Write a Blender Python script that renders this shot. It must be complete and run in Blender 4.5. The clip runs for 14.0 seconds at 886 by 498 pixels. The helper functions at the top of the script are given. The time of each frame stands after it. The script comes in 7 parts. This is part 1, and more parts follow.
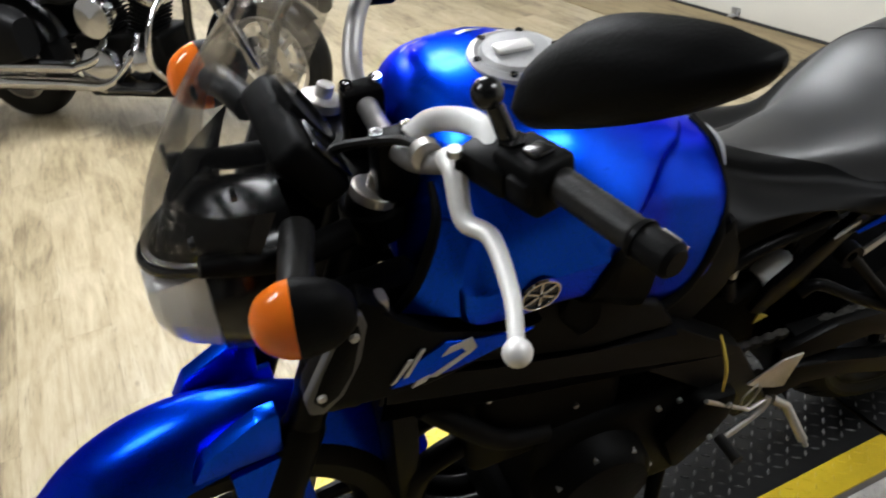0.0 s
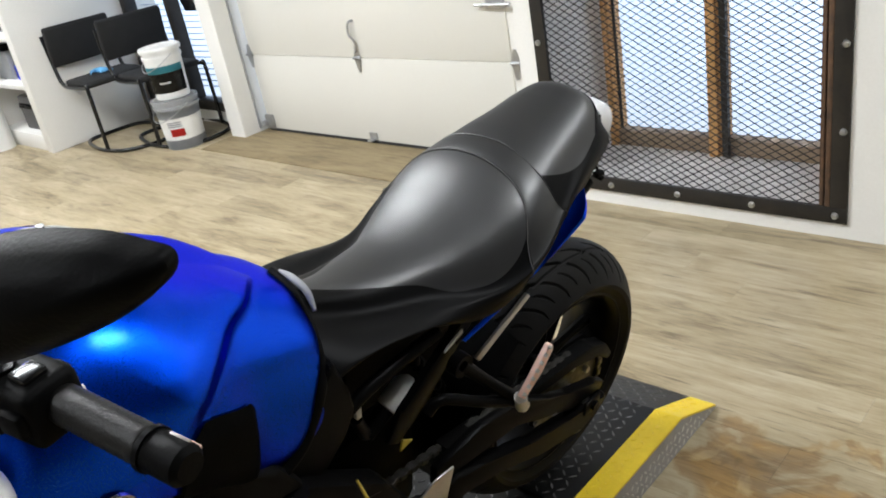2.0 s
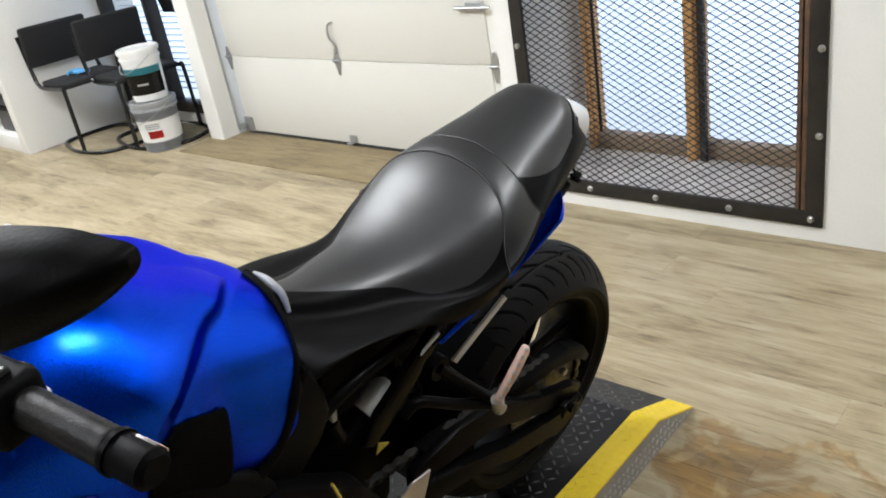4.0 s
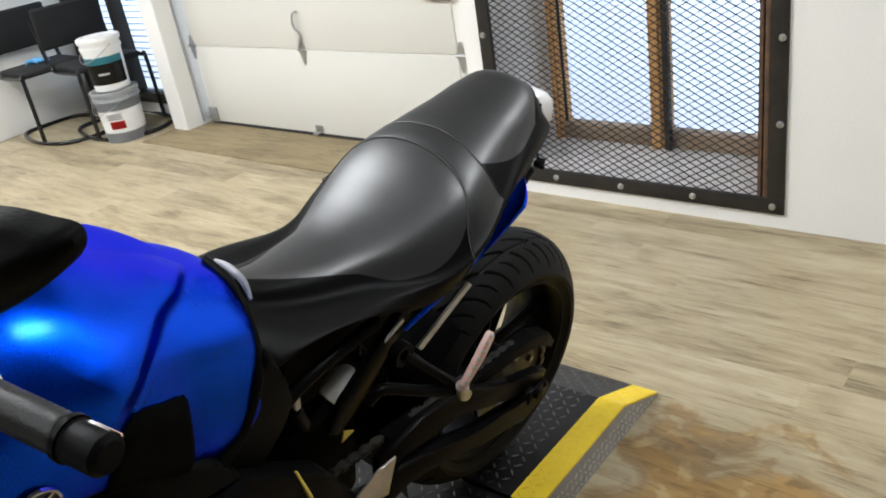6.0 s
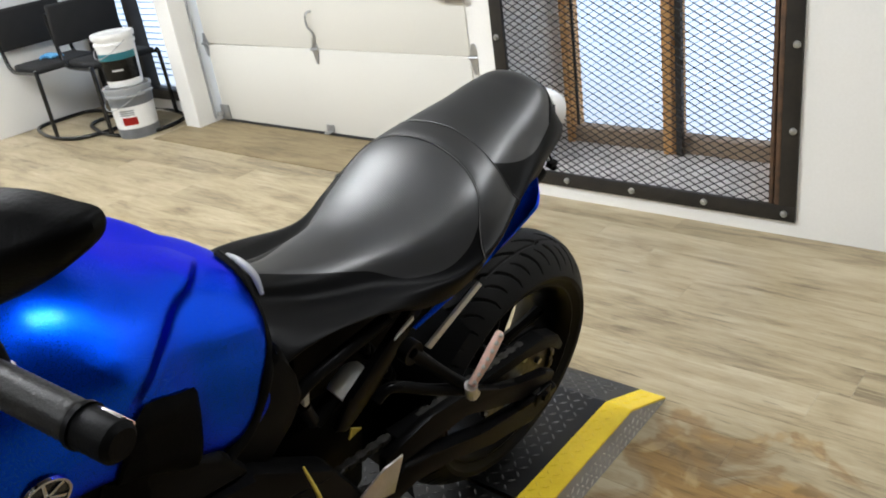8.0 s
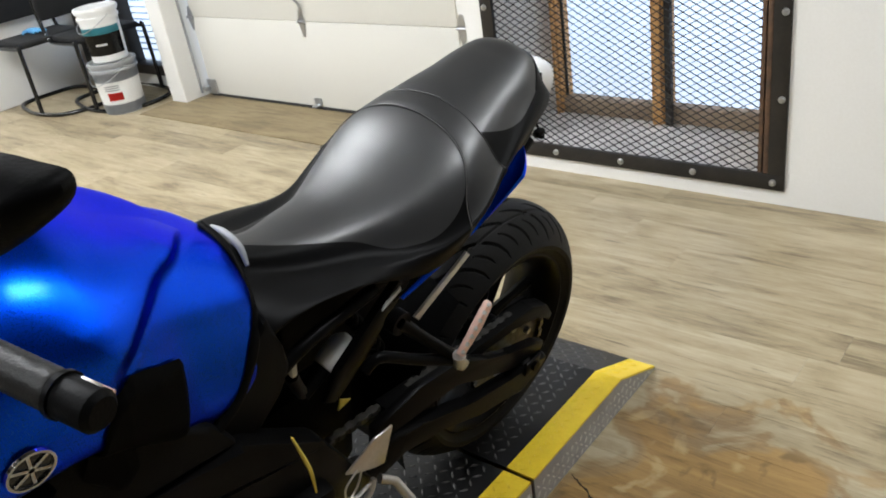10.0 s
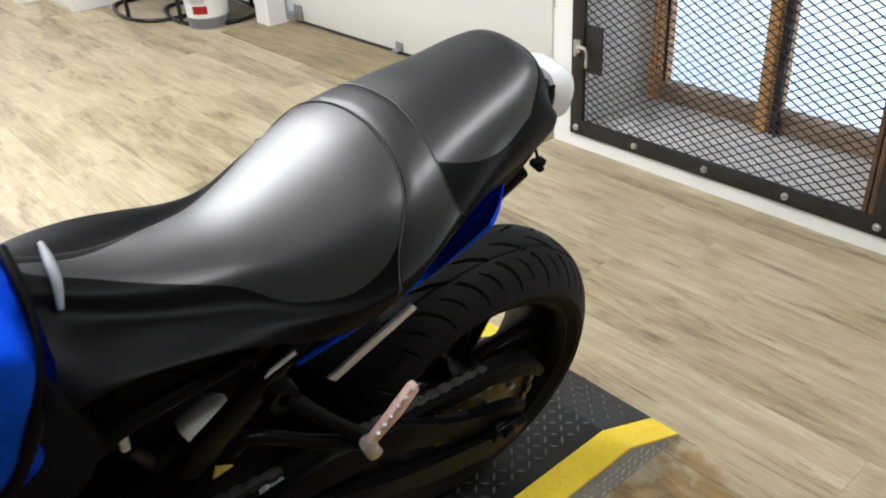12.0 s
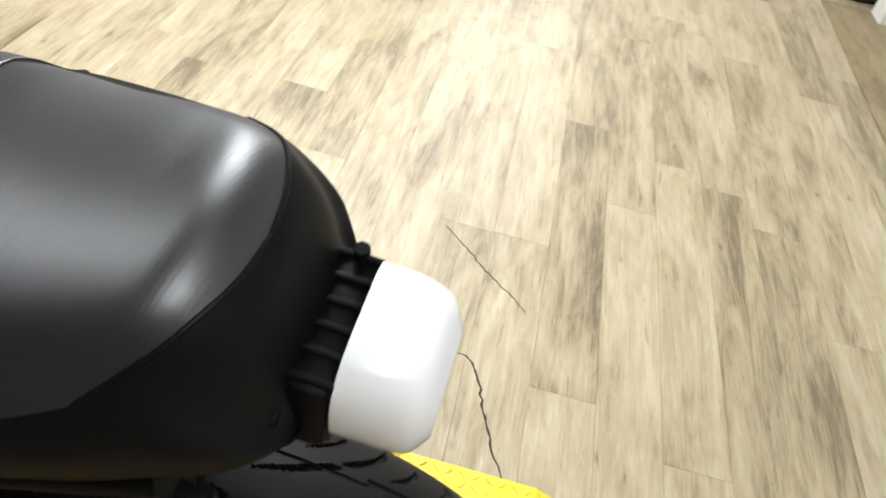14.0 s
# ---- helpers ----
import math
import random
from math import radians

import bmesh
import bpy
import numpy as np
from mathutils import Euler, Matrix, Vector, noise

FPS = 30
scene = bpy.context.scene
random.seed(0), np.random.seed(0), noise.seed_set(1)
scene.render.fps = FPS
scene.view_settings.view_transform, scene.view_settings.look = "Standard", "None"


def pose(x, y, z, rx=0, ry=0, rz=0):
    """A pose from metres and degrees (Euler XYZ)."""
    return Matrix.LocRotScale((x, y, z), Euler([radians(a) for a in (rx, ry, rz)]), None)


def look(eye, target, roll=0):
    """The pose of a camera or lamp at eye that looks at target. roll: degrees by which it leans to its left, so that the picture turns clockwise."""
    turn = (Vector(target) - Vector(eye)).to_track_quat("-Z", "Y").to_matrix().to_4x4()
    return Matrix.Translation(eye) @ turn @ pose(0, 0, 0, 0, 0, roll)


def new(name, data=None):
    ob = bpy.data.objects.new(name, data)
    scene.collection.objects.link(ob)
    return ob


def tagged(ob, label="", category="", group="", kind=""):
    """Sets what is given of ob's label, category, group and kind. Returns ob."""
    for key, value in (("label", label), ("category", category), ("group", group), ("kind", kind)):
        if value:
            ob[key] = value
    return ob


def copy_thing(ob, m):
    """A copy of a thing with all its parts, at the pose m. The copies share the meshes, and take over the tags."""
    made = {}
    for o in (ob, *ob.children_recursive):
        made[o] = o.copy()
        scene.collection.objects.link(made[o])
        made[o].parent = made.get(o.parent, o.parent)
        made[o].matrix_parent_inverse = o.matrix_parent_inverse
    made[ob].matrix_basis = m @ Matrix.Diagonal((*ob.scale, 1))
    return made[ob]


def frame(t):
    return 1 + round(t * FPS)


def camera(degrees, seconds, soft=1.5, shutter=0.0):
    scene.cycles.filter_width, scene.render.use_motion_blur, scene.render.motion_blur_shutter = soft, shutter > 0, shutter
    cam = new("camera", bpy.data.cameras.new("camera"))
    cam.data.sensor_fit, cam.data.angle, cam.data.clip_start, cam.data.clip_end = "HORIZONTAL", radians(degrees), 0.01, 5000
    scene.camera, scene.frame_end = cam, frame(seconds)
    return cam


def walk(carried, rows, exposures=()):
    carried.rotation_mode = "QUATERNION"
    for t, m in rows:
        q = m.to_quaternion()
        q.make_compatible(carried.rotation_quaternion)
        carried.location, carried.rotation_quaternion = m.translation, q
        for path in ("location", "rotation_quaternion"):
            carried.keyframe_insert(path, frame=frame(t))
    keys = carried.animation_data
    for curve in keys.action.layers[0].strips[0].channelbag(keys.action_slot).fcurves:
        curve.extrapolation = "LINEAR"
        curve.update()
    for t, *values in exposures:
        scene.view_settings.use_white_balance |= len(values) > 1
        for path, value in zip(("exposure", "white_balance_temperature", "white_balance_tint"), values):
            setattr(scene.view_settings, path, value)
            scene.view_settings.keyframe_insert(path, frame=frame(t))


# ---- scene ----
cam = camera(55.5, 14.0, soft=1.9, shutter=0.2)
PATH = [
    (0, (1.334, 0.671, 1.54), (-0.271, 1.295, 0.522), -7.9),
    (0.5, (1.355, 0.753, 1.538), (-0.182, 1.624, 0.601), -10.1),
    (1, (1.368, 0.81, 1.532), (-0.045, 1.876, 0.602), -11.6),
    (1.5, (1.375, 0.841, 1.525), (0.049, 2.036, 0.624), -11.5),
    (2, (1.384, 0.852, 1.532), (0.08, 2.111, 0.688), -10.7),
    (2.5, (1.381, 0.861, 1.535), (0.092, 2.134, 0.689), -10.3),
    (5, (1.389, 0.858, 1.521), (0.137, 2.167, 0.672), -9.7),
    (5.5, (1.388, 0.858, 1.522), (0.162, 2.18, 0.656), -9.3),
    (6, (1.392, 0.863, 1.516), (0.18, 2.192, 0.643), -9.5),
    (6.5, (1.391, 0.859, 1.521), (0.155, 2.189, 0.681), -9.1),
    (7, (1.39, 0.858, 1.517), (0.156, 2.18, 0.661), -8.7),
    (7.5, (1.388, 0.857, 1.514), (0.156, 2.179, 0.656), -8.6),
    (10, (1.391, 0.863, 1.5), (0.191, 2.17, 0.579), -9.1),
    (10.5, (1.37, 0.823, 1.5), (0.182, 2.123, 0.552), -9.1),
    (11, (1.348, 0.828, 1.472), (0.247, 2.129, 0.425), -6.5),
    (11.5, (1.343, 1.069, 1.473), (-0.005, 2.194, 0.514), -3.6),
    (12, (1.3, 1.297, 1.454), (-0.033, 2.388, 0.437), -3.7),
    (12.5, (1.129, 1.582, 1.419), (-0.159, 2.67, 0.343), -4.6),
    (13, (1.072, 1.846, 1.375), (-0.438, 2.571, 0.282), -5.3),
    (13.2, (1.104, 1.965, 1.405), (-0.516, 2.456, 0.339), -2.5),
    (13.4, (1.095, 2.053, 1.412), (-0.549, 2.3, 0.3), -2.5),
    (13.5, (1.063, 2.089, 1.409), (-0.589, 2.211, 0.288), -3.7),
    (13.6, (1.028, 2.126, 1.397), (-0.604, 2.195, 0.242), -2.4),
    (13.7, (0.97, 2.158, 1.37), (-0.634, 2.192, 0.175), 0.4),
    (13.8, (0.894, 2.18, 1.348), (-0.709, 2.235, 0.153), 7.9),
    (14, (0.797, 2.209, 1.368), (-0.755, 2.179, 0.107), 14.9),
]
EXPOSURES = [(0.0, -0.20), (1.2, -0.10), (12.0, -0.08), (13.0, -0.12), (13.5, -0.18), (14.0, -0.04)]
walk(cam, [(t, look(eye, target, roll)) for t, eye, target, roll in PATH], EXPOSURES)

# ---- world and lights ----
world = bpy.data.worlds.new("sky")
scene.world = world
world.use_nodes = True
wn = world.node_tree
sky = wn.nodes.new("ShaderNodeTexSky")
sky.sky_type, sky.sun_disc = "NISHITA", False
sky.sun_elevation, sky.sun_rotation = radians(38), radians(150)
wn.links.new(sky.outputs[0], wn.nodes["Background"].inputs[0])
wn.nodes["Background"].inputs[1].default_value = 0.08


def area_lamp(name, at, size_x, size_y, power, colour, turn=(0, 0, 0)):
    data = bpy.data.lights.new(name, "AREA")
    data.shape, data.size, data.size_y, data.energy, data.color = "RECTANGLE", size_x, size_y, power, colour
    ob = new(name, data)
    ob.matrix_world = pose(*at, *turn)
    return ob


CEILING = 3.1
LAMPS = [(-1.25, 1.45, 72), (-1.95, 1.45, 72), (1.70, 2.65, 54), (0.1, -0.6, 56), (-3.6, 0.8, 128), (-5.4, 2.1, 70), (-8.2, 2.1, 70)]      # x, y, watts
for lx, ly, watts in LAMPS:
    area_lamp("tube_light", (lx, ly, CEILING - 0.10), 0.52, 1.2, watts, (0.925, 0.96, 1.0))

# ---- materials ----
def material(name, c1, c2=None, rough=0.5, metal=0.0, scale=6.0, grain=60.0, bump=0.0, coat=0.0, stretch=(1, 1, 1), rough_var=0.08, spec=0.5):
    m = bpy.data.materials.new(name)
    m.use_nodes = True
    nt = m.node_tree
    n, l = nt.nodes, nt.links
    b = n["Principled BSDF"]
    c2 = c2 or tuple(v * 0.85 for v in c1)
    co = n.new("ShaderNodeTexCoord")
    mp = n.new("ShaderNodeMapping")
    mp.inputs["Scale"].default_value = stretch
    l.new(co.outputs["Object"], mp.inputs["Vector"])
    big = n.new("ShaderNodeTexNoise")
    big.inputs["Scale"].default_value, big.inputs["Detail"].default_value = scale, 5
    fine = n.new("ShaderNodeTexNoise")
    fine.inputs["Scale"].default_value, fine.inputs["Detail"].default_value = grain, 4
    l.new(mp.outputs[0], big.inputs["Vector"])
    l.new(mp.outputs[0], fine.inputs["Vector"])
    mix = n.new("ShaderNodeMix")
    mix.data_type = "RGBA"
    mix.inputs["A"].default_value, mix.inputs["B"].default_value = (*c1, 1), (*c2, 1)
    both = n.new("ShaderNodeMath")
    both.operation = "MULTIPLY_ADD"
    l.new(fine.outputs["Fac"], both.inputs[0])
    both.inputs[1].default_value = 0.5
    l.new(big.outputs["Fac"], both.inputs[2])
    ramp = n.new("ShaderNodeMapRange")
    ramp.inputs["From Min"].default_value, ramp.inputs["From Max"].default_value = 0.5, 1.0
    l.new(both.outputs[0], ramp.inputs["Value"])
    l.new(ramp.outputs[0], mix.inputs["Factor"])
    l.new(mix.outputs["Result"], b.inputs["Base Color"])
    rr = n.new("ShaderNodeMapRange")
    rr.inputs["To Min"].default_value, rr.inputs["To Max"].default_value = max(0.02, rough - rough_var), min(1, rough + rough_var)
    l.new(fine.outputs["Fac"], rr.inputs["Value"])
    l.new(rr.outputs[0], b.inputs["Roughness"])
    b.inputs["Metallic"].default_value = metal
    b.inputs["Specular IOR Level"].default_value = spec
    if coat:
        b.inputs["Coat Weight"].default_value, b.inputs["Coat Roughness"].default_value = coat, 0.03
    if bump:
        bp = n.new("ShaderNodeBump")
        bp.inputs["Strength"].default_value, bp.inputs["Distance"].default_value = bump, 0.002
        l.new(fine.outputs["Fac"], bp.inputs["Height"])
        l.new(bp.outputs[0], b.inputs["Normal"])
    return m


def clear_material(name, colour, rough=0.02, ior=1.45, solid=0.0, alpha=1.0):
    """Glass or clear plastic; solid mixes in some body colour."""
    m = bpy.data.materials.new(name)
    m.use_nodes = True
    b = m.node_tree.nodes["Principled BSDF"]
    b.inputs["Base Color"].default_value = (*colour, 1)
    b.inputs["Roughness"].default_value, b.inputs["IOR"].default_value = rough, ior
    b.inputs["Transmission Weight"].default_value = 1 - solid
    b.inputs["Alpha"].default_value = alpha
    return m


def glow(name, colour, strength):
    m = bpy.data.materials.new(name)
    m.use_nodes = True
    b = m.node_tree.nodes["Principled BSDF"]
    b.inputs["Base Color"].default_value = (*colour, 1)
    b.inputs["Emission Color"].default_value = (*colour, 1)
    b.inputs["Emission Strength"].default_value = strength
    return m


def floor_material(name, c_light, c_mid, c_dark, rough, stain_shade=None):
    """Printed wood grain running along x; each plank shifts the print and its tone by its own random number."""
    m = bpy.data.materials.new(name)
    m.use_nodes = True
    nt = m.node_tree
    n, l = nt.nodes, nt.links
    b = n["Principled BSDF"]
    co, geo, inf = n.new("ShaderNodeTexCoord"), n.new("ShaderNodeNewGeometry"), n.new("ShaderNodeObjectInfo")

    def math_node(kind, a, b2=None, c=None, clamp=False):
        nd = n.new("ShaderNodeMath")
        nd.operation, nd.use_clamp = kind, clamp
        for i, v in enumerate((a, b2, c)):
            if v is None:
                continue
            if isinstance(v, (int, float)):
                nd.inputs[i].default_value = v
            else:
                l.new(v, nd.inputs[i])
        return nd.outputs[0]

    def remap(v, a0, a1, b0, b1):
        nd = n.new("ShaderNodeMapRange")
        for k, val in (("From Min", a0), ("From Max", a1), ("To Min", b0), ("To Max", b1)):
            nd.inputs[k].default_value = val
        l.new(v, nd.inputs["Value"])
        return nd.outputs[0]

    def noise_at(vec, scale, detail, rough_n=0.5, distort=0.0, stretch=(1, 1, 1)):
        mp = n.new("ShaderNodeMapping")
        mp.inputs["Scale"].default_value = stretch
        l.new(vec, mp.inputs["Vector"])
        t = n.new("ShaderNodeTexNoise")
        t.inputs["Scale"].default_value, t.inputs["Detail"].default_value = scale, detail
        t.inputs["Roughness"].default_value, t.inputs["Distortion"].default_value = rough_n, distort
        l.new(mp.outputs[0], t.inputs["Vector"])
        return t.outputs["Fac"]

    def blend(fac, a, b2, kind="MIX"):
        nd = n.new("ShaderNodeMix")
        nd.data_type, nd.blend_type = "RGBA", kind
        l.new(fac, nd.inputs["Factor"])
        for key, v in (("A", a), ("B", b2)):
            if isinstance(v, tuple):
                nd.inputs[key].default_value = (*v, 1)
            else:
                l.new(v, nd.inputs[key])
        return nd.outputs["Result"]

    own = math_node("FRACT", math_node("ADD", geo.outputs["Random Per Island"], inf.outputs["Random"]))
    shift = math_node("MULTIPLY", own, 71.0)
    comb = n.new("ShaderNodeCombineXYZ")
    for i in range(3):
        l.new(shift, comb.inputs[i])
    add = n.new("ShaderNodeVectorMath")
    l.new(co.outputs["Object"], add.inputs[0])
    l.new(comb.outputs[0], add.inputs[1])
    vec = add.outputs[0]
    cloud = noise_at(vec, 2.4, 6, 0.62, 0.7, (0.9, 3.2, 1))
    streak = noise_at(vec, 3.0, 8, 0.68, 0.9, (1.0, 9.0, 1))
    fine = noise_at(vec, 6.0, 6, 0.7, 0.3, (1.6, 34, 1))
    tone = math_node("MULTIPLY_ADD", streak, 0.46, math_node("MULTIPLY_ADD", cloud, 0.44, math_node("MULTIPLY", fine, 0.26)))
    tone = math_node("ADD", tone, remap(own, 0.0, 1.0, -0.145, -0.045))
    ramp = n.new("ShaderNodeValToRGB")
    e = ramp.color_ramp.elements
    e[0].position, e[0].color = 0.34, (*c_dark, 1)
    e[1].position, e[1].color = 0.62, (*c_light, 1)
    ramp.color_ramp.elements.new(0.47).color = (*c_mid, 1)
    l.new(tone, ramp.inputs["Fac"])
    colour = ramp.outputs["Color"]
    # thin dark checks along the grain, and small knots
    check = noise_at(vec, 5.0, 5, 0.6, 1.2, (1.1, 17, 1))
    colour = blend(remap(check, 0.615, 0.70, 0.0, 0.55), colour, tuple(v * 0.45 for v in c_dark))
    if stain_shade:
        vo = n.new("ShaderNodeTexVoronoi")
        vo.inputs["Scale"].default_value = 2.9
        mpk = n.new("ShaderNodeMapping")
        mpk.inputs["Scale"].default_value = (1, 2.2, 1)
        l.new(vec, mpk.inputs["Vector"])
        l.new(mpk.outputs[0], vo.inputs["Vector"])
        colour = blend(remap(vo.outputs["Distance"], 0.015, 0.07, 0.7, 0.0), colour, (0.10, 0.075, 0.045))
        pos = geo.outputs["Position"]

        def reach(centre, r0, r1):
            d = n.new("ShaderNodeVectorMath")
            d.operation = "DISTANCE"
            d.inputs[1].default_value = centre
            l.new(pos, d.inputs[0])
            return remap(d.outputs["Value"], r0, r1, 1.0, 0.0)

        # broad brown darkening beside the lift: the bike's shade painted into the floor colour
        shade_noise = noise_at(pos, 2.6, 7, 0.65)
        colour = blend(math_node("MULTIPLY", reach((1.0, 2.5, 0.0), 0.3, 1.45), math_node("MULTIPLY", shade_noise, 0.18), clamp=True), colour, (0.42, 0.33, 0.20), "MULTIPLY")
        # amber spill with a dark rim, partly the bike's cast shadow painted in
        edge = math_node("ADD", math_node("MULTIPLY", reach(stain_shade, 0.12, 1.05), 0.62), math_node("MULTIPLY", noise_at(pos, 3.4, 4, 0.55, 0.8), 0.75))
        spill_shade = remap(edge, 0.60, 0.70, 0.0, 1.0)
        colour = blend(spill_shade, colour, (0.90, 0.66, 0.34), "MULTIPLY")
        rim = math_node("MULTIPLY", remap(edge, 0.60, 0.635, 0.0, 1.0), remap(edge, 0.635, 0.70, 1.0, 0.0))
        colour = blend(math_node("MULTIPLY", rim, 0.5), colour, (0.55, 0.40, 0.22), "MULTIPLY")
        # paler islands stand for painted patches of light, with darker blotches between
        isle = noise_at(pos, 7.0, 4, 0.5, 0.6)
        colour = blend(math_node("MULTIPLY", remap(isle, 0.56, 0.62, 0.0, 0.65), spill_shade), colour, (0.50, 0.38, 0.20))
        colour = blend(math_node("MULTIPLY", remap(isle, 0.42, 0.36, 0.0, 0.7), spill_shade), colour, (0.11, 0.066, 0.024))
    l.new(colour, b.inputs["Base Color"])
    gloss = remap(streak, 0.0, 1.0, rough - 0.08, rough + 0.12)
    l.new(gloss, b.inputs["Roughness"])
    bp = n.new("ShaderNodeBump")
    bp.inputs["Strength"].default_value, bp.inputs["Distance"].default_value = 0.15, 0.001
    l.new(fine, bp.inputs["Height"])
    l.new(bp.outputs[0], b.inputs["Normal"])
    return m


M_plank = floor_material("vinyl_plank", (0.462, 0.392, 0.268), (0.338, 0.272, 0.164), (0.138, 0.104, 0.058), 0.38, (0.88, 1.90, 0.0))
M_crack = material("crack_dirt", (0.028, 0.020, 0.013), rough=0.9)
M_subfloor = material("floor_joint", (0.14, 0.11, 0.07), rough=0.8)
M_ply = floor_material("worn_plywood", (0.31, 0.245, 0.140), (0.235, 0.178, 0.094), (0.115, 0.085, 0.044), 0.6)
M_wall = material("white_wall_paint", (0.80, 0.79, 0.76), (0.74, 0.73, 0.69), 0.55, scale=1.2, grain=90, bump=0.08)
M_dark_wall = material("grey_wall_paint", (0.09, 0.09, 0.09), (0.07, 0.07, 0.068), 0.7, scale=1.5, grain=60, bump=0.1)
M_door = material("cream_door_steel", (0.69, 0.68, 0.63), (0.65, 0.635, 0.58), 0.42, scale=0.8, grain=140, bump=0.05)
M_ceiling = material("ceiling_paint", (0.10, 0.098, 0.095), (0.07, 0.068, 0.066), 0.8, scale=1.5, grain=60, bump=0.1)
M_steel = material("galvanised_steel", (0.52, 0.53, 0.54), (0.40, 0.41, 0.42), 0.38, 0.9, scale=12)
M_iron = material("black_iron", (0.018, 0.017, 0.016), (0.036, 0.031, 0.026), 0.5, 0.4, scale=9, bump=0.15)
M_rail = material("grey_brown_wood_rail", (0.38, 0.28, 0.19), (0.24, 0.17, 0.115), 0.7, scale=7, stretch=(0.3, 1, 1), bump=0.2)
M_rust = material("brown_wood_trim", (0.72, 0.40, 0.15), (0.54, 0.27, 0.09), 0.6, scale=5, stretch=(1, 1, 0.2), bump=0.2)
M_concrete = material("concrete_sill", (0.80, 0.78, 0.75), (0.52, 0.50, 0.47), 0.85, scale=9, grain=110, bump=0.4)
M_rubber_seal = material("rubber_seal", (0.02, 0.02, 0.02), rough=0.7)
M_day = glow("outdoor_daylight", (0.68, 0.81, 1.0), 1.2)
M_glass = clear_material("window_glass", (1, 1, 1), 0.0, 1.45)
M_blind = material("white_blind", (0.42, 0.46, 0.53), (0.36, 0.40, 0.47), 0.6, scale=8)
M_plate = material("black_diamond_plate", (0.009, 0.009, 0.0095), (0.018, 0.018, 0.018), 0.38, 0.2, scale=7, grain=90, bump=0.2)
M_plate_bare = material("worn_diamond_plate", (0.72, 0.71, 0.68), (0.50, 0.49, 0.47), 0.40, 0.30, scale=8, grain=80, bump=0.2)
M_yellow = material("yellow_safety_paint", (0.86, 0.63, 0.035), (0.74, 0.52, 0.025), 0.42, scale=7, grain=120, bump=0.15)
M_tube = glow("tube_glow", (1.0, 0.97, 0.92), 9.0)
M_lampbody = material("lamp_housing", (0.75, 0.75, 0.74), rough=0.4)

M_blue = material("metallic_blue_paint", (0.0, 0.088, 0.93), (0.0, 0.072, 0.84), 0.28, 1.0, scale=2, grain=900, coat=0.14, rough_var=0.04)
M_leather = material("black_seat_vinyl", (0.004, 0.004, 0.0042), (0.003, 0.003, 0.0032), 0.48, scale=9, grain=600, bump=0.12, rough_var=0.06, spec=0.10)
M_pillion = material("pillion_seat_vinyl", (0.010, 0.010, 0.0105), (0.0075, 0.0075, 0.008), 0.42, scale=9, grain=700, bump=0.06, rough_var=0.05, spec=0.75)
M_stitch = material("grey_stitching", (0.10, 0.098, 0.095), (0.06, 0.058, 0.056), 0.7, scale=60, grain=500)
M_strap = material("smooth_seat_vinyl", (0.009, 0.009, 0.0094), (0.007, 0.007, 0.0073), 0.42, scale=9, grain=700, bump=0.06, rough_var=0.05, spec=0.75)
M_patch = material("ribbed_seat_vinyl", (0.016, 0.016, 0.017), (0.010, 0.010, 0.011), 0.42, scale=9, grain=700, bump=0.08, rough_var=0.05, spec=0.90)
M_plastic = material("black_plastic", (0.0025, 0.0025, 0.0027), (0.004, 0.004, 0.004), 0.5, scale=6, grain=300, bump=0.2, spec=0.06)
M_gloss = material("gloss_black", (0.005, 0.005, 0.0055), (0.008, 0.008, 0.008), 0.22, scale=6, grain=200)
M_tyre = material("tyre_rubber", (0.0035, 0.0035, 0.0035), (0.006, 0.0059, 0.0057), 0.60, scale=14, grain=240, bump=0.2, spec=0.16)
M_grip = material("rubber_grip", (0.008, 0.008, 0.008), (0.016, 0.015, 0.014), 0.42, scale=20, grain=300, bump=0.3, spec=0.22)
M_frame = material("black_frame_paint", (0.0022, 0.0022, 0.0024), (0.0035, 0.0034, 0.0033), 0.36, scale=8, grain=150, bump=0.1, spec=0.06)
M_engine = material("black_engine_paint", (0.0013, 0.0013, 0.0013), (0.0024, 0.0023, 0.0021), 0.50, scale=16, grain=140, bump=0.25, spec=0.05)
M_alu = material("cast_aluminium", (0.62, 0.60, 0.57), (0.48, 0.46, 0.43), 0.36, 0.85, scale=20, grain=200, bump=0.12)
M_silver = material("silver_paint", (0.80, 0.785, 0.76), (0.70, 0.69, 0.67), 0.36, 0.25, scale=14, grain=220)
M_bar = material("grey_bar_tube", (0.40, 0.39, 0.38), (0.33, 0.32, 0.31), 0.42, 0.7, scale=12)
M_chrome = material("chrome", (0.60, 0.60, 0.61), (0.52, 0.52, 0.53), 0.10, 1.0, scale=6, rough_var=0.04)
M_copper = material("peg_rubber", (0.84, 0.58, 0.48), (0.72, 0.46, 0.37), 0.6, scale=30, bump=0.3)
M_bolt = material("zinc_bolt", (0.6, 0.6, 0.6), (0.45, 0.45, 0.44), 0.35, 0.9, scale=40)
M_chain = material("chain_steel", (0.13, 0.125, 0.118), (0.06, 0.056, 0.05), 0.42, 0.9, scale=60)
M_orange = clear_material("amber_lens", (1.0, 0.22, 0.02), 0.12, 1.45, 0.75)
M_lens = clear_material("clear_lens", (0.97, 0.975, 0.98), 0.05, 1.3, 0.06)
M_tail = clear_material("frosted_tail_lens", (0.90, 0.90, 0.895), 0.16, 1.45, 0.85)
M_smoke = clear_material("smoked_screen", (0.12, 0.12, 0.125), 0.05, 1.25, 0.10, 0.50)
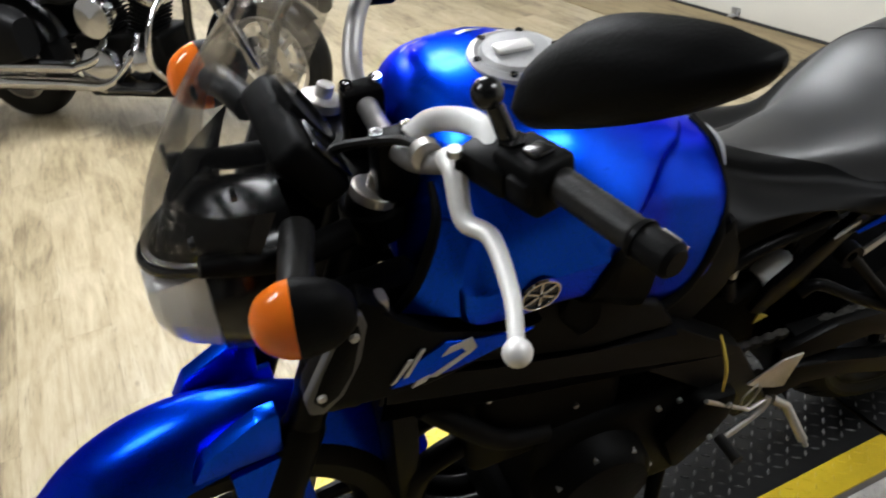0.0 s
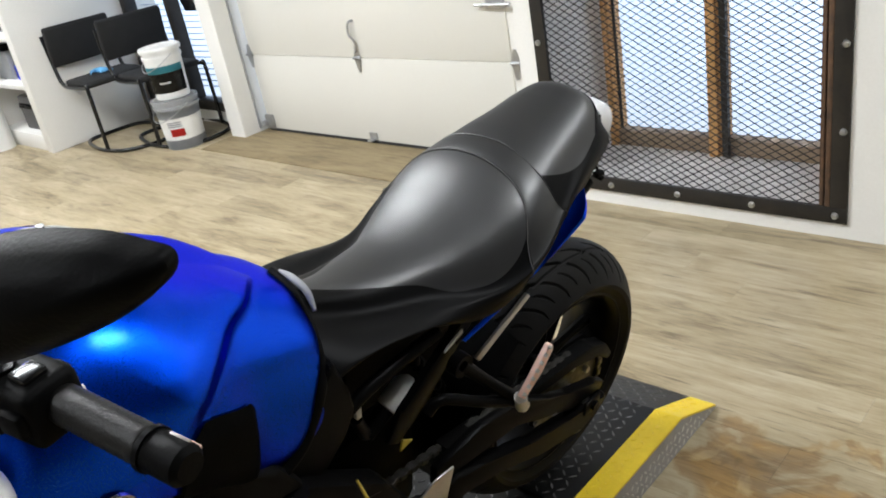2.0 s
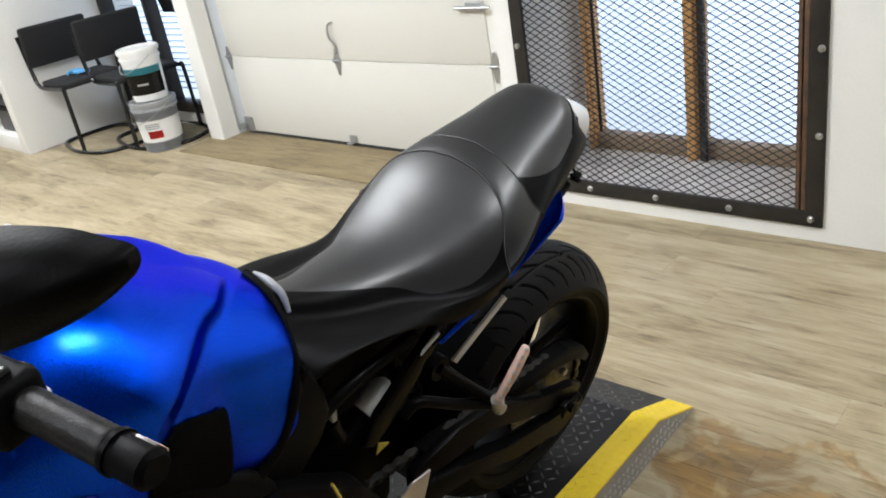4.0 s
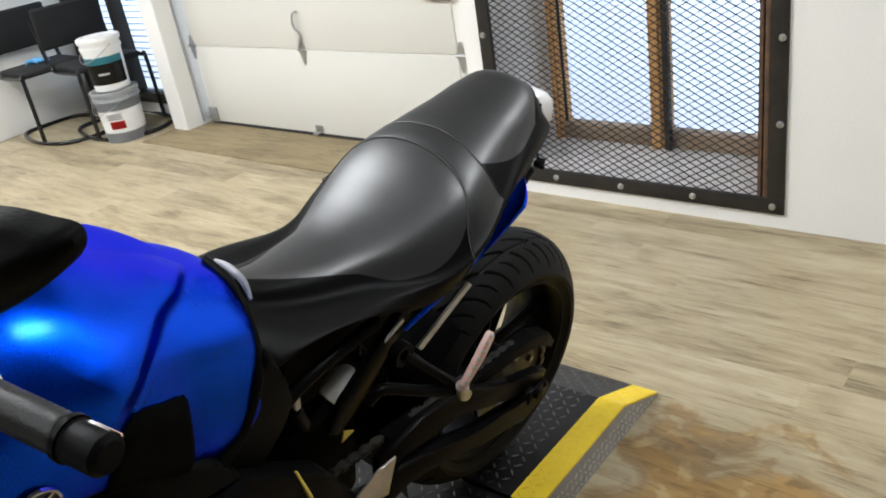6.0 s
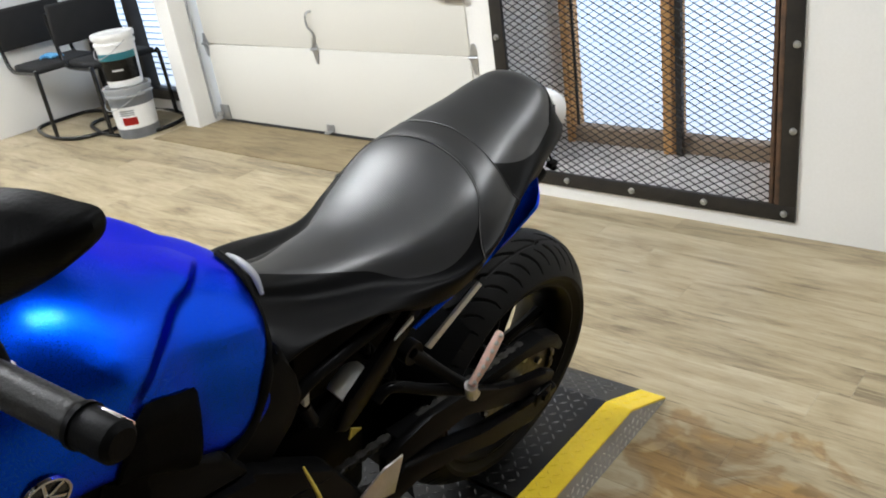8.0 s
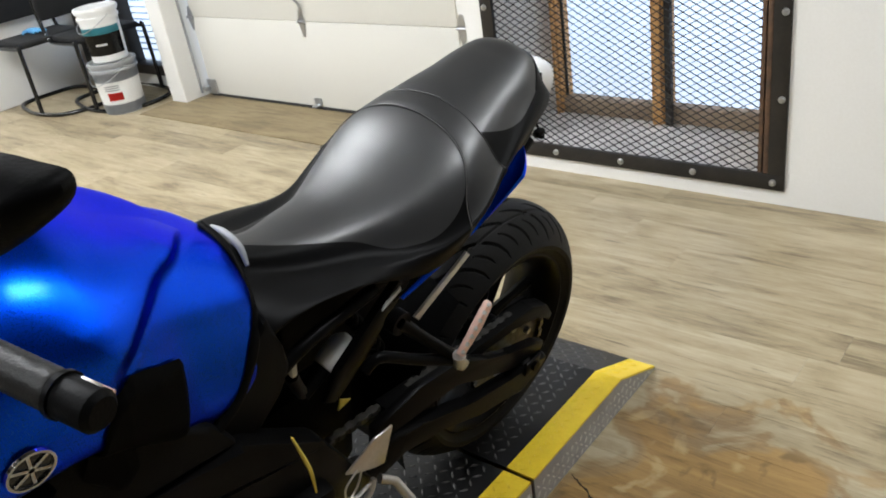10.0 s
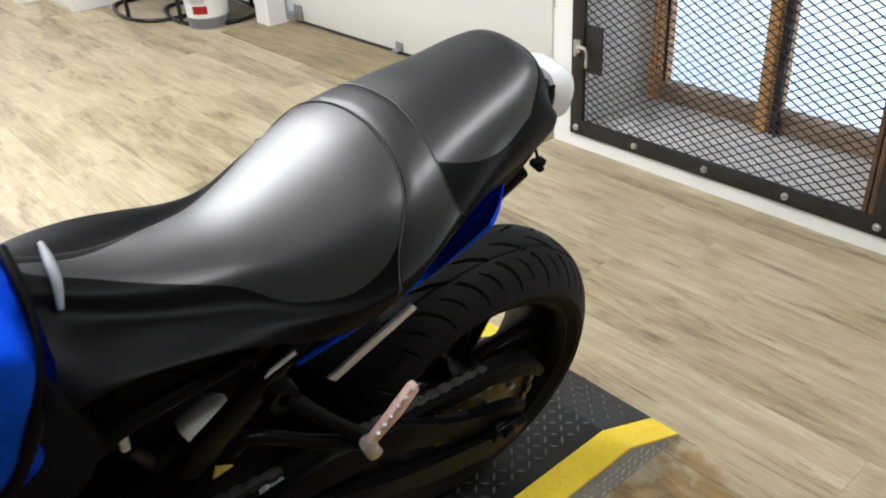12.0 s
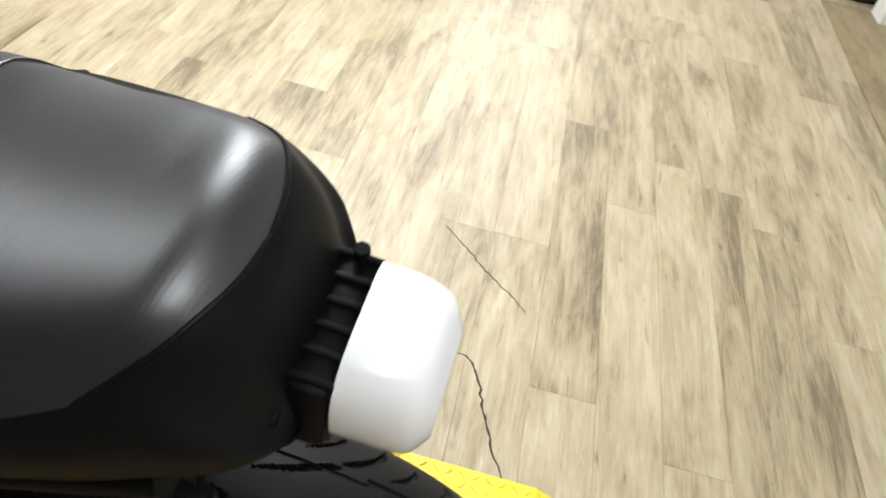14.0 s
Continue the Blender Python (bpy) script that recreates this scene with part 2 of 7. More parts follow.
M_facet = material("faceted_reflector", (0.95, 0.95, 0.95), (0.90, 0.90, 0.90), 0.22, 0.35, scale=20, grain=160)
M_cowl = material("satin_black_fairing", (0.034, 0.035, 0.037), (0.026, 0.027, 0.028), 0.42, scale=7, grain=260, bump=0.15, spec=0.45)
M_white = material("white_plastic", (0.78, 0.78, 0.76), (0.70, 0.70, 0.68), 0.45, scale=8)
M_decal = material("silver_decal", (0.62, 0.62, 0.61), (0.55, 0.55, 0.54), 0.35, 0.4)
M_red = material("red_plastic", (0.55, 0.02, 0.015), rough=0.4)
M_tape = material("yellow_tag", (0.75, 0.58, 0.10), rough=0.5)
M_sticker = material("orange_print", (0.85, 0.30, 0.10), (0.75, 0.25, 0.08), 0.45, scale=20)
M_grey = material("grey_plastic", (0.32, 0.33, 0.34), (0.26, 0.27, 0.28), 0.5, scale=8)
M_cloth = material("black_chair_cloth", (0.007, 0.007, 0.0075), (0.011, 0.011, 0.011), 0.85, scale=12, grain=300, bump=0.5)
M_teal = material("teal_label", (0.05, 0.30, 0.36), rough=0.5)
M_glove = material("blue_glove_rubber", (0.16, 0.45, 0.75), (0.10, 0.35, 0.62), 0.5, scale=20, bump=0.3)
M_curtain = material("pale_curtain", (0.80, 0.80, 0.79), (0.70, 0.70, 0.70), 0.8, scale=14, bump=0.3)


def add_ribs(m, scale, strength, turn):
    """Fine moulded ribs across a material."""
    n, l = m.node_tree.nodes, m.node_tree.links
    b = n["Principled BSDF"]
    co, mp, w, bp = n.new("ShaderNodeTexCoord"), n.new("ShaderNodeMapping"), n.new("ShaderNodeTexWave"), n.new("ShaderNodeBump")
    mp.inputs["Rotation"].default_value = (0, 0, radians(turn))
    l.new(co.outputs["Object"], mp.inputs["Vector"])
    l.new(mp.outputs[0], w.inputs["Vector"])
    w.inputs["Scale"].default_value = scale
    bp.inputs["Strength"].default_value, bp.inputs["Distance"].default_value = strength, 0.0006
    l.new(w.outputs["Fac"], bp.inputs["Height"])
    if b.inputs["Normal"].links:
        l.new(b.inputs["Normal"].links[0].from_socket, bp.inputs["Normal"])
    l.new(bp.outputs[0], b.inputs["Normal"])


add_ribs(M_patch, 105.0, 0.18, 12)
add_ribs(M_pillion, 105.0, 0.09, 12)

M_rusty = material("rusty_iron", (0.16, 0.085, 0.045), (0.06, 0.04, 0.03), 0.7, 0.2, scale=14, bump=0.4)
M_dark_grey = material("dark_grey_plastic", (0.095, 0.095, 0.098), (0.075, 0.075, 0.078), 0.5, scale=8, grain=240, bump=0.2)
M_plate_worn = material("worn_black_tread", (0.15, 0.148, 0.145), (0.07, 0.07, 0.07), 0.38, 0.7, scale=5, grain=90, bump=0.2)


def add_bands(m, colour, period, width):
    """Dull woven bands at even heights, with a ragged lower edge."""
    n, l = m.node_tree.nodes, m.node_tree.links
    b = n["Principled BSDF"]
    co, sep, wob = n.new("ShaderNodeTexCoord"), n.new("ShaderNodeSeparateXYZ"), n.new("ShaderNodeTexNoise")
    wob.inputs["Scale"].default_value = 16.0
    l.new(co.outputs["Object"], sep.inputs[0])
    l.new(co.outputs["Object"], wob.inputs["Vector"])
    a, f, g, mix = n.new("ShaderNodeMath"), n.new("ShaderNodeMath"), n.new("ShaderNodeMath"), n.new("ShaderNodeMix")
    a.operation, f.operation, g.operation, mix.data_type = "MULTIPLY_ADD", "PINGPONG", "LESS_THAN", "RGBA"
    l.new(wob.outputs["Fac"], a.inputs[0])
    a.inputs[1].default_value = 0.06
    l.new(sep.outputs["Z"], a.inputs[2])
    l.new(a.outputs[0], f.inputs[0])
    f.inputs[1].default_value = period / 2
    l.new(f.outputs[0], g.inputs[0])
    g.inputs[1].default_value = width
    l.new(g.outputs[0], mix.inputs["Factor"])
    l.new(b.inputs["Base Color"].links[0].from_socket, mix.inputs["A"])
    mix.inputs["B"].default_value = (*colour, 1)
    l.new(mix.outputs["Result"], b.inputs["Base Color"])


add_bands(M_curtain, (0.30, 0.31, 0.33), 0.19, 0.018)
for m in (M_patch, M_pillion, M_strap):
    m.node_tree.nodes["Principled BSDF"].inputs["IOR"].default_value = 1.58
M_blue.node_tree.nodes["Principled BSDF"].inputs["Coat Roughness"].default_value = 0.16
M_blue.node_tree.nodes["Principled BSDF"].inputs["Specular Tint"].default_value = (0.05, 0.22, 1.0, 1)
M_cap = material("brushed_cap", (0.42, 0.42, 0.42), (0.34, 0.34, 0.34), 0.5, 0.5, scale=14, grain=200)

# ---- modelling helpers ----
def part(name, bm, mat, parent, label="", smooth=True, m=None):
    me = bpy.data.meshes.new(name)
    bmesh.ops.recalc_face_normals(bm, faces=bm.faces[:])
    bm.to_mesh(me)
    bm.free()
    me.materials.append(mat)
    if smooth:
        me.shade_smooth()
        me.set_sharp_from_angle(angle=radians(38))
    ob = new(name, me)
    if parent:
        ob.parent = parent
    if m:
        ob.matrix_basis = m
    if label:
        ob["label"] = label
    return ob


def thing(name, label, category, m=None, group="", kind=""):
    ob = new(name)
    ob.empty_display_size = 0.1
    if m:
        ob.matrix_world = m
    return tagged(ob, label, category, group, kind)


def add_box(bm, lo, hi, bevel=0.0, m=None, seg=2):
    r = bmesh.ops.create_cube(bm, size=1.0)
    vs = r["verts"]
    for v in vs:
        v.co = Vector([lo[i] + (v.co[i] + 0.5) * (hi[i] - lo[i]) for i in range(3)])
    if bevel:
        es = list({e for v in vs for e in v.link_edges})
        r = bmesh.ops.bevel(bm, geom=es, offset=bevel, segments=seg, profile=0.5, affect="EDGES")
        vs = list({v for f in r["faces"] for v in f.verts} | {v for v in vs if v.is_valid})
    if m:
        for v in vs:
            v.co = m @ v.co
    return vs


def box(lo, hi, bevel=0.0, m=None, seg=2):
    bm = bmesh.new()
    add_box(bm, lo, hi, bevel, m, seg)
    return bm


def smooth_path(pts, n, even=False):
    """Catmull-Rom points through pts (tuples of any length); even: the curve goes on mirrored past its first point."""
    out, k = [], len(pts)
    for i in range(n):
        u = i / (n - 1) * (k - 1)
        j = min(int(u), k - 2)
        f = u - j
        p = [np.array(pts[min(max(j + d, 0), k - 1)], float) for d in (-1, 0, 1, 2)]
        if even and j == 0:
            p[0] = np.array((-pts[1][0], pts[1][1]), float)
        out.append(0.5 * (2 * p[1] + (p[2] - p[0]) * f + (2 * p[0] - 5 * p[1] + 4 * p[2] - p[3]) * f * f + (3 * p[1] - p[0] - 3 * p[2] + p[3]) * f ** 3))
    return out


def add_tube(bm, pts, radius, seg=10, n=0, cap=True):
    """A tube through pts; radius is a number or one number a point."""
    if n:
        rad = [radius] * len(pts) if not isinstance(radius, (list, tuple)) else radius
        q = smooth_path([(*p, r) for p, r in zip(pts, rad)], n)
        pts, radius = [x[:3] for x in q], [x[3] for x in q]
    pts = [Vector([float(c) for c in p]) for p in pts]
    if isinstance(radius, (list, tuple)):
        radius = [float(r) for r in radius]
    rings, side = [], None
    for i, p in enumerate(pts):
        d = (pts[min(i + 1, len(pts) - 1)] - pts[max(i - 1, 0)]).normalized()
        if side is None:
            side = d.orthogonal().normalized()
        side = (side - d * side.dot(d)).normalized()
        up = d.cross(side)
        r = radius[i] if isinstance(radius, (list, tuple)) else radius
        rings.append([bm.verts.new(p + r * (math.cos(a) * side + math.sin(a) * up)) for a in (2 * math.pi * k / seg for k in range(seg))])
    for a, b in zip(rings, rings[1:]):
        for k in range(seg):
            bm.faces.new((a[k], a[(k + 1) % seg], b[(k + 1) % seg], b[k]))
    if cap:
        bm.faces.new(rings[0][::-1])
        bm.faces.new(rings[-1])
    return bm


def tube(pts, radius, seg=10, n=0, cap=True):
    return add_tube(bmesh.new(), pts, radius, seg, n, cap)


def add_lathe(bm, profile, axis="y", seg=32, centre=(0, 0, 0), m=None, cap=True):
    """Turns a profile of (along the axis, radius) round an axis through centre."""
    rings = []
    for a, r in profile:
        ring = []
        for k in range(seg):
            t = 2 * math.pi * k / seg
            c, s = r * math.cos(t), r * math.sin(t)
            v = Vector({"x": (a, c, s), "y": (s, a, c), "z": (c, s, a)}[axis]) + Vector(centre)
            ring.append(bm.verts.new(m @ v if m else v))
        rings.append(ring)
    for a, b in zip(rings, rings[1:]):
        for k in range(seg):
            bm.faces.new((a[k], a[(k + 1) % seg], b[(k + 1) % seg], b[k]))
    for ring, r in ((rings[0], profile[0][1]), (rings[-1], profile[-1][1])):
        if r > 1e-4 and cap:
            bm.faces.new(ring)
    return bm


def lathe(profile, axis="y", seg=32, centre=(0, 0, 0), m=None, cap=True):
    return add_lathe(bmesh.new(), profile, axis, seg, centre, m, cap)


def skin(stations, nx, ny, mirror=True, warp=None):
    """A shell lofted along x: stations are (x, half profile of (y, z) from the middle of the top outwards and down)."""
    k = len(stations[0][1])
    flat = smooth_path([[s[0]] + [v for p in s[1] for v in p] for s in stations], nx)
    bm = bmesh.new()
    rings = []
    for row in flat:
        prof = smooth_path([(row[1 + 2 * i], row[2 + 2 * i]) for i in range(k)], ny, mirror)
        left = [Vector((row[0], -p[0], p[1])) for p in prof]
        right = [Vector((row[0], p[0], p[1])) for p in prof[1:]] if mirror else []
        ring = left[::-1] + right
        if warp:
            ring = [warp(v) for v in ring]
        rings.append([bm.verts.new(v) for v in ring])
    for a, b in zip(rings, rings[1:]):
        for i in range(len(a) - 1):
            bm.faces.new((a[i], a[i + 1], b[i + 1], b[i]))
        if mirror:
            bm.faces.new((a[-1], a[0], b[0], b[-1]))
    if mirror:
        bm.faces.new(rings[0])
        bm.faces.new(rings[-1][::-1])
    return bm


def slab(outline, y0, y1, bevel=0.0):
    """A plate: outline of (x, z), from y0 to y1."""
    bm = bmesh.new()
    a = [bm.verts.new((x, y0, z)) for x, z in outline]
    b = [bm.verts.new((x, y1, z)) for x, z in outline]
    bm.faces.new(a)
    bm.faces.new(b[::-1])
    k = len(a)
    for i in range(k):
        bm.faces.new((a[i], b[i], b[(i + 1) % k], a[(i + 1) % k]))
    if bevel:
        bmesh.ops.bevel(bm, geom=bm.edges[:], offset=bevel, segments=2, profile=0.5, affect="EDGES")
    return bm


def mix_bm(*bms):
    out = bms[0]
    for b in bms[1:]:
        me = bpy.data.meshes.new("join")
        b.to_mesh(me)
        out.from_mesh(me)
        b.free()
        bpy.data.meshes.remove(me)
    return out

# ---- the room ----
WALL_Y, DOOR_Y = 3.80, 4.10          # face of the window wall, face of the roll-up door
WIN_X0, WIN_X1, WIN_Z0, WIN_Z1 = -0.862, 0.452, 0.062, 1.75
DOOR_X0, DOOR_X1 = -3.45, -1.25
ROOM = (-9.5, 5.0, -5.0)              # west, east and south limits


def structure(name, bm, mat, label, smooth=False):
    return tagged(part(name, bm, mat, None, smooth=smooth), label, name.rstrip("_0123456789"), kind="structure")


floor = structure("floor", box((ROOM[0], ROOM[2], -0.2), (ROOM[1], 4.6, -0.004)), M_subfloor, "wood-look vinyl plank floor with worn, stained patches and painted shade")
structure("ceiling", box((ROOM[0], ROOM[2], CEILING), (ROOM[1], 4.6, CEILING + 0.15)), M_ceiling, "dark grey painted workshop ceiling")
bm = box((WIN_X1 - 0.02, WALL_Y, -0.1), (ROOM[1], 4.4, CEILING))
add_box(bm, (-0.96, WALL_Y, -0.1), (WIN_X0 + 0.02, 4.4, CEILING))
add_box(bm, (WIN_X0 + 0.02, WALL_Y, -0.1), (WIN_X1 - 0.02, 4.4, WIN_Z0 + 0.02))
add_box(bm, (WIN_X0 + 0.02, WALL_Y, WIN_Z1 - 0.02), (WIN_X1 - 0.02, 4.4, CEILING))
structure("wall_north", bm, M_wall, "white painted wall round a caged window")
bm = box((-3.50, DOOR_Y - 0.02, 2.3), (-0.96, 4.4, CEILING))
add_box(bm, (-1.25, DOOR_Y + 0.01, -0.1), (-0.962, 4.4, 2.3))
structure("wall_over_door", bm, M_wall, "white wall above and beside the roll-up door")
structure("pilaster", box((-3.66, 3.92, -0.1), (-3.50, 4.4, CEILING), 0.008), M_wall, "white painted pilaster beside the roll-up door")
bm = box((-5.0, 4.12, -0.1), (-3.662, 4.4, 0.10))
add_box(bm, (-5.0, 4.12, 1.9), (-3.662, 4.4, CEILING))
add_box(bm, (-5.2, 4.12, -0.1), (-5.0, 4.4, CEILING))
add_box(bm, (ROOM[0], 4.12, -0.1), (-5.2, 4.4, CEILING))
structure("wall_north_west", bm, M_wall, "white wall round the window behind the chairs")
structure("wall_west", box((ROOM[0] - 0.2, ROOM[2], -0.1), (ROOM[0], 4.6, CEILING)), M_wall, "plain white far wall of the workshop")
structure("wall_east", box((ROOM[1], ROOM[2], -0.1), (ROOM[1] + 0.2, 4.6, CEILING)), M_dark_wall, "plain grey wall of the workshop")
structure("wall_south", box((ROOM[0], ROOM[2] - 0.2, -0.1), (ROOM[1], ROOM[2], CEILING)), M_wall, "plain white wall of the workshop")
structure("threshold", box((-3.66, 3.655, -0.003), (-0.965, DOOR_Y + 0.05, 0.006), 0.002), M_ply, "worn brown plywood strip before the roll-up door")
structure("backdrop", box((-7, 5.2, -0.6), (3, 5.25, 3.2)), M_day, "pale overcast daylight outside the windows")

# roll-up door in sections
door = thing("roll_up_door", "cream sectional steel garage door, closed", "garage door", kind="structure")
for i in range(4):
    z0 = 0.018 + i * 0.532 - (0.017 if i else 0)
    part("door_section", box((DOOR_X0, DOOR_Y, z0), (DOOR_X1, DOOR_Y + 0.05, 0.006 + (i + 1) * 0.532 - 0.006), 0.006), M_door, door)
part("bottom_seal", box((DOOR_X0, DOOR_Y - 0.004, 0.002), (DOOR_X1, DOOR_Y + 0.05, 0.024), 0.006), M_rubber_seal, door, "black rubber seal")


def hinge(x, z):
    bm = box((x - 0.028, DOOR_Y - 0.006, z - 0.016), (x + 0.028, DOOR_Y - 0.001, z + 0.016), 0.002)
    a = [bm.verts.new((x + dx, DOOR_Y - 0.003, z + dz)) for dx, dz in ((-0.026, -0.012), (0.026, -0.012), (0.008, -0.085), (-0.008, -0.085))]
    b = [bm.verts.new((v.co.x, DOOR_Y - 0.006, v.co.z)) for v in a]
    bm.faces.new(a)
    bm.faces.new(b[::-1])
    for k in range(4):
        bm.faces.new((a[k], b[k], b[(k + 1) % 4], a[(k + 1) % 4]))
    a = [bm.verts.new((x + dx, DOOR_Y - 0.003, z + dz)) for dx, dz in ((-0.026, 0.012), (0.026, 0.012), (0.008, 0.07), (-0.008, 0.07))]
    b = [bm.verts.new((v.co.x, DOOR_Y - 0.006, v.co.z)) for v in a]
    bm.faces.new(a)
    bm.faces.new(b[::-1])
    for k in range(4):
        bm.faces.new((a[k], b[k], b[(k + 1) % 4], a[(k + 1) % 4]))
    add_tube(bm, [(x - 0.03, DOOR_Y - 0.010, z), (x + 0.03, DOOR_Y - 0.010, z)], 0.008, 8)
    return bm


for hx in (DOOR_X0 + 0.0, -2.385, DOOR_X1 + 0.03):
    for i in (1, 2, 3):
        part("hinge", hinge(hx, i * 0.532), M_steel, door, "galvanised hinge")
part("pull_handle", tube([(-2.366, DOOR_Y - 0.003, 0.752), (-2.378, DOOR_Y - 0.025, 0.745), (-2.388, DOOR_Y - 0.03, 0.715), (-2.386, DOOR_Y - 0.03, 0.668), (-2.368, DOOR_Y - 0.02, 0.638), (-2.366, DOOR_Y - 0.012, 0.600), (-2.384, DOOR_Y - 0.012, 0.57)], 0.007, 8, 24), M_steel, door, "looped steel pull handle")
bm = box((-2.415, DOOR_Y - 0.012, 0.035), (-2.355, DOOR_Y - 0.002, 0.075), 0.003)
add_box(bm, (-2.405, DOOR_Y - 0.05, 0.028), (-2.365, DOOR_Y - 0.004, 0.038), 0.003)
part("step_plate", bm, M_steel, door, "small steel lift plate")
for sx, hx in ((1, DOOR_X0), (-1, DOOR_X1)):
    bm = box((hx - 0.005, DOOR_Y - 0.014, 0.02), (hx + 0.075 * sx + 0.005, DOOR_Y - 0.002, 0.12) if sx > 0 else (hx + 0.005, DOOR_Y - 0.002, 0.12), 0.003)
    add_box(bm, (hx - 0.02, DOOR_Y - 0.045, 0.045), (hx + 0.02, DOOR_Y - 0.004, 0.075), 0.004)
    part("bottom_bracket", bm, M_steel, door, "galvanised roller bracket")
part("side_latch", mix_bm(box((DOOR_X1 - 0.10, DOOR_Y - 0.02, 0.80), (DOOR_X1 + 0.01, DOOR_Y - 0.002, 0.85), 0.004), tube([(DOOR_X1 - 0.16, DOOR_Y - 0.03, 0.825), (DOOR_X1 + 0.06, DOOR_Y - 0.03, 0.825)], 0.009, 8)), M_steel, door, "galvanised slide latch")
track = thing("door_track", "galvanised steel track of the roll-up door", "door track")
bm = box((DOOR_X0 - 0.075, DOOR_Y - 0.05, 0.03), (DOOR_X0 - 0.068, DOOR_Y + 0.03, 2.3), 0.001)
add_box(bm, (DOOR_X0 - 0.068, DOOR_Y - 0.05, 0.03), (DOOR_X0 - 0.03, DOOR_Y - 0.044, 2.3), 0.001)
part("rail", bm, M_steel, track, smooth=False)
for z in (0.08, 0.7, 1.4):
    part("bracket", mix_bm(box((DOOR_X0 - 0.11, DOOR_Y - 0.052, z), (DOOR_X0 - 0.068, DOOR_Y - 0.046, z + 0.10), 0.002), box((DOOR_X0 - 0.098, DOOR_Y - 0.062, z + 0.03), (DOOR_X0 - 0.078, DOOR_Y - 0.05, z + 0.05), 0.003)), M_steel, track)

# ---- the caged window ----
window = thing("window_1", "caged window with brown wooden frame and pale panes", "window", kind="structure")
GLASS_Y = 4.29
part("window_sill", box((WIN_X0 + 0.022, WALL_Y + 0.03, 0.05), (WIN_X1 - 0.022, 4.40, 0.09), 0.006), M_concrete, window, "dusty concrete sill")
for x0, x1 in ((-0.806, -0.768), (-0.296, -0.228), (0.225, 0.43)):
    bm = box((x0, GLASS_Y - 0.05, 0.09), (x1, GLASS_Y + 0.06, WIN_Z1), 0.006)
    add_box(bm, (x0 + 0.012, GLASS_Y - 0.07, 0.09), (x1 - 0.012, GLASS_Y - 0.048, WIN_Z1), 0.004)
    part("mullion", bm, M_rust, window, "brown stained wooden post")
for x0, x1 in ((-0.768, -0.299), (-0.228, 0.225)):
    part("bottom_rail", box((x0, GLASS_Y - 0.035, 0.09), (x1, GLASS_Y + 0.05, 0.165), 0.005), M_rail, window, "grey-brown wooden bottom rail")
    pane = part("pane", box((x0 - 0.005, GLASS_Y, 0.163), (x1 + 0.005, GLASS_Y + 0.006, WIN_Z1)), M_glass, window, smooth=False)
    pane.visible_shadow = False
    for e in (x0, x1):
        part("glazing_bead", box((e - 0.012, GLASS_Y - 0.012, 0.167), (e + 0.012, GLASS_Y - 0.002, WIN_Z1), 0.002), M_iron, window, "dark glazing bead")

part("steel_angle", mix_bm(box((-0.226, GLASS_Y - 0.062, 0.09), (-0.190, GLASS_Y - 0.05, WIN_Z1), 0.002), box((-0.197, GLASS_Y - 0.078, 0.09), (-0.190, GLASS_Y - 0.062, WIN_Z1), 0.002)), M_iron, window, "dark steel angle beside the post")
cage = thing("window_cage", "black iron cage gate with expanded metal mesh over the window", "window guard")
FW = 0.062
for lo, hi in (((WIN_X0, WIN_Z0), (WIN_X1, WIN_Z0 + FW)), ((WIN_X0, WIN_Z1 - FW), (WIN_X1, WIN_Z1)), ((WIN_X0, WIN_Z0 + FW), (WIN_X0 + FW, WIN_Z1 - FW)), ((WIN_X1 - FW, WIN_Z0 + FW), (WIN_X1, WIN_Z1 - FW))):
    part("frame_bar", box((lo[0], WALL_Y - 0.012, lo[1]), (hi[0], WALL_Y - 0.001, hi[1]), 0.002), M_iron, cage)
    part("return_bar", box((lo[0] + 0.012 * (hi[0] - lo[0] > 0.2), WALL_Y, lo[1] + 0.022 * (hi[1] - lo[1] < 0.2)), (hi[0], WALL_Y + 0.006, hi[1]), 0.001), M_iron, cage)
part("inner_post", mix_bm(box((0.348, WALL_Y - 0.004, WIN_Z0 + FW), (0.364, WALL_Y + 0.03, WIN_Z1 - FW), 0.003), box((0.370, WALL_Y - 0.008, WIN_Z0 + FW), (0.389, WALL_Y + 0.03, WIN_Z1 - FW), 0.003)), M_rusty, cage, "rusty brown angle post")


def mesh_sheet(x0, x1, z0, z1, w, h):
    """Expanded metal: one zigzag strand a row, meeting its neighbours at the knuckles."""
    verts, faces = [], []
    rows = int((z1 - z0) / h)
    cols = int((x1 - x0) / w * 2)
    for r in range(rows + 1):
        base = z0 + r * h
        prev = None
        for c in range(cols + 1):
            up = (c + r) % 2
            x = x0 + c * w / 2
            z = base + (h - 0.001 if up else 0.001)
            y = WALL_Y + 0.010 + (0.004 if up else 0.0)
            i = len(verts)
            t = 0.0019
            verts += [(x, y - t, z - t), (x, y + t, z - t), (x, y + t, z + t), (x, y - t, z + t)]
            if prev is not None:
                for k in range(4):
                    faces.append((prev + k, prev + (k + 1) % 4, i + (k + 1) % 4, i + k))
            prev = i
    me = bpy.data.meshes.new("mesh_sheet")
    me.from_pydata(verts, [], faces)
    me.materials.append(M_iron)
    return me


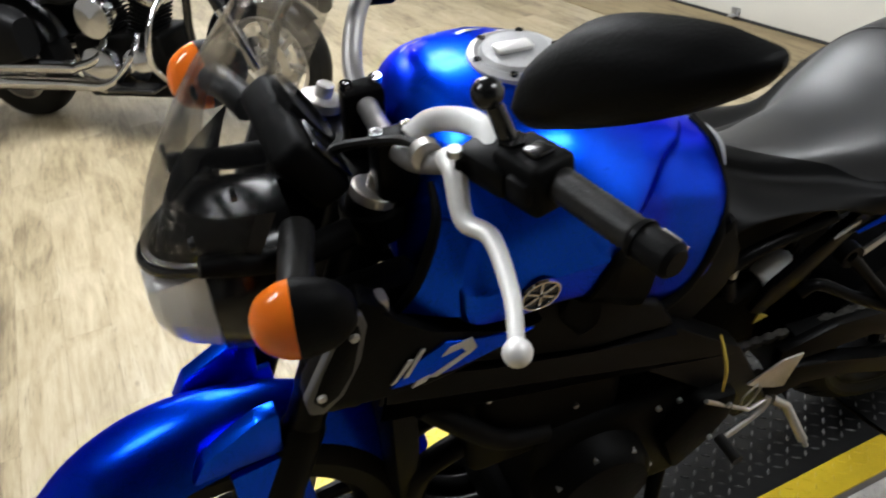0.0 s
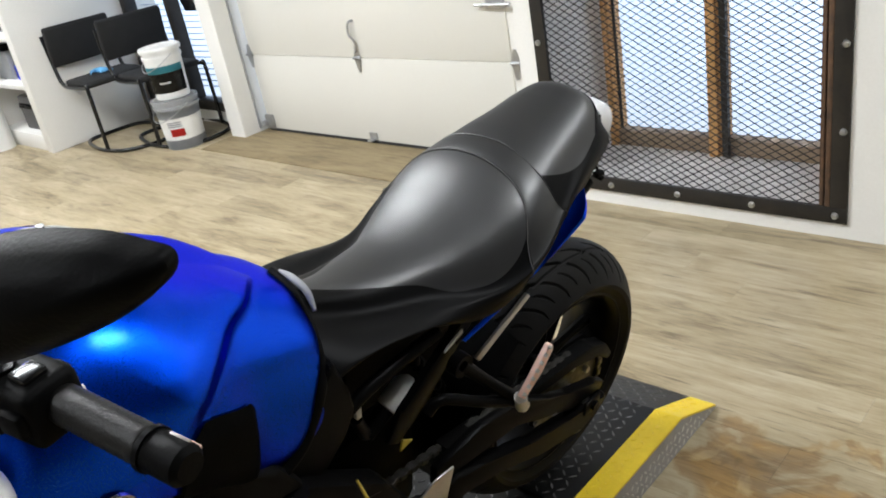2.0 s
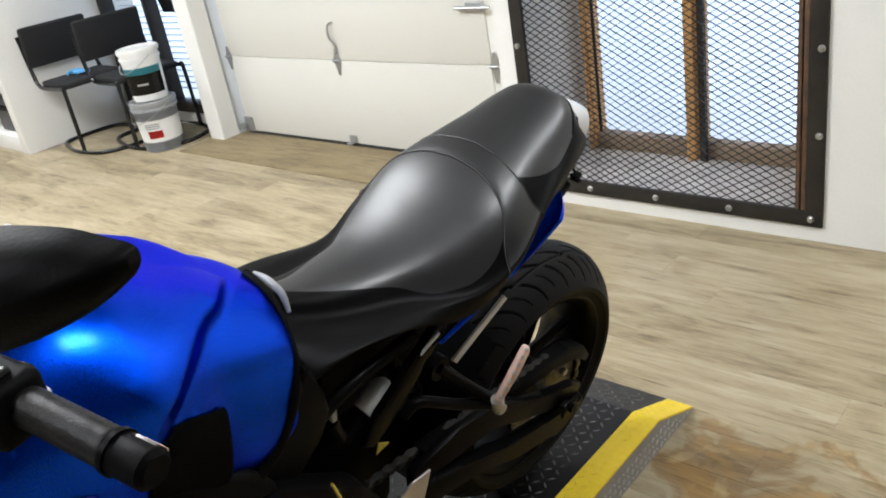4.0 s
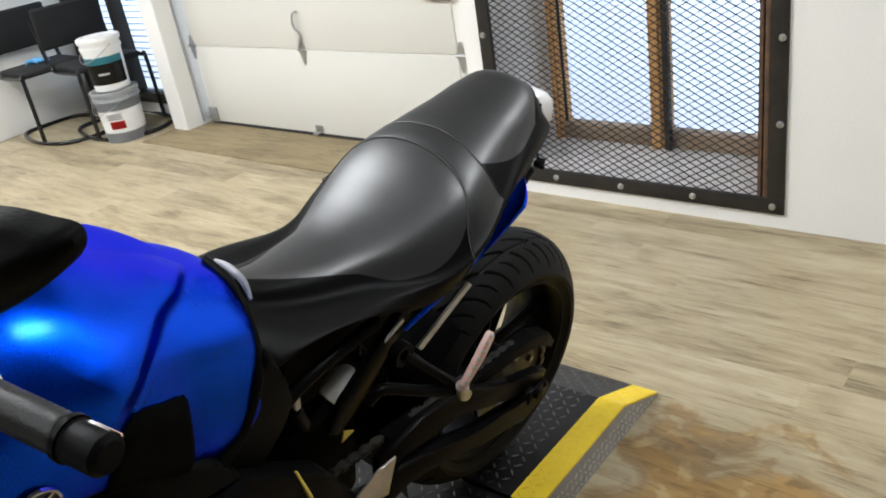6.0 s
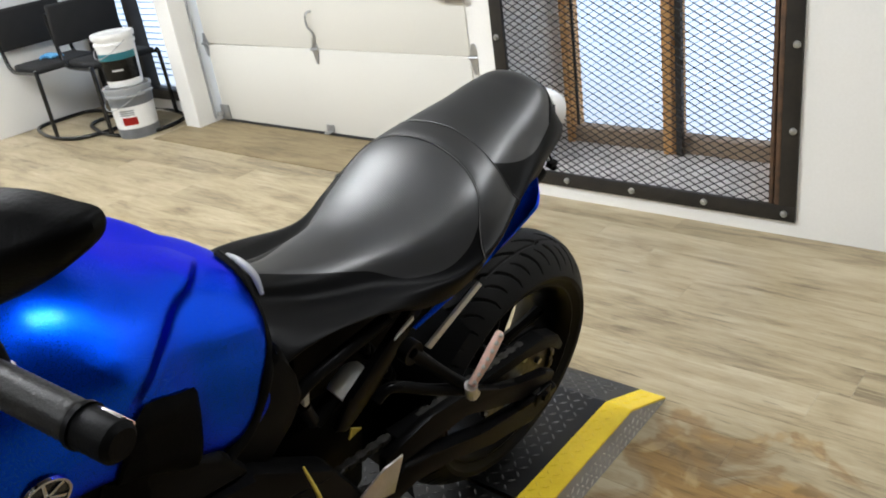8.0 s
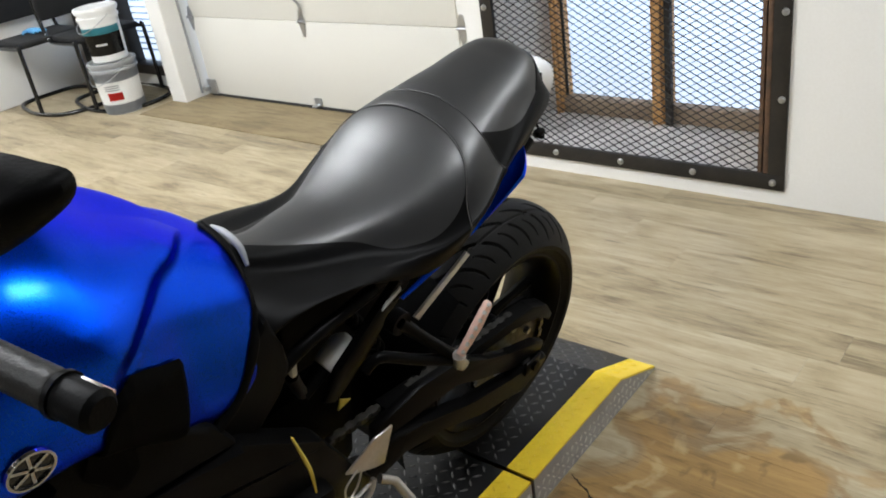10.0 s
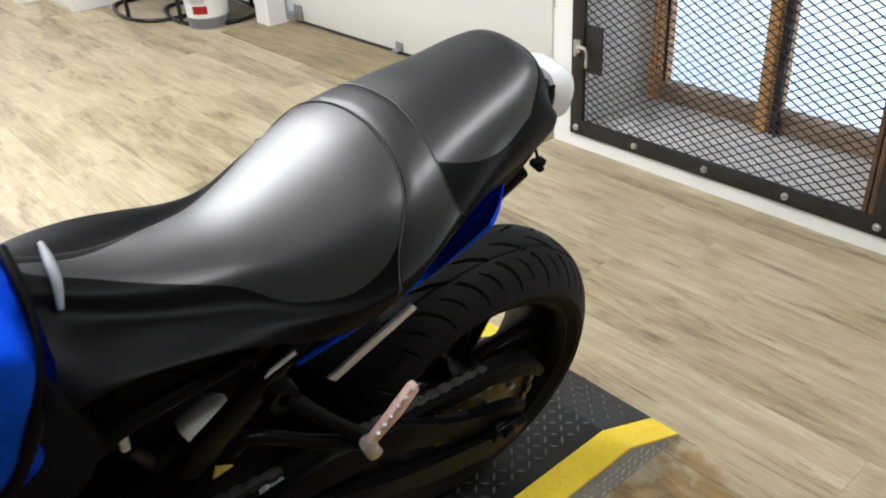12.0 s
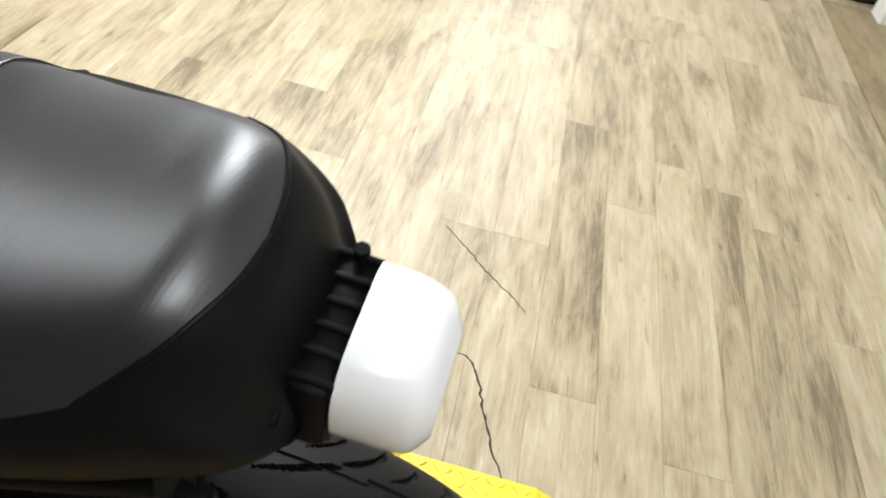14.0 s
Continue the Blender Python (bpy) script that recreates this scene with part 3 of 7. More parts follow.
sheet = new("mesh_sheet", mesh_sheet(WIN_X0 + 0.03, WIN_X1 - 0.03, WIN_Z0 + 0.03, WIN_Z1 - 0.03, 0.052, 0.0148))
sheet.parent = cage
bolt_mesh = None
for bx, bz in [(x, 0.093) for x in (-0.829, -0.533, -0.218, 0.098, 0.41)] + [(0.431, z) for z in (0.419, 0.73, 1.05, 1.36)] + [(-0.838, z) for z in (0.40, 0.72, 1.03, 1.34)]:
    if bolt_mesh is None:
        b = part("bolt", lathe([(-0.010, 0.004), (-0.0095, 0.009), (-0.006, 0.0125), (0.0, 0.0135)], "y", 12), M_bolt, cage, "zinc carriage bolt")
        bolt_mesh = b.data
    else:
        b = new("bolt", bolt_mesh)
        b.parent = cage
    b.location = (bx, WALL_Y - 0.012, bz)
part("latch_plate", box((-0.80, WALL_Y - 0.004, 0.33), (-0.715, WALL_Y + 0.002, 0.52), 0.002), M_iron, cage, "dark latch plate behind the mesh")
part("latch_handle", mix_bm(tube([(-0.825, WALL_Y - 0.03, 0.43), (-0.775, WALL_Y - 0.03, 0.43), (-0.772, WALL_Y - 0.03, 0.36)], 0.007, 8, 10), box((-0.84, WALL_Y - 0.03, 0.41), (-0.805, WALL_Y - 0.012, 0.46), 0.004)), M_alu, cage, "worn steel slide latch")

# window behind the chairs
window2 = thing("window_2", "dark framed window with pale horizontal blinds", "window", kind="structure")
for lo, hi in (((-5.0, 0.10), (-3.662, 0.17)), ((-5.0, 1.83), (-3.662, 1.9)), ((-5.0, 0.17), (-4.93, 1.83)), ((-3.74, 0.17), (-3.662, 1.83)), ((-4.36, 0.17), (-4.31, 1.83))):
    part("window_frame", box((lo[0], 4.10, lo[1]), (hi[0], 4.20, hi[1]), 0.004), M_iron, window2)
for i in range(36):
    z = 0.24 + i * 0.044
    bm = bmesh.new()
    add_box(bm, (-4.925, 4.215, z), (-3.745, 4.245, z + 0.0025), 0, None)
    part("slat", bm, M_blind, window2, smooth=False)

# ---- ceiling lamps ----
for lx, ly, watts in LAMPS:
    lamp = thing("ceiling_lamp", "white fluorescent ceiling fixture, lit", "lamp", pose(lx, ly, CEILING), group="ceiling lamps")
    part("housing", box((-0.30, -0.65, -0.06), (0.30, 0.65, 0.0), 0.01), M_lampbody, lamp)
    for dx in (-0.18, 0.0, 0.18):
        part("tube", tube([(dx, -0.6, -0.078), (dx, 0.6, -0.078)], 0.013, 10), M_tube, lamp)

# ---- shelf wall, chairs and buckets ----
SX = -4.99     # near side of the white shelf block
shelf = thing("shelf_unit", "white built-in shelf block with scuffed side panel", "shelf")
part("side_panel", box((SX - 0.09, 3.22, 0.0), (SX, 4.118, 2.4), 0.006), M_wall, shelf)
part("side_panel", box((SX - 1.0, 3.24, 0.0), (SX - 0.93, 4.118, 2.4), 0.006), M_wall, shelf)
part("back_panel", box((SX - 0.93, 3.75, 0.0), (SX - 0.09, 3.78, 2.4)), M_wall, shelf)
part("plinth", box((SX - 0.93, 3.24, 0.0), (SX - 0.09, 3.75, 0.12), 0.004), M_wall, shelf)
for z in (0.47, 0.83, 1.2, 1.6):
    part("shelf_board", box((SX - 0.93, 3.24, z), (SX - 0.09, 3.75, z + 0.035), 0.004), M_wall, shelf)


def bottle(x, y, z, r, h, mat, label):
    ob = thing("bottle", label, "bottle", pose(x, y, z))
    part("body", lathe([(0, 0.0), (0, r * 0.95), (0.01, r), (h * 0.7, r), (h * 0.82, r * 0.5), (h * 0.9, r * 0.4)], "z", 16), mat, ob)
    part("cap", lathe([(h * 0.88, r * 0.45), (h, r * 0.45), (h, 0.0)], "z", 12), M_gloss, ob)


bottle(SX - 0.22, 3.42, 0.505, 0.04, 0.18, M_gloss, "small black bottle on a white shelf")
bottle(SX - 0.34, 3.45, 0.505, 0.04, 0.22, M_grey, "grey spray bottle on a white shelf")
bottle(SX - 0.48, 3.40, 0.505, 0.045, 0.15, M_blue, "small blue bottle on a white shelf")
bottle(SX - 0.25, 3.42, 0.865, 0.045, 0.2, M_white, "white bottle on the upper white shelf")
bottle(SX - 0.42, 3.44, 0.865, 0.05, 0.16, M_silver, "silver tin bottle on the upper white shelf")
bottle(SX - 0.6, 3.44, 0.865, 0.045, 0.2, M_gloss, "black bottle on the upper white shelf")
crate = thing("tool_case", "dark grey plastic tool case on the lowest shelf", "tool case", pose(SX - 0.36, 3.45, 0.12))
part("body", box((-0.2, -0.14, 0.0), (0.2, 0.14, 0.27), 0.02), M_dark_grey, crate)
part("handle", tube([(-0.08, -0.15, 0.2), (-0.07, -0.18, 0.22), (0.07, -0.18, 0.22), (0.08, -0.15, 0.2)], 0.01, 8, 12), M_plastic, crate)
part("lid_edge", box((-0.205, -0.145, 0.17), (0.205, 0.145, 0.185), 0.004), M_plastic, crate)
box2 = thing("storage_box", "dark grey storage box on the middle shelf", "box", pose(SX - 0.7, 3.47, 0.505))
part("body", box((-0.14, -0.12, 0.0), (0.14, 0.12, 0.22), 0.012), M_grey, box2)
part("lid", box((-0.147, -0.127, 0.22), (0.147, 0.127, 0.245), 0.006), M_plastic, box2)
roll = thing("paper_roll", "thick white roll standing on the floor beside the shelves", "roll", pose(-5.72, 3.13, 0.0))
part("tube", lathe([(0, 0.085), (0.0, 0.100), (1.05, 0.095), (1.05, 0.08), (0.4, 0.08)], "z", 28), M_white, roll)
curtain = thing("curtain", "pale patterned curtain hanging to the floor", "curtain")
bm = bmesh.new()
top, bot = [], []
for i in range(121):
    x = SX - 3.6 + i * 0.022
    y = 3.27 + 0.03 * math.sin(i * 0.9) + 0.012 * math.sin(i * 2.3)
    top.append(bm.verts.new((x, y, 1.5)))
    bot.append(bm.verts.new((x, y + 0.01 * math.sin(i), 0.04)))
for i in range(120):
    bm.faces.new((top[i], top[i + 1], bot[i + 1], bot[i]))
bmesh.ops.solidify(bm, geom=bm.faces[:], thickness=0.004)
part("cloth", bm, M_curtain, curtain)
part("rod", tube([(SX - 3.7, 3.27, 1.5), (SX - 0.95, 3.27, 1.5)], 0.012, 8), M_steel, curtain)


def closed_tube(pts, radius, n):
    """A smooth ring of tube through pts."""
    k = len(pts)
    q = smooth_path([pts[-2], pts[-1]] + pts + pts[:3], (k + 4) * 12 + 1)[24:24 + k * 12]
    bm = tube(q, radius, 10, 0, False)
    vs = bm.verts[:]
    a, b = vs[-10:], vs[:10]
    near = min(range(10), key=lambda d: (a[0].co - b[d].co).length)
    for i in range(10):
        bm.faces.new((a[i], a[(i + 1) % 10], b[(i + 1 + near) % 10], b[(i + near) % 10]))
    return bm


def chair(m, label):
    """A chair on a ring of bent black tube: padded seat and back, two front posts."""
    ob = thing("cantilever_chair", label, "chair", m, group="chairs by the window")
    ring = [(-0.18, 0.21, 0.014), (-0.26, -0.05, 0.014), (-0.26, -0.26, 0.014), (-0.19, -0.44, 0.014), (0.0, -0.52, 0.014), (0.20, -0.44, 0.014), (0.27, -0.22, 0.014), (0.27, 0.05, 0.014), (0.22, 0.22, 0.014), (0.02, 0.25, 0.014)]
    part("sled_base", closed_tube(ring, 0.0145, 96), M_gloss, ob, "bent black steel tube base")
    for s in (1, -1):
        part("post", tube([(s * 0.255, -0.245, 0.014), (s * 0.25, -0.24, 0.44), (s * 0.245, -0.22, 0.465)], 0.0145, 10, 12), M_gloss, ob)
        part("side_tube", tube([(s * 0.245, -0.24, 0.465), (s * 0.245, 0.08, 0.455), (s * 0.245, 0.17, 0.475), (s * 0.245, 0.21, 0.54), (s * 0.245, 0.265, 0.82)], 0.0145, 10, 30), M_gloss, ob)
    part("seat", box((-0.232, -0.23, 0.455), (0.232, 0.16, 0.50), 0.02, None, 3), M_cloth, ob)
    part("backrest", box((-0.25, 0.225, 0.565), (0.25, 0.268, 0.855), 0.02, pose(0, 0.06, 0, 7, 0, 0), 3), M_cloth, ob)
    return ob


first = chair(pose(-4.70, 3.66, 0, 0, 0, 88), "black padded cantilever chair with a blue glove on the seat")
second = copy_thing(first, pose(-4.29, 3.86, 0, 0, 0, 86))
second["label"] = "black padded cantilever chair close to the window"
glove = thing("rubber_glove", "crumpled light blue rubber glove lying on a chair seat", "glove", pose(-4.74, 3.66, 0.503))
bm = box((-0.05, -0.035, 0.0), (0.05, 0.035, 0.03), 0.012)
for i in range(4):
    add_tube(bm, [(0.04, -0.03 + i * 0.02, 0.012), (0.08, -0.04 + i * 0.025, 0.02), (0.11, -0.045 + i * 0.03, 0.01)], [0.011, 0.010, 0.006], 8, 8)
add_tube(bm, [(-0.01, -0.03, 0.015), (0.01, -0.07, 0.02), (0.03, -0.09, 0.01)], [0.012, 0.011, 0.007], 8, 8)
part("skin", bm, M_glove, glove)


def bucket(m, label, body_mat, lid):
    ob = thing("plastic_bucket", label, "bucket", m, group="stacked buckets")
    part("body", lathe([(0.0, 0.0), (0.0, 0.128), (0.004, 0.132), (0.30, 0.146), (0.30, 0.155), (0.318, 0.155), (0.318, 0.147), (0.345, 0.147), (0.345, 0.157), (0.365, 0.157), (0.365, 0.148), (0.36, 0.142), (0.02, 0.125), (0.02, 0.0)], "z", 36), body_mat, ob)
    if lid:
        part("lid", lathe([(0.352, 0.161), (0.372, 0.163), (0.382, 0.158), (0.382, 0.14), (0.374, 0.135), (0.374, 0.0)], "z", 36), M_white, ob, "white snap-on lid")
    part("wire_handle", tube([(0.155, 0, 0.33), (0.12, -0.12, 0.26), (0.0, -0.17, 0.22), (-0.12, -0.12, 0.26), (-0.155, 0, 0.33)], 0.0035, 6, 24), M_steel, ob, "thin steel wire bail")
    return ob


def band(z0, z1, a0, a1, r0, r1, lift=0.0015):
    """A label wrapped on a bucket, from angle a0 to a1 in degrees."""
    bm = bmesh.new()
    n = 24
    a = [bm.verts.new(((r0 + lift) * math.cos(radians(a0 + (a1 - a0) * i / n)), (r0 + lift) * math.sin(radians(a0 + (a1 - a0) * i / n)), z0)) for i in range(n + 1)]
    b = [bm.verts.new(((r1 + lift) * math.cos(radians(a0 + (a1 - a0) * i / n)), (r1 + lift) * math.sin(radians(a0 + (a1 - a0) * i / n)), z1)) for i in range(n + 1)]
    for i in range(n):
        bm.faces.new((a[i], a[i + 1], b[i + 1], b[i]))
    bmesh.ops.solidify(bm, geom=bm.faces[:], thickness=0.0008)
    return bm


BX, BY = -3.90, 3.71
SQUAT = Matrix.Diagonal((1, 1, 0.94, 1))
b1 = bucket(pose(BX, BY, 0) @ SQUAT, "white plastic bucket with grey top and red label on the floor", M_white, False)
part("grey_band", band(0.235, 0.298, 0, 360, 0.1435, 0.146), M_grey, b1, "grey upper band")
part("grey_rim", lathe([(0.300, 0.147), (0.300, 0.157), (0.320, 0.157), (0.321, 0.149), (0.343, 0.149), (0.344, 0.159), (0.366, 0.159), (0.367, 0.145)], "z", 36, cap=False), M_grey, b1, "ribbed grey rim")
part("grey_foot", band(0.004, 0.075, 0, 360, 0.1325, 0.1352), M_grey, b1, "grey lower band")
part("red_label", band(0.105, 0.16, -66, -26, 0.1365, 0.139, 0.003), M_red, b1, "red printed label")
for i in range(3):
    part("print_bar", band(0.175 + i * 0.015, 0.182 + i * 0.015, -70, -30, 0.1405 + i * 0.0006, 0.1408 + i * 0.0006, 0.003), M_grey, b1)
b2 = bucket(pose(BX - 0.002, BY + 0.005, 0.347) @ Matrix.Diagonal((0.86, 0.86, 0.90, 1)), "white plastic bucket with black and teal label, stacked on another", M_white, True)
part("black_label", band(0.05, 0.20, -120, 30, 0.1345, 0.1413), M_gloss, b2, "black printed label")
part("teal_label", band(0.20, 0.25, -120, 30, 0.1413, 0.1436), M_teal, b2, "teal label stripe")
part("white_mark", band(0.12, 0.135, -60, -25, 0.138, 0.1385, 0.004), M_white, b2)
stand = thing("music_stand", "slim dark folding stand leaning by the window", "stand")
part("pole", tube([(-3.74, 3.99, 0.0), (-3.80, 4.07, 0.95)], 0.012, 8), M_gloss, stand)
part("tray", box((-0.13, -0.02, 0.0), (0.13, 0.02, 0.22), 0.006, pose(-3.82, 4.03, 0.85, 12, 0, 0)), M_gloss, stand)

# ---- the blue motorcycle (x to its rear, y to its right, z up from the rear wheel's contact) ----
bike = thing("motorcycle", "metallic blue naked motorcycle with black seat, leaning on its stand", "motorcycle", pose(0.235, 2.148, 0.108, 14.5, 0, 87))
AXLE_X, AXLE_Z, AXLE_F, FRONT_Z = -0.038, 0.327, -1.485, 0.345


def tyre_mesh(radius, width, rim, grooves):
    """A tyre round the y axis, with cut grooves across the tread."""
    prof = []
    for i in range(91):
        u = i / 45 - 1
        y = u * width / 2
        prof.append((y, radius - 0.062 * abs(u) ** 2.3 * (width / 0.18)))
    side = [(width / 2 * 0.97, radius - 0.075), (width / 2 * 0.90, rim + 0.014), (width / 2 * 0.84, rim + 0.002), (width / 2 * 0.80, rim - 0.008)]
    prof = [(-a, b) for a, b in reversed(side)] + prof + side
    n = 1200 if grooves else 96
    verts, faces = [], []
    per = 23
    for k in range(n):
        t = 2 * math.pi * k / n
        for y, r in prof:
            u = y / (width / 2)
            d = 0.0
            if grooves and abs(u) < 0.97 and r > radius - 0.066:
                s = k / n * per
                au = abs(u)
                off = 0.5 if u > 0 else 0.0
                # long cuts that start along the tread and bend out to the shoulder, shorter ones between, a thin stepped line beside the middle
                sweep = 3.3 * au - 1.55 * au * au
                slope = (3.3 - 3.1 * au) * 0.9
                thick = 0.062 * math.sqrt(1 + slope * slope)
                if 0.10 < au < 0.92 and (s + off - sweep) % 1.0 < thick * min(1, 9 * (au - 0.08), 9 * (0.94 - au)) and not 0.40 < au < 0.45:
                    d = 0.0062
                if 0.50 < au < 0.84 and (s + off + 0.5 - sweep) % 1.0 < 0.75 * thick * min(1, 9 * (au - 0.48), 9 * (0.86 - au)):
                    d = 0.0050
                zig = 0.36 + 0.03 * (1 if (s * 0.5 + off) % 1.0 < 0.5 else -1)
                if abs(au - zig) < 0.013:
                    d = 0.0028
            verts.append(((r - d) * math.sin(t), y, (r - d) * math.cos(t)))
    m = len(prof)
    for k in range(n):
        a, b = k * m, ((k + 1) % n) * m
        for i in range(m - 1):
            faces.append((a + i, a + i + 1, b + i + 1, b + i))
    me = bpy.data.meshes.new("tyre")
    me.from_pydata(verts, [], faces)
    me.shade_smooth()
    me.set_sharp_from_angle(angle=radians(30))
    me.materials.append(M_tyre)
    return me


def wheel(name, m, radius, width, rim, grooves):
    w = part(name, lathe([(-0.07 * width / 0.18, 0.035), (-0.075 * width / 0.18, 0.05), (0.075 * width / 0.18, 0.05), (0.07 * width / 0.18, 0.035)], "y", 24), M_frame, bike, m=m)
    t = new("tyre", tyre_mesh(radius, width, rim, grooves))
    t.parent = w
    t["label"] = "black sport tyre with curved tread grooves"
    hw = width / 2 * 0.84
    part("rim", lathe([(-hw, rim + 0.004), (-hw - 0.002, rim - 0.002), (-hw + 0.004, rim - 0.012), (-hw * 0.5, rim - 0.026), (hw * 0.5, rim - 0.026), (hw - 0.004, rim - 0.012), (hw + 0.002, rim - 0.002), (hw, rim + 0.004)], "y", 72, cap=False), M_frame, w, "black cast rim")
    for k in range(5):
        a = 2 * math.pi * k / 5 + 0.35
        bm = bmesh.new()
        for da in (-0.16, 0.16):
            p0 = Vector((0.045 * math.sin(a + da * 1.5), 0, 0.045 * math.cos(a + da * 1.5)))
            p1 = Vector(((rim - 0.022) * math.sin(a + da), 0, (rim - 0.022) * math.cos(a + da)))
            add_tube(bm, [p0, p0.lerp(p1, 0.5), p1], [0.017, 0.013, 0.016], 8)
        part("spoke", bm, M_frame, w)
    return w


rear = wheel("rear_wheel", pose(AXLE_X, 0.006, AXLE_Z), 0.322, 0.190, 0.228, True)
part("axle", tube([(0, -0.15, 0), (0, 0.15, 0)], 0.012, 10), M_bolt, rear)
bm = bmesh.new()
N = 46
outer, inner = [], []
for k in range(N * 4):
    r = 0.118 if k % 4 in (0, 1) else 0.109
    t = 2 * math.pi * k / (N * 4)
    outer.append(((r * math.sin(t)), r * math.cos(t)))
part("sprocket", slab(outer, -0.098, -0.091), M_chain, rear, "steel rear sprocket")
part("brake_disc", lathe([(0.085, 0.075), (0.085, 0.110), (0.090, 0.110), (0.090, 0.075), (0.085, 0.075)], "y", 40, cap=False), M_chain, rear)
for k in range(5):
    t = 2 * math.pi * k / 5
    part("sprocket_bolt", lathe([(-0.108, 0.0), (-0.108, 0.008), (-0.098, 0.009)], "y", 8, (0.065 * math.sin(t), 0, 0.065 * math.cos(t))), M_bolt, rear)

front = wheel("front_wheel", pose(AXLE_F, 0, FRONT_Z, 0, 0, 0), 0.30, 0.125, 0.224, False)
for s in (-1, 1):
    part("brake_disc", lathe([(s * 0.062, 0.10), (s * 0.062, 0.15), (s * 0.067, 0.15), (s * 0.067, 0.10), (s * 0.062, 0.10)], "y", 40, cap=False), M_alu, front)

# front mudguard
st = []
for i in range(9):
    a = radians(-62 + i * 17.5)          # from the front of the wheel over the top
    c = 0.5 - 0.5 * abs(i - 4.5) / 9
    st.append((a, 0.350 + 0.014 * math.sin(math.pi * i / 8), 0.045 + 0.042 * math.sin(math.pi * min(1, (i + 0.7) / 6))))
bm = bmesh.new()
rows = []
for a, r, w in smooth_path(st, 34):
    ring = []
    for j in range(17):
        u = j / 8 - 1
        rr = r - 0.075 * abs(u) ** 2.6
        ring.append(bm.verts.new((AXLE_F + rr * math.sin(a), u * w, FRONT_Z + rr * math.cos(a))))
    rows.append(ring)
for a, b in zip(rows, rows[1:]):
    for j in range(16):
        bm.faces.new((a[j], a[j + 1], b[j + 1], b[j]))
bmesh.ops.solidify(bm, geom=bm.faces[:], thickness=-0.004)
fender = part("front_mudguard", bm, M_blue, bike, "glossy metallic blue front mudguard")
for s in (-1, 1):
    part("mudguard_fin", slab([(AXLE_F - 0.03, 0.650), (AXLE_F + 0.10, 0.66), (AXLE_F + 0.105, 0.745), (AXLE_F + 0.075, 0.742), (AXLE_F - 0.005, 0.695)], s * 0.060, s * 0.088, 0.004), M_blue, fender)
    part("mudguard_stay", slab([(AXLE_F + 0.02, 0.44), (AXLE_F + 0.13, 0.49), (AXLE_F + 0.12, 0.65), (AXLE_F + 0.02, 0.635)], s * 0.076, s * 0.088, 0.003), M_blue, fender)

# fork, clamps
FT, FB = Vector((-1.205, 0.045, 1.058)), Vector((-1.485, 0.02, 0.325))
for s in (-1, 1):
    off = Vector((0, s * 0.102, 0))
    d = FB - FT
    leg = part("fork_leg", tube([FT + off + d * 0.02, FT + off + d * 0.42], 0.030, 20), M_frame, bike, "black upper fork tube")
    part("lower_tube", tube([FT + off + d * 0.42, FT + off + d * 0.50], 0.028, 16), M_frame, leg)
    part("slider", tube([FT + off + d * 0.50, FT + off + d * 0.52, FT + off + d * 0.94, FT + off + d], [0.027, 0.033, 0.031, 0.026], 18), M_frame, leg)
    part("fork_cap", mix_bm(lathe([(0, 0.029), (0.012, 0.029), (0.014, 0.025), (0.014, 0.012), (0.03, 0.012), (0.032, 0.010), (0.032, 0.0)], "z", 24, (0, 0, 0), Matrix.Translation(FT + off + d * 0.02) @ (-d).to_track_quat("Z", "Y").to_matrix().to_4x4())), M_alu, leg, "cast silver fork cap with adjuster")
bm = box((-1.245, -0.060, 1.015), (-1.135, 0.150, 1.038), 0.012)
for s in (-1, 1):
    add_lathe(bm, [(1.000, 0.040), (1.038, 0.040)], "z", 24, (-1.212, s * 0.102 + 0.045, 0))
part("top_clamp", bm, M_frame, bike, "black top fork clamp")
bm = box((-1.33, -0.10, 0.80), (-1.225, 0.18, 0.83), 0.01)
for s in (-1, 1):
    add_lathe(bm, [(0.785, 0.045), (0.84, 0.045)], "z", 20, (-1.283, s * 0.102 + 0.04, 0))
part("lower_clamp", bm, M_frame, bike)
part("steering_stem", tube([(-1.185, 0.045, 1.045), (-1.27, 0.04, 0.80)], 0.028, 14), M_frame, bike)
part("ignition_lock", lathe([(1.045, 0.022), (1.075, 0.022), (1.075, 0.0)], "z", 20, (-1.255, 0.0, 0)), M_gloss, bike)

# handlebar
HB = [(-1.070, -0.362, 1.186), (-1.094, -0.258, 1.180), (-1.148, -0.180, 1.160), (-1.180, -0.11, 1.125), (-1.185, -0.015, 1.112), (-1.180, 0.08, 1.125), (-1.148, 0.150, 1.160), (-1.094, 0.228, 1.180), (-1.064, 0.350, 1.186)]
bar = part("handlebar", tube(HB, 0.0125, 14, 60), M_bar, bike, "grey steel handlebar")
for s in (-1, 1):
    bm = box((-1.21, s * 0.052 - 0.033, 1.045), (-1.16, s * 0.052 + 0.003, 1.132), 0.006)
    part("bar_clamp", bm, M_frame, bar, "black bar clamp")
    for dx in (-0.018, 0.018):
        part("clamp_bolt", lathe([(1.132, 0.008), (1.14, 0.008), (1.14, 0.004), (1.136, 0.0)], "z", 10, (-1.185 + dx, s * 0.052 - 0.015, 0)), M_chrome, bar)


def bar_at(u):
    q = smooth_path(HB, 201)
    return Vector(q[int(u * 200)])


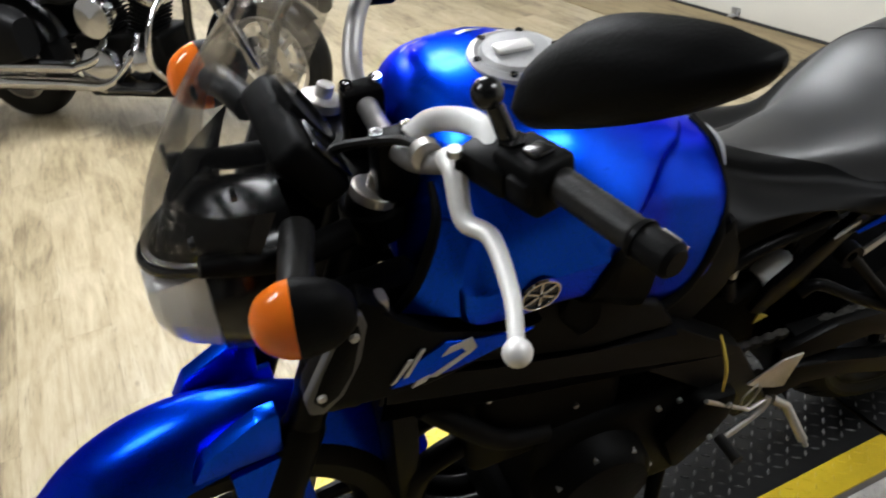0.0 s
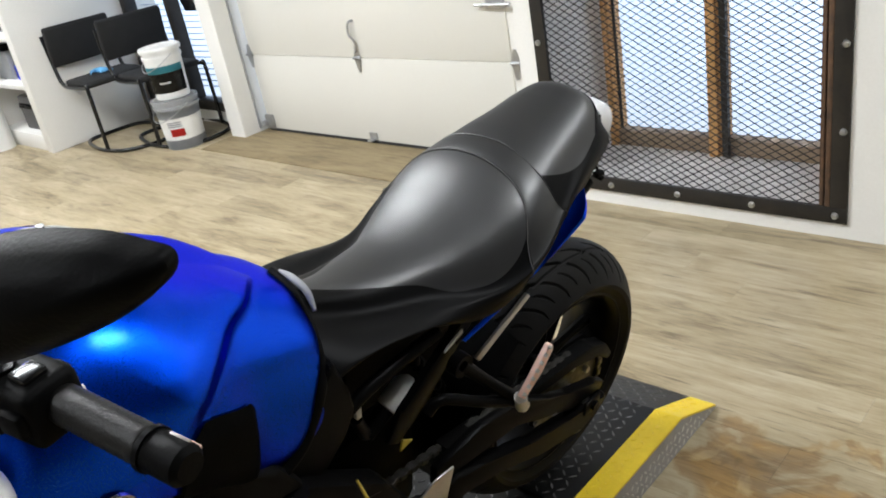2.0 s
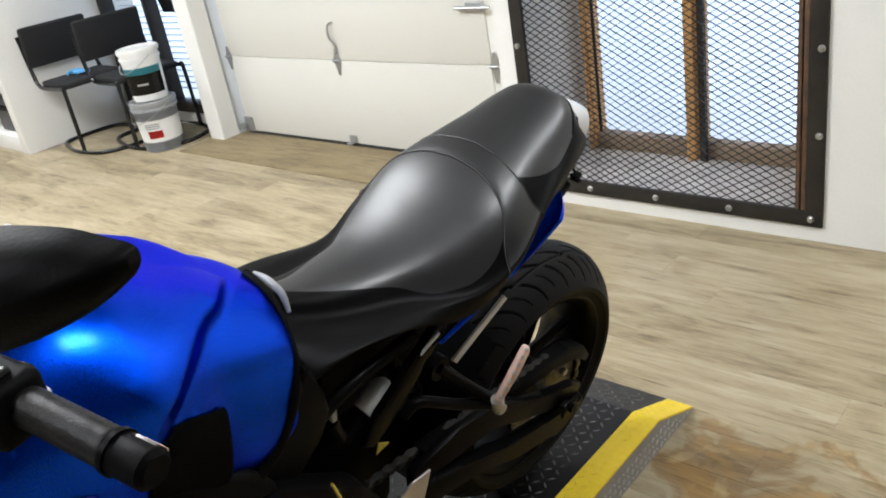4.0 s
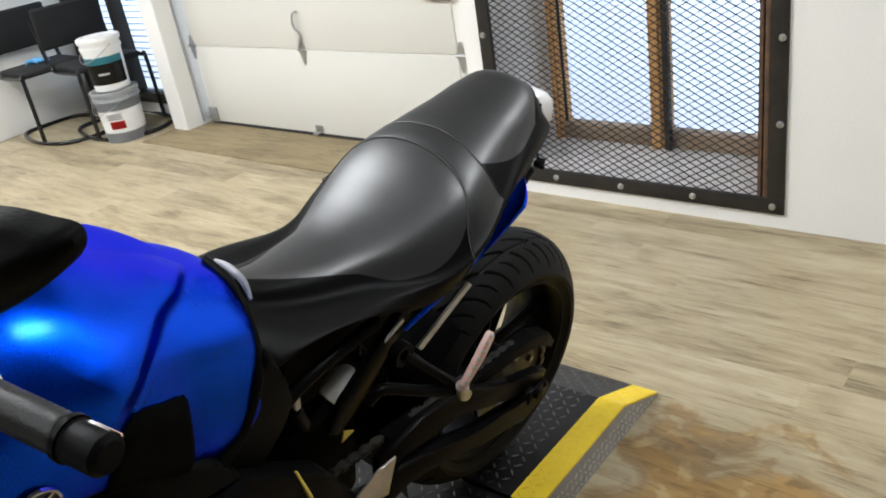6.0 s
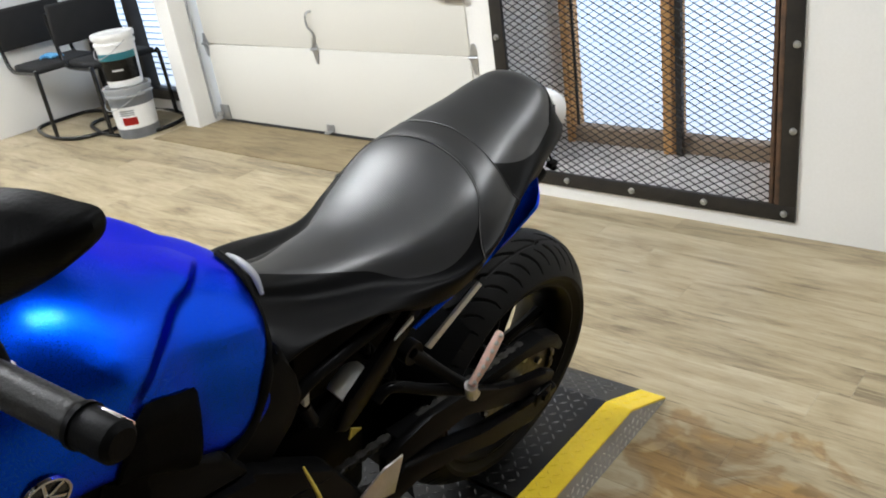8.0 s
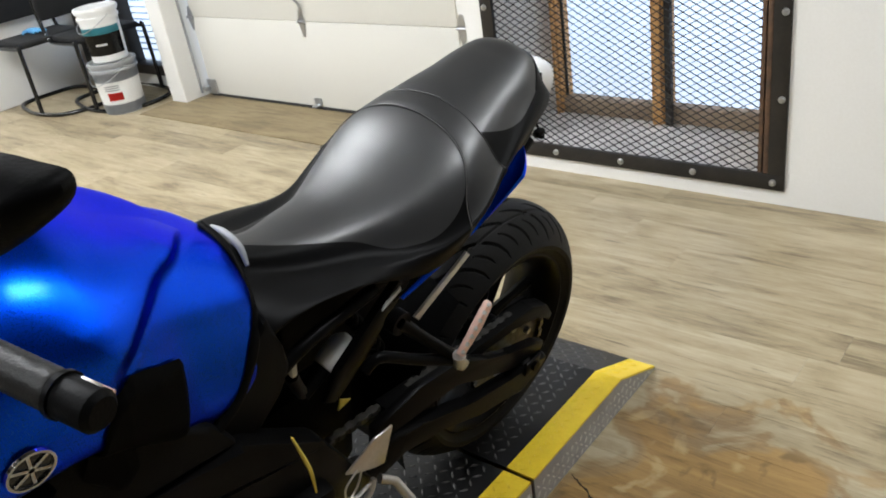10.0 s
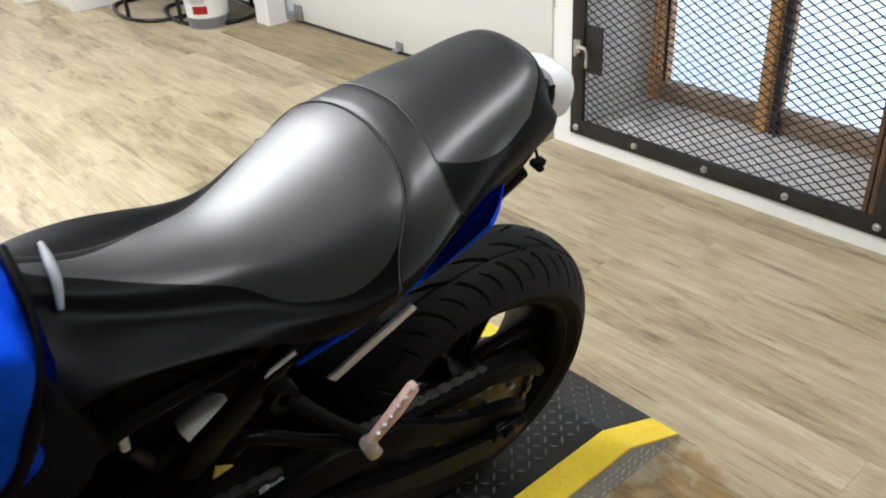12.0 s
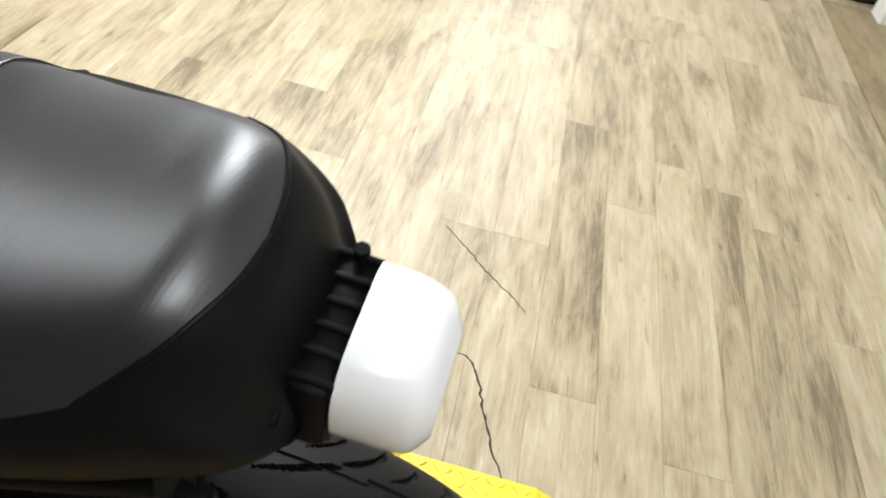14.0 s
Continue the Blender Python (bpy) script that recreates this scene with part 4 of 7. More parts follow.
for s, u0, u1 in ((-1, 0.0, 0.125), (1, 1.0, 0.875)):
    a, b = bar_at(u0), bar_at(u1)
    prof = []
    for i in range(33):
        prof.append((i / 32, 0.0165 + 0.0009 * (i % 2)))
    bm = tube([a.lerp(b, p) for p, r in prof], [r for p, r in prof], 18)
    part("grip", bm, M_grip, bar, "ribbed black rubber grip")
    part("grip_flange", tube([b, b + (b - a).normalized() * 0.006], 0.023, 18), M_grip, bar)
    d = (a - b).normalized()
    e = part("bar_end", tube([a - d * 0.002, a + d * 0.003, a + d * 0.040, a + d * 0.045], [0.014, 0.0175, 0.0175, 0.013], 18), M_plastic, bar, "black bar-end weight")
    part("bar_end_ring", tube([a + d * 0.003, a + d * 0.008], 0.0195, 18), M_frame, e)
    part("end_slot", box((-0.0014, -0.0014, -0.010), (0.0014, 0.0014, 0.010), 0.0005, Matrix.Translation(a + d * 0.024 + Vector((0.011, 0, 0.0135))) @ d.to_track_quat("Z", "Y").to_matrix().to_4x4()), M_bar, e, "bright slot line")
    part("end_slot", box((-0.0014, -0.0014, -0.013), (0.0014, 0.0014, 0.013), 0.0005, Matrix.Translation(a + d * 0.024 + Vector((0.0165, 0, 0.0050))) @ d.to_track_quat("Z", "Y").to_matrix().to_4x4()), M_copper, e, "copper-coloured slot line")

# left switches, clutch perch and lever
sw = bar_at(0.155)
swm = Matrix.Translation(sw) @ pose(0, 0, 0, 0, 0, 14) @ pose(0, 0, 0, -8, 0, 0)
pod = part("switch_pod", mix_bm(box((-0.026, -0.035, -0.03), (0.028, 0.03, 0.026), 0.009, swm, 3), box((-0.034, -0.03, -0.012), (-0.022, 0.0, 0.012), 0.004, swm)), M_plastic, bike, "black left switch pod")
part("switch_button", box((0.018, -0.02, 0.004), (0.032, 0.0, 0.018), 0.003, swm), M_gloss, pod)
part("switch_button", box((0.018, -0.024, -0.02), (0.034, 0.004, -0.006), 0.003, swm), M_white, pod)
part("switch_button", box((-0.012, -0.022, 0.024), (0.012, 0.0, 0.032), 0.003, swm), M_gloss, pod)
pv = Vector((-1.164, -0.190, 1.160))
perch = part("clutch_perch", mix_bm(box((-0.022, -0.03, -0.017), (0.035, 0.035, 0.017), 0.008, Matrix.Translation(bar_at(0.205)) @ pose(0, 0, 0, 0, 0, 22)), tube([bar_at(0.205) + Vector((-0.01, 0.02, 0)), pv], [0.014, 0.012], 10)), M_frame, bike, "black clutch lever perch")
lev = [pv + Vector((0.0, 0.025, 0.004)), pv, Vector((-1.170, -0.226, 1.130)), Vector((-1.158, -0.262, 1.132)), Vector((-1.171, -0.331, 1.126)), Vector((-1.192, -0.382, 1.125))]
lv = part("clutch_lever", mix_bm(tube(lev, [0.011, 0.012, 0.0105, 0.0095, 0.0085, 0.0075], 12, 40)), M_silver, bike, "silver clutch lever with ball end")
part("lever_ball", lathe([(math.sin(radians(a)) * 0.0135, max(0.0001, math.cos(radians(a)) * 0.0135)) for a in range(-90, 91, 15)], "z", 16, (-1.195, -0.390, 1.125)), M_silver, lv)
part("adjuster_wheel", lathe([(-0.006, 0.0), (-0.006, 0.017), (0.006, 0.017), (0.006, 0.0)], "y", 20, (-1.174, -0.137, 1.150)), M_alu, perch, "knurled alloy cable adjuster")
part("pivot_bolt", lathe([(1.182, 0.008), (1.19, 0.008), (1.19, 0.0)], "z", 10, (pv.x, pv.y, 0)), M_bolt, perch)
part("clutch_cable", tube([(-1.174, -0.13, 1.150), (-1.19, -0.09, 1.14), (-1.25, -0.03, 1.10), (-1.24, 0.02, 1.0), (-1.15, 0.05, 0.9)], 0.006, 8, 30), M_grip, bike)
part("brake_hose", tube([(-1.15, 0.27, 1.175), (-1.24, 0.2, 1.14), (-1.30, 0.08, 1.02), (-1.33, 0.05, 0.85)], 0.006, 8, 30), M_grip, bike)
part("cable_boot", tube([(-1.175, -0.09, 1.140), (-1.150, -0.09, 1.152), (-1.130, -0.115, 1.165), (-1.122, -0.16, 1.182), (-1.128, -0.19, 1.176)], [0.011, 0.013, 0.014, 0.013, 0.011], 12, 24), M_white, bike, "pale ribbed cable boot")

# right controls
swr = Matrix.Translation(bar_at(0.845)) @ pose(0, 0, 0, 0, 0, -14)
podr = part("switch_pod", box((-0.026, -0.03, -0.03), (0.028, 0.035, 0.026), 0.009, swr, 3), M_plastic, bike, "black right switch pod")
part("kill_switch", box((-0.004, -0.012, 0.024), (0.016, 0.016, 0.036), 0.004, swr), M_red, podr, "red kill switch")
res = part("brake_reservoir", box((-0.045, -0.035, 0.0), (0.03, 0.035, 0.055), 0.006, Matrix.Translation(bar_at(0.79)) @ pose(-0.025, 0, 0.025, 0, 0, -22)), M_gloss, bike, "black brake fluid reservoir")
resm = Matrix.Translation(bar_at(0.79)) @ pose(-0.025, 0, 0.025, 0, 0, -22)
for i in range(5):
    part("print_bar", box((-0.035 + i * 0.012, -0.024, 0.0551), (-0.030 + i * 0.012, 0.018 - 0.006 * (i % 2), 0.0556), 0, resm), M_decal, res)
part("brake_lever", tube([bar_at(0.79) + Vector((-0.05, 0, 0)), (-1.20, 0.30, 1.15), (-1.19, 0.36, 1.12), (-1.20, 0.43, 1.10)], [0.011, 0.010, 0.009, 0.008], 10, 30), M_frame, bike)

# mirrors
def mirror(s):
    base = bar_at(0.19 if s < 0 else 0.81)
    head = Vector((-1.135, s * 0.20, 1.25))
    ob = part("mirror", tube([base + Vector((0.01, 0, 0.01)), base.lerp(head, 0.5) + Vector((0.004, 0, 0.01)), head], [0.011, 0.0095, 0.009], 12, 14), M_gloss, bike, "black mirror on a short stem")
    part("stem_nut", lathe([(-0.012, 0.0), (-0.012, 0.014), (0.012, 0.014), (0.012, 0.0)], "z", 6, tuple(base + Vector((0.006, 0, 0.022)))), M_gloss, ob)
    part("swivel", lathe([(math.sin(radians(a)) * 0.016, max(0.0001, math.cos(radians(a)) * 0.016)) for a in range(-90, 91, 15)], "z", 14, tuple(head)), M_gloss, ob)
    return ob, head


MIRROR_OUTLINE = [(0.0, 0.0), (0.025, 0.027), (0.075, 0.046), (0.117, 0.044), (0.165, 0.027), (0.189, 0.012), (0.203, 0.0), (0.191, -0.014), (0.145, -0.024), (0.09, -0.026), (0.023, -0.020), (0.004, -0.011)]
axis_u, axis_v = Vector((0.495, -0.727, 0.476)), Vector((-0.152, 0.467, 0.871))
axis_n = axis_v.cross(axis_u)
MIRROR_TURN = Matrix([(axis_u[i], axis_n[i], axis_v[i]) for i in range(3)]).to_4x4()


def mirror_shell(m):
    bm = bmesh.new()
    loops = []
    for depth, k in ((0.0, 1.0), (-0.012, 1.0), (-0.026, 0.88), (-0.038, 0.60), (-0.043, 0.25)):
        q = smooth_path(MIRROR_OUTLINE + MIRROR_OUTLINE[:1], 49)[:-1]
        loops.append([bm.verts.new(m @ Vector((0.10 + (p[0] - 0.10) * k, depth, 0.01 + (p[1] - 0.01) * k))) for p in q])
    n = len(loops[0])
    for a, b in zip(loops, loops[1:]):
        for i in range(n):
            bm.faces.new((a[i], a[(i + 1) % n], b[(i + 1) % n], b[i]))
    bm.faces.new(loops[0][::-1])
    bm.faces.new(loops[-1])
    return bm


for s in (-1, 1):
    ob, head = mirror(s)
    # long axis runs outwards and back; the glass looks rearwards
    if s < 0:
        m = Matrix.Translation((-1.16, -0.306, 1.314)) @ MIRROR_TURN
    else:
        m = Matrix.Diagonal((1, -1, 1, 1)) @ Matrix.Translation((-1.16, -0.276, 1.314)) @ MIRROR_TURN
    part("mirror_shell", mirror_shell(m), M_plastic, ob, "matt black mirror housing")

# instruments
im = pose(-1.275, 0.01, 1.105, 0, 58, 0)
ins = part("speedometer", mix_bm(box((-0.045, -0.082, -0.03), (0.05, 0.082, 0.02), 0.014, im, 3)), M_plastic, bike, "black instrument cluster with grey rim")
part("dial", lathe([(0.021, 0.0), (0.021, 0.042), (0.028, 0.045), (0.028, 0.050), (0.018, 0.052)], "z", 36, (0.0, 0.03, 0), im), M_plastic, ins)
part("display", box((-0.03, -0.075, 0.02), (0.04, -0.022, 0.026), 0.004, im), M_gloss, ins)

# headlight and its black surround
HL = [
    (-1.485, [(0.0, 0.975), (0.022, 0.972), (0.036, 0.955), (0.032, 0.925), (0.018, 0.905), (0.0, 0.900)]),
    (-1.462, [(0.0, 1.000), (0.045, 0.996), (0.072, 0.965), (0.062, 0.915), (0.032, 0.880), (0.0, 0.874)]),
    (-1.412, [(0.0, 1.022), (0.055, 1.018), (0.095, 0.972), (0.083, 0.905), (0.045, 0.866), (0.0, 0.860)]),
]
head = part("headlight", skin(HL, 14, 16), M_lens, bike, "clear multi-reflector headlight")
INNER = [(x + 0.008 + 0.10 * (x + 1.412), [(0.90 * y, 0.945 + 0.90 * (z - 0.945)) for y, z in prof]) for x, prof in HL]
bm = skin(INNER, 4, 5)
bmesh.ops.triangulate(bm, faces=bm.faces[:])
part("reflector_bowl", bm, M_facet, head, "bright faceted reflector", smooth=False)
SH = [
    (-1.417, [(0.0, 1.024), (0.057, 1.020), (0.098, 0.973), (0.086, 0.904), (0.047, 0.864), (0.0, 0.858)]),
    (-1.375, [(0.0, 1.045), (0.064, 1.038), (0.108, 0.980), (0.095, 0.905), (0.052, 0.860), (0.0, 0.854)]),
    (-1.305, [(0.0, 1.035), (0.056, 1.028), (0.082, 0.980), (0.073, 0.925), (0.042, 0.890), (0.0, 0.885)]),
]
part("headlight_shell", skin(SH, 12, 14), M_gloss, bike, "black headlight surround")
# smoked fly screen
SC = [(-1.478, 1.000, 0.085), (-1.474, 1.022, 0.112), (-1.456, 1.075, 0.118), (-1.432, 1.124, 0.114), (-1.385, 1.200, 0.094), (-1.325, 1.274, 0.060), (-1.313, 1.288, 0.035)]
bm = bmesh.new()
rows = []
for x, z, w in smooth_path(SC, 24):
    ring = []
    for j in range(21):
        u = j / 10 - 1
        ring.append(bm.verts.new((x + 0.10 * u * u, u * w, z + 0.032 * u * u)))
    rows.append(ring)
for a, b in zip(rows, rows[1:]):
    for j in range(20):
        bm.faces.new((a[j], a[j + 1], b[j + 1], b[j]))
bmesh.ops.solidify(bm, geom=bm.faces[:], thickness=0.003)
scr = part("fly_screen", bm, M_smoke, bike, "smoked clear plastic fly screen")
# the fairing behind the lower screen, and the black gasket below it
bm = bmesh.new()
cowl_rows = []
for i, (x, z, w) in enumerate(smooth_path(SC, 24)[:9]):
    cowl_rows.append([bm.verts.new((x + 0.014 + 0.0012 * i + 0.10 * u * u, 0.93 * u * w, z - 0.004 + 0.030 * u * u)) for u in (j / 10 - 1 for j in range(21))])
for a, b in zip(cowl_rows, cowl_rows[1:]):
    for j in range(20):
        bm.faces.new((a[j], a[j + 1], b[j + 1], b[j]))
bmesh.ops.solidify(bm, geom=bm.faces[:], thickness=0.004)
part("inner_cowl", bm, M_cowl, bike, "satin black fairing behind the screen")
x, z, w = SC[0]
part("screen_gasket", tube([(x + 0.004 + 0.10 * u * u, 1.02 * u * w, z + 0.032 * u * u) for u in (j / 12 - 1 for j in range(25))], 0.011, 10), M_gloss, bike, "thick black gasket under the screen")
for s in (-1, 1):
    for x, z, y in ((-1.417, 1.075, 0.088), (-1.365, 1.135, 0.100)):
        part("screen_screw", lathe([(-0.007, 0.0), (-0.006, 0.008), (0.0, 0.009)], "x", 12, (x, s * y, z)), M_gloss, scr)
for s in (-1, 1):
    part("screen_bracket", tube([(-1.25, s * 0.09, 1.03), (-1.33, s * 0.10, 1.03), (-1.42, s * 0.098, 1.05)], [0.018, 0.016, 0.012], 10, 12), M_plastic, bike)


# turn signals
def signal(m):
    body = [(0.055, 0.003), (0.052, 0.02), (0.035, 0.038), (0.012, 0.046), (0.0, 0.047), (-0.001, 0.047)]
    lens = [(-0.0015, 0.0468), (-0.016, 0.043), (-0.032, 0.032), (-0.040, 0.016), (-0.042, 0.002)]
    sq = m @ Matrix.Diagonal((1.12, 0.74, 1.05, 1))
    ob = part("turn_signal", lathe(smooth_path(body, 18), "x", 40, (0, 0, 0), sq), M_plastic, bike, "black turn signal with amber lens")
    part("lens", lathe(smooth_path(lens, 14), "x", 40, (0, 0, 0), sq), M_orange, ob, "amber lens")
    return ob


for s in (-1, 1):
    up = 0.0 if s < 0 else 0.050
    ob = signal(pose(-1.345, s * 0.203, 1.042 + up, 0, 0, s * 10) @ Matrix.Scale(1.0 if s < 0 else 0.95, 4))
    part("signal_stalk", tube([(-1.335, s * 0.175, 1.050 + up), (-1.325, s * 0.14, 1.058 + up), (-1.31, s * 0.09, 1.055 + up)], [0.022, 0.020, 0.020], 12, 10), M_grip, ob, "ribbed rubber stalk")

# fuel tank
TK = [
    (-0.708, [(0.0, 0.962), (0.045, 0.956), (0.082, 0.922), (0.104, 0.875), (0.108, 0.81), (0.09, 0.76)]),
    (-0.735, [(0.0, 0.984), (0.060, 0.977), (0.112, 0.942), (0.138, 0.885), (0.140, 0.81), (0.12, 0.75)]),
    (-0.795, [(0.0, 1.022), (0.075, 1.012), (0.130, 0.968), (0.154, 0.893), (0.153, 0.80), (0.13, 0.74)]),
    (-0.855, [(0.0, 1.060), (0.085, 1.048), (0.142, 1.000), (0.166, 0.915), (0.160, 0.82), (0.135, 0.755)]),
    (-0.910, [(0.0, 1.100), (0.100, 1.084), (0.163, 1.030), (0.189, 0.948), (0.180, 0.865), (0.150, 0.82)]),
    (-0.960, [(0.0, 1.128), (0.112, 1.110), (0.180, 1.052), (0.207, 0.970), (0.196, 0.900), (0.165, 0.868)]),
    (-1.020, [(0.0, 1.146), (0.115, 1.126), (0.185, 1.066), (0.212, 0.980), (0.200, 0.922), (0.17, 0.908)]),
    (-1.100, [(0.0, 1.140), (0.115, 1.118), (0.182, 1.062), (0.209, 0.980), (0.200, 0.925), (0.17, 0.908)]),
    (-1.150, [(0.0, 1.100), (0.090, 1.084), (0.146, 1.038), (0.190, 0.976), (0.188, 0.930), (0.165, 0.915)]),
    (-1.176, [(0.0, 1.050), (0.060, 1.042), (0.092, 1.015), (0.115, 0.978), (0.118, 0.950), (0.10, 0.930)]),
    (-1.192, [(0.0, 1.005), (0.045, 1.000), (0.062, 0.985), (0.074, 0.965), (0.074, 0.950), (0.06, 0.940)]),
]
CREASED = []
for tx, prof in TK:
    (y2, z2), (y3, z3), (y4, z4) = prof[2:5]
    k = 0.16 if tx < -0.86 else 0.45
    CREASED.append((tx, prof[:2] + [(y2, z2), (y3 + (y2 - y3) * k, z3 + (z2 - z3) * k), (y3 + (y4 - y3) * k * 0.7, z3 + (z4 - z3) * k * 0.7), (y4, z4), prof[5]]))
TK = CREASED
# the knee recess: behind a crest that runs from the crown down the flank the surface steps in to a flatter rear panel
CREST = [Vector(p) for p in ((-0.765, 0.020, 1.006), (-0.783, 0.040, 1.013), (-0.819, 0.082, 1.025), (-0.857, 0.112, 1.034), (-0.887, 0.140, 1.034), (-0.911, 0.162, 1.031), (-0.933, 0.182, 1.022), (-0.955, 0.195, 1.015), (-0.990, 0.208, 0.997))]
CREST = smooth_path(CREST, 49)
CREST = [Vector(p) + 0.007 * Vector((0.58, 0.40, -0.62)) for p in CREST]


def knee_recess(v):
    q = Vector((v.x, abs(v.y), v.z))
    best = 9.0
    for i, (a, b) in enumerate(zip(CREST, CREST[1:])):
        f = max(0.0, min(1.0, (q - a).dot(b - a) / (b - a).length_squared))
        gap = (q - a.lerp(b, f)).length
        if gap < best:
            best, near, run = gap, a.lerp(b, f), (i + f) / (len(CREST) - 1)
    if best > 0.16:
        return v
    d = math.copysign(best, Vector((0.58, 0.40, -0.62)).dot(q - near))
    grow = min(1.0, run / 0.25) * min(1.0, (1.0 - run) / 0.12)
    wide = 0.006 + 0.015 * min(1.0, run / 0.6)
    if d < 0:
        lift = 0.017 * math.exp(-(d / 0.055) ** 2)
    elif d < wide:
        lift = 0.017 - 0.020 * d / wide
    else:
        lift = -0.003 * max(0.0, 1.0 - (d - wide) / 0.012)
    lift *= grow
    return Vector((v.x, v.y + math.copysign(0.65 * lift, v.y), v.z + 0.75 * lift))


tank = part("fuel_tank", skin(TK, 330, 150, True, knee_recess), M_blue, bike, "glossy metallic blue fuel tank")
cap = part("filler_cap", lathe([(-0.004, 0.062), (0.004, 0.060), (0.008, 0.052), (0.006, 0.046), (0.011, 0.042), (0.013, 0.0)], "z", 36, (0, 0, 0), pose(-1.000, 0.0, 1.142, 0, 3, 0)), M_cap, tank, "round alloy filler cap")
part("cap_flap", box((-0.03, -0.011, 0.012), (0.018, 0.011, 0.019), 0.004, pose(-1.000, 0.0, 1.142, 0, 3, 0)), M_silver, cap)
for k in range(6):
    t = 2 * math.pi * k / 6
    part("cap_screw", lathe([(0.004, 0.005), (0.009, 0.005), (0.009, 0.0)], "z", 8, (0.052 * math.cos(t), 0.052 * math.sin(t), 0), pose(-1.000, 0.0, 1.142, 0, 3, 0)), M_gloss, cap)


def on_tank(x, z):
    """The y of the tank's left side at x and z."""
    i = [k for k in range(len(TK) - 1) if TK[k][0] >= x >= TK[k + 1][0]]
    i = i[0] if i else len(TK) - 2
    f = (TK[i][0] - x) / (TK[i][0] - TK[i + 1][0])
    prof = [((1 - f) * a[0] + f * b[0], (1 - f) * a[1] + f * b[1]) for a, b in zip(TK[i][1], TK[i + 1][1])]
    q = smooth_path(prof, 80)[::-1]
    return -float(np.interp(z, [p[1] for p in q], [p[0] for p in q]))


# the knee panel: its upper and lower edge along the flank
KNEE_TOP = [(-1.014, 0.862), (-0.998, 0.902), (-0.986, 0.950), (-0.968, 0.985), (-0.945, 0.992), (-0.919, 0.978), (-0.894, 0.960), (-0.8705, 0.946), (-0.8655, 0.934)]
KNEE_LOW = [(-1.014, 0.858), (-0.975, 0.800), (-0.8655, 0.800)]
bm = bmesh.new()
sheet_rows = []
for i in range(61):
    x = -1.014 + 0.1485 * i / 60
    za, zb = (float(np.interp(x, [p[0] for p in e], [p[1] for p in e])) for e in (KNEE_LOW, KNEE_TOP))
    row = []
    for j in range(25):
        z = za + (zb - za) * j / 24
        rim = min(1.0, 20 * min(i / 60, 1 - i / 60), 14 * min(j / 24, 1 - j / 24))
        row.append(bm.verts.new((x - 0.008 * (0.94 - z) / 0.14 * (i / 60) ** 2, on_tank(x, z) - 0.004 - 0.004 * rim, z)))
    sheet_rows.append(row)
for a, b in zip(sheet_rows, sheet_rows[1:]):
    for j in range(24):
        bm.faces.new((a[j], a[j + 1], b[j + 1], b[j]))
bmesh.ops.solidify(bm, geom=bm.faces[:], thickness=0.004)
part("knee_panel", bm, M_plastic, tank, "matt black lower knee panel")
by = on_tank(-1.068, 0.964)
bdm = Matrix.Translation((-1.068, by - 0.003, 0.964)) @ pose(0, 0, 0, 6, 0, 0) @ Matrix.Scale(0.76, 4)
badge = part("tank_badge", lathe([(0.002, 0.0), (0.002, 0.032), (-0.003, 0.034), (-0.003, 0.030), (-0.001, 0.028), (-0.001, 0.0)], "y", 40, (0, 0, 0), bdm), M_gloss, tank, "round black and silver emblem")
part("badge_ring", lathe([(-0.001, 0.029), (-0.005, 0.030), (-0.005, 0.034), (0.0, 0.035)], "y", 40, (0, 0, 0), bdm, cap=False), M_chrome, badge)
for k in range(6):
    a = radians(60 * k)
    part("badge_bar", box((-0.0025, -0.004, 0.004), (0.0025, -0.0012, 0.029), 0.0006, bdm @ Matrix.Rotation(a, 4, "Y")), M_chrome, badge)
for i, (x0, w) in enumerate(((-1.0, 0.010), (-1.0, 0.007))):
    pts = [(-0.93 - 0.02 * i, 0.085 + 0.028 * i), (-1.02, 0.088 + 0.028 * i), (-1.10, 0.082 + 0.026 * i), (-1.165, 0.068 + 0.022 * i)]
    bm = bmesh.new()
    prev = None
    for x, y in smooth_path(pts, 24):
        k = [j for j in range(len(TK) - 1) if TK[j][0] >= x >= TK[j + 1][0]][0]
        f = (TK[k][0] - x) / (TK[k][0] - TK[k + 1][0])
        prof = smooth_path([((1 - f) * a[0] + f * b[0], (1 - f) * a[1] + f * b[1]) for a, b in zip(TK[k][1], TK[k + 1][1])], 60)
        zz = lambda yy: min(prof, key=lambda p: abs(p[0] - yy))[1] + 0.0025
        a, b = bm.verts.new((x, y, zz(y))), bm.verts.new((x, y + w, zz(y + w)))
        if prev:
            bm.faces.new((prev[0], prev[1], b, a))
        prev = (a, b)
    part("tank_stripe", bm, M_decal, tank, "silver decal stripe")


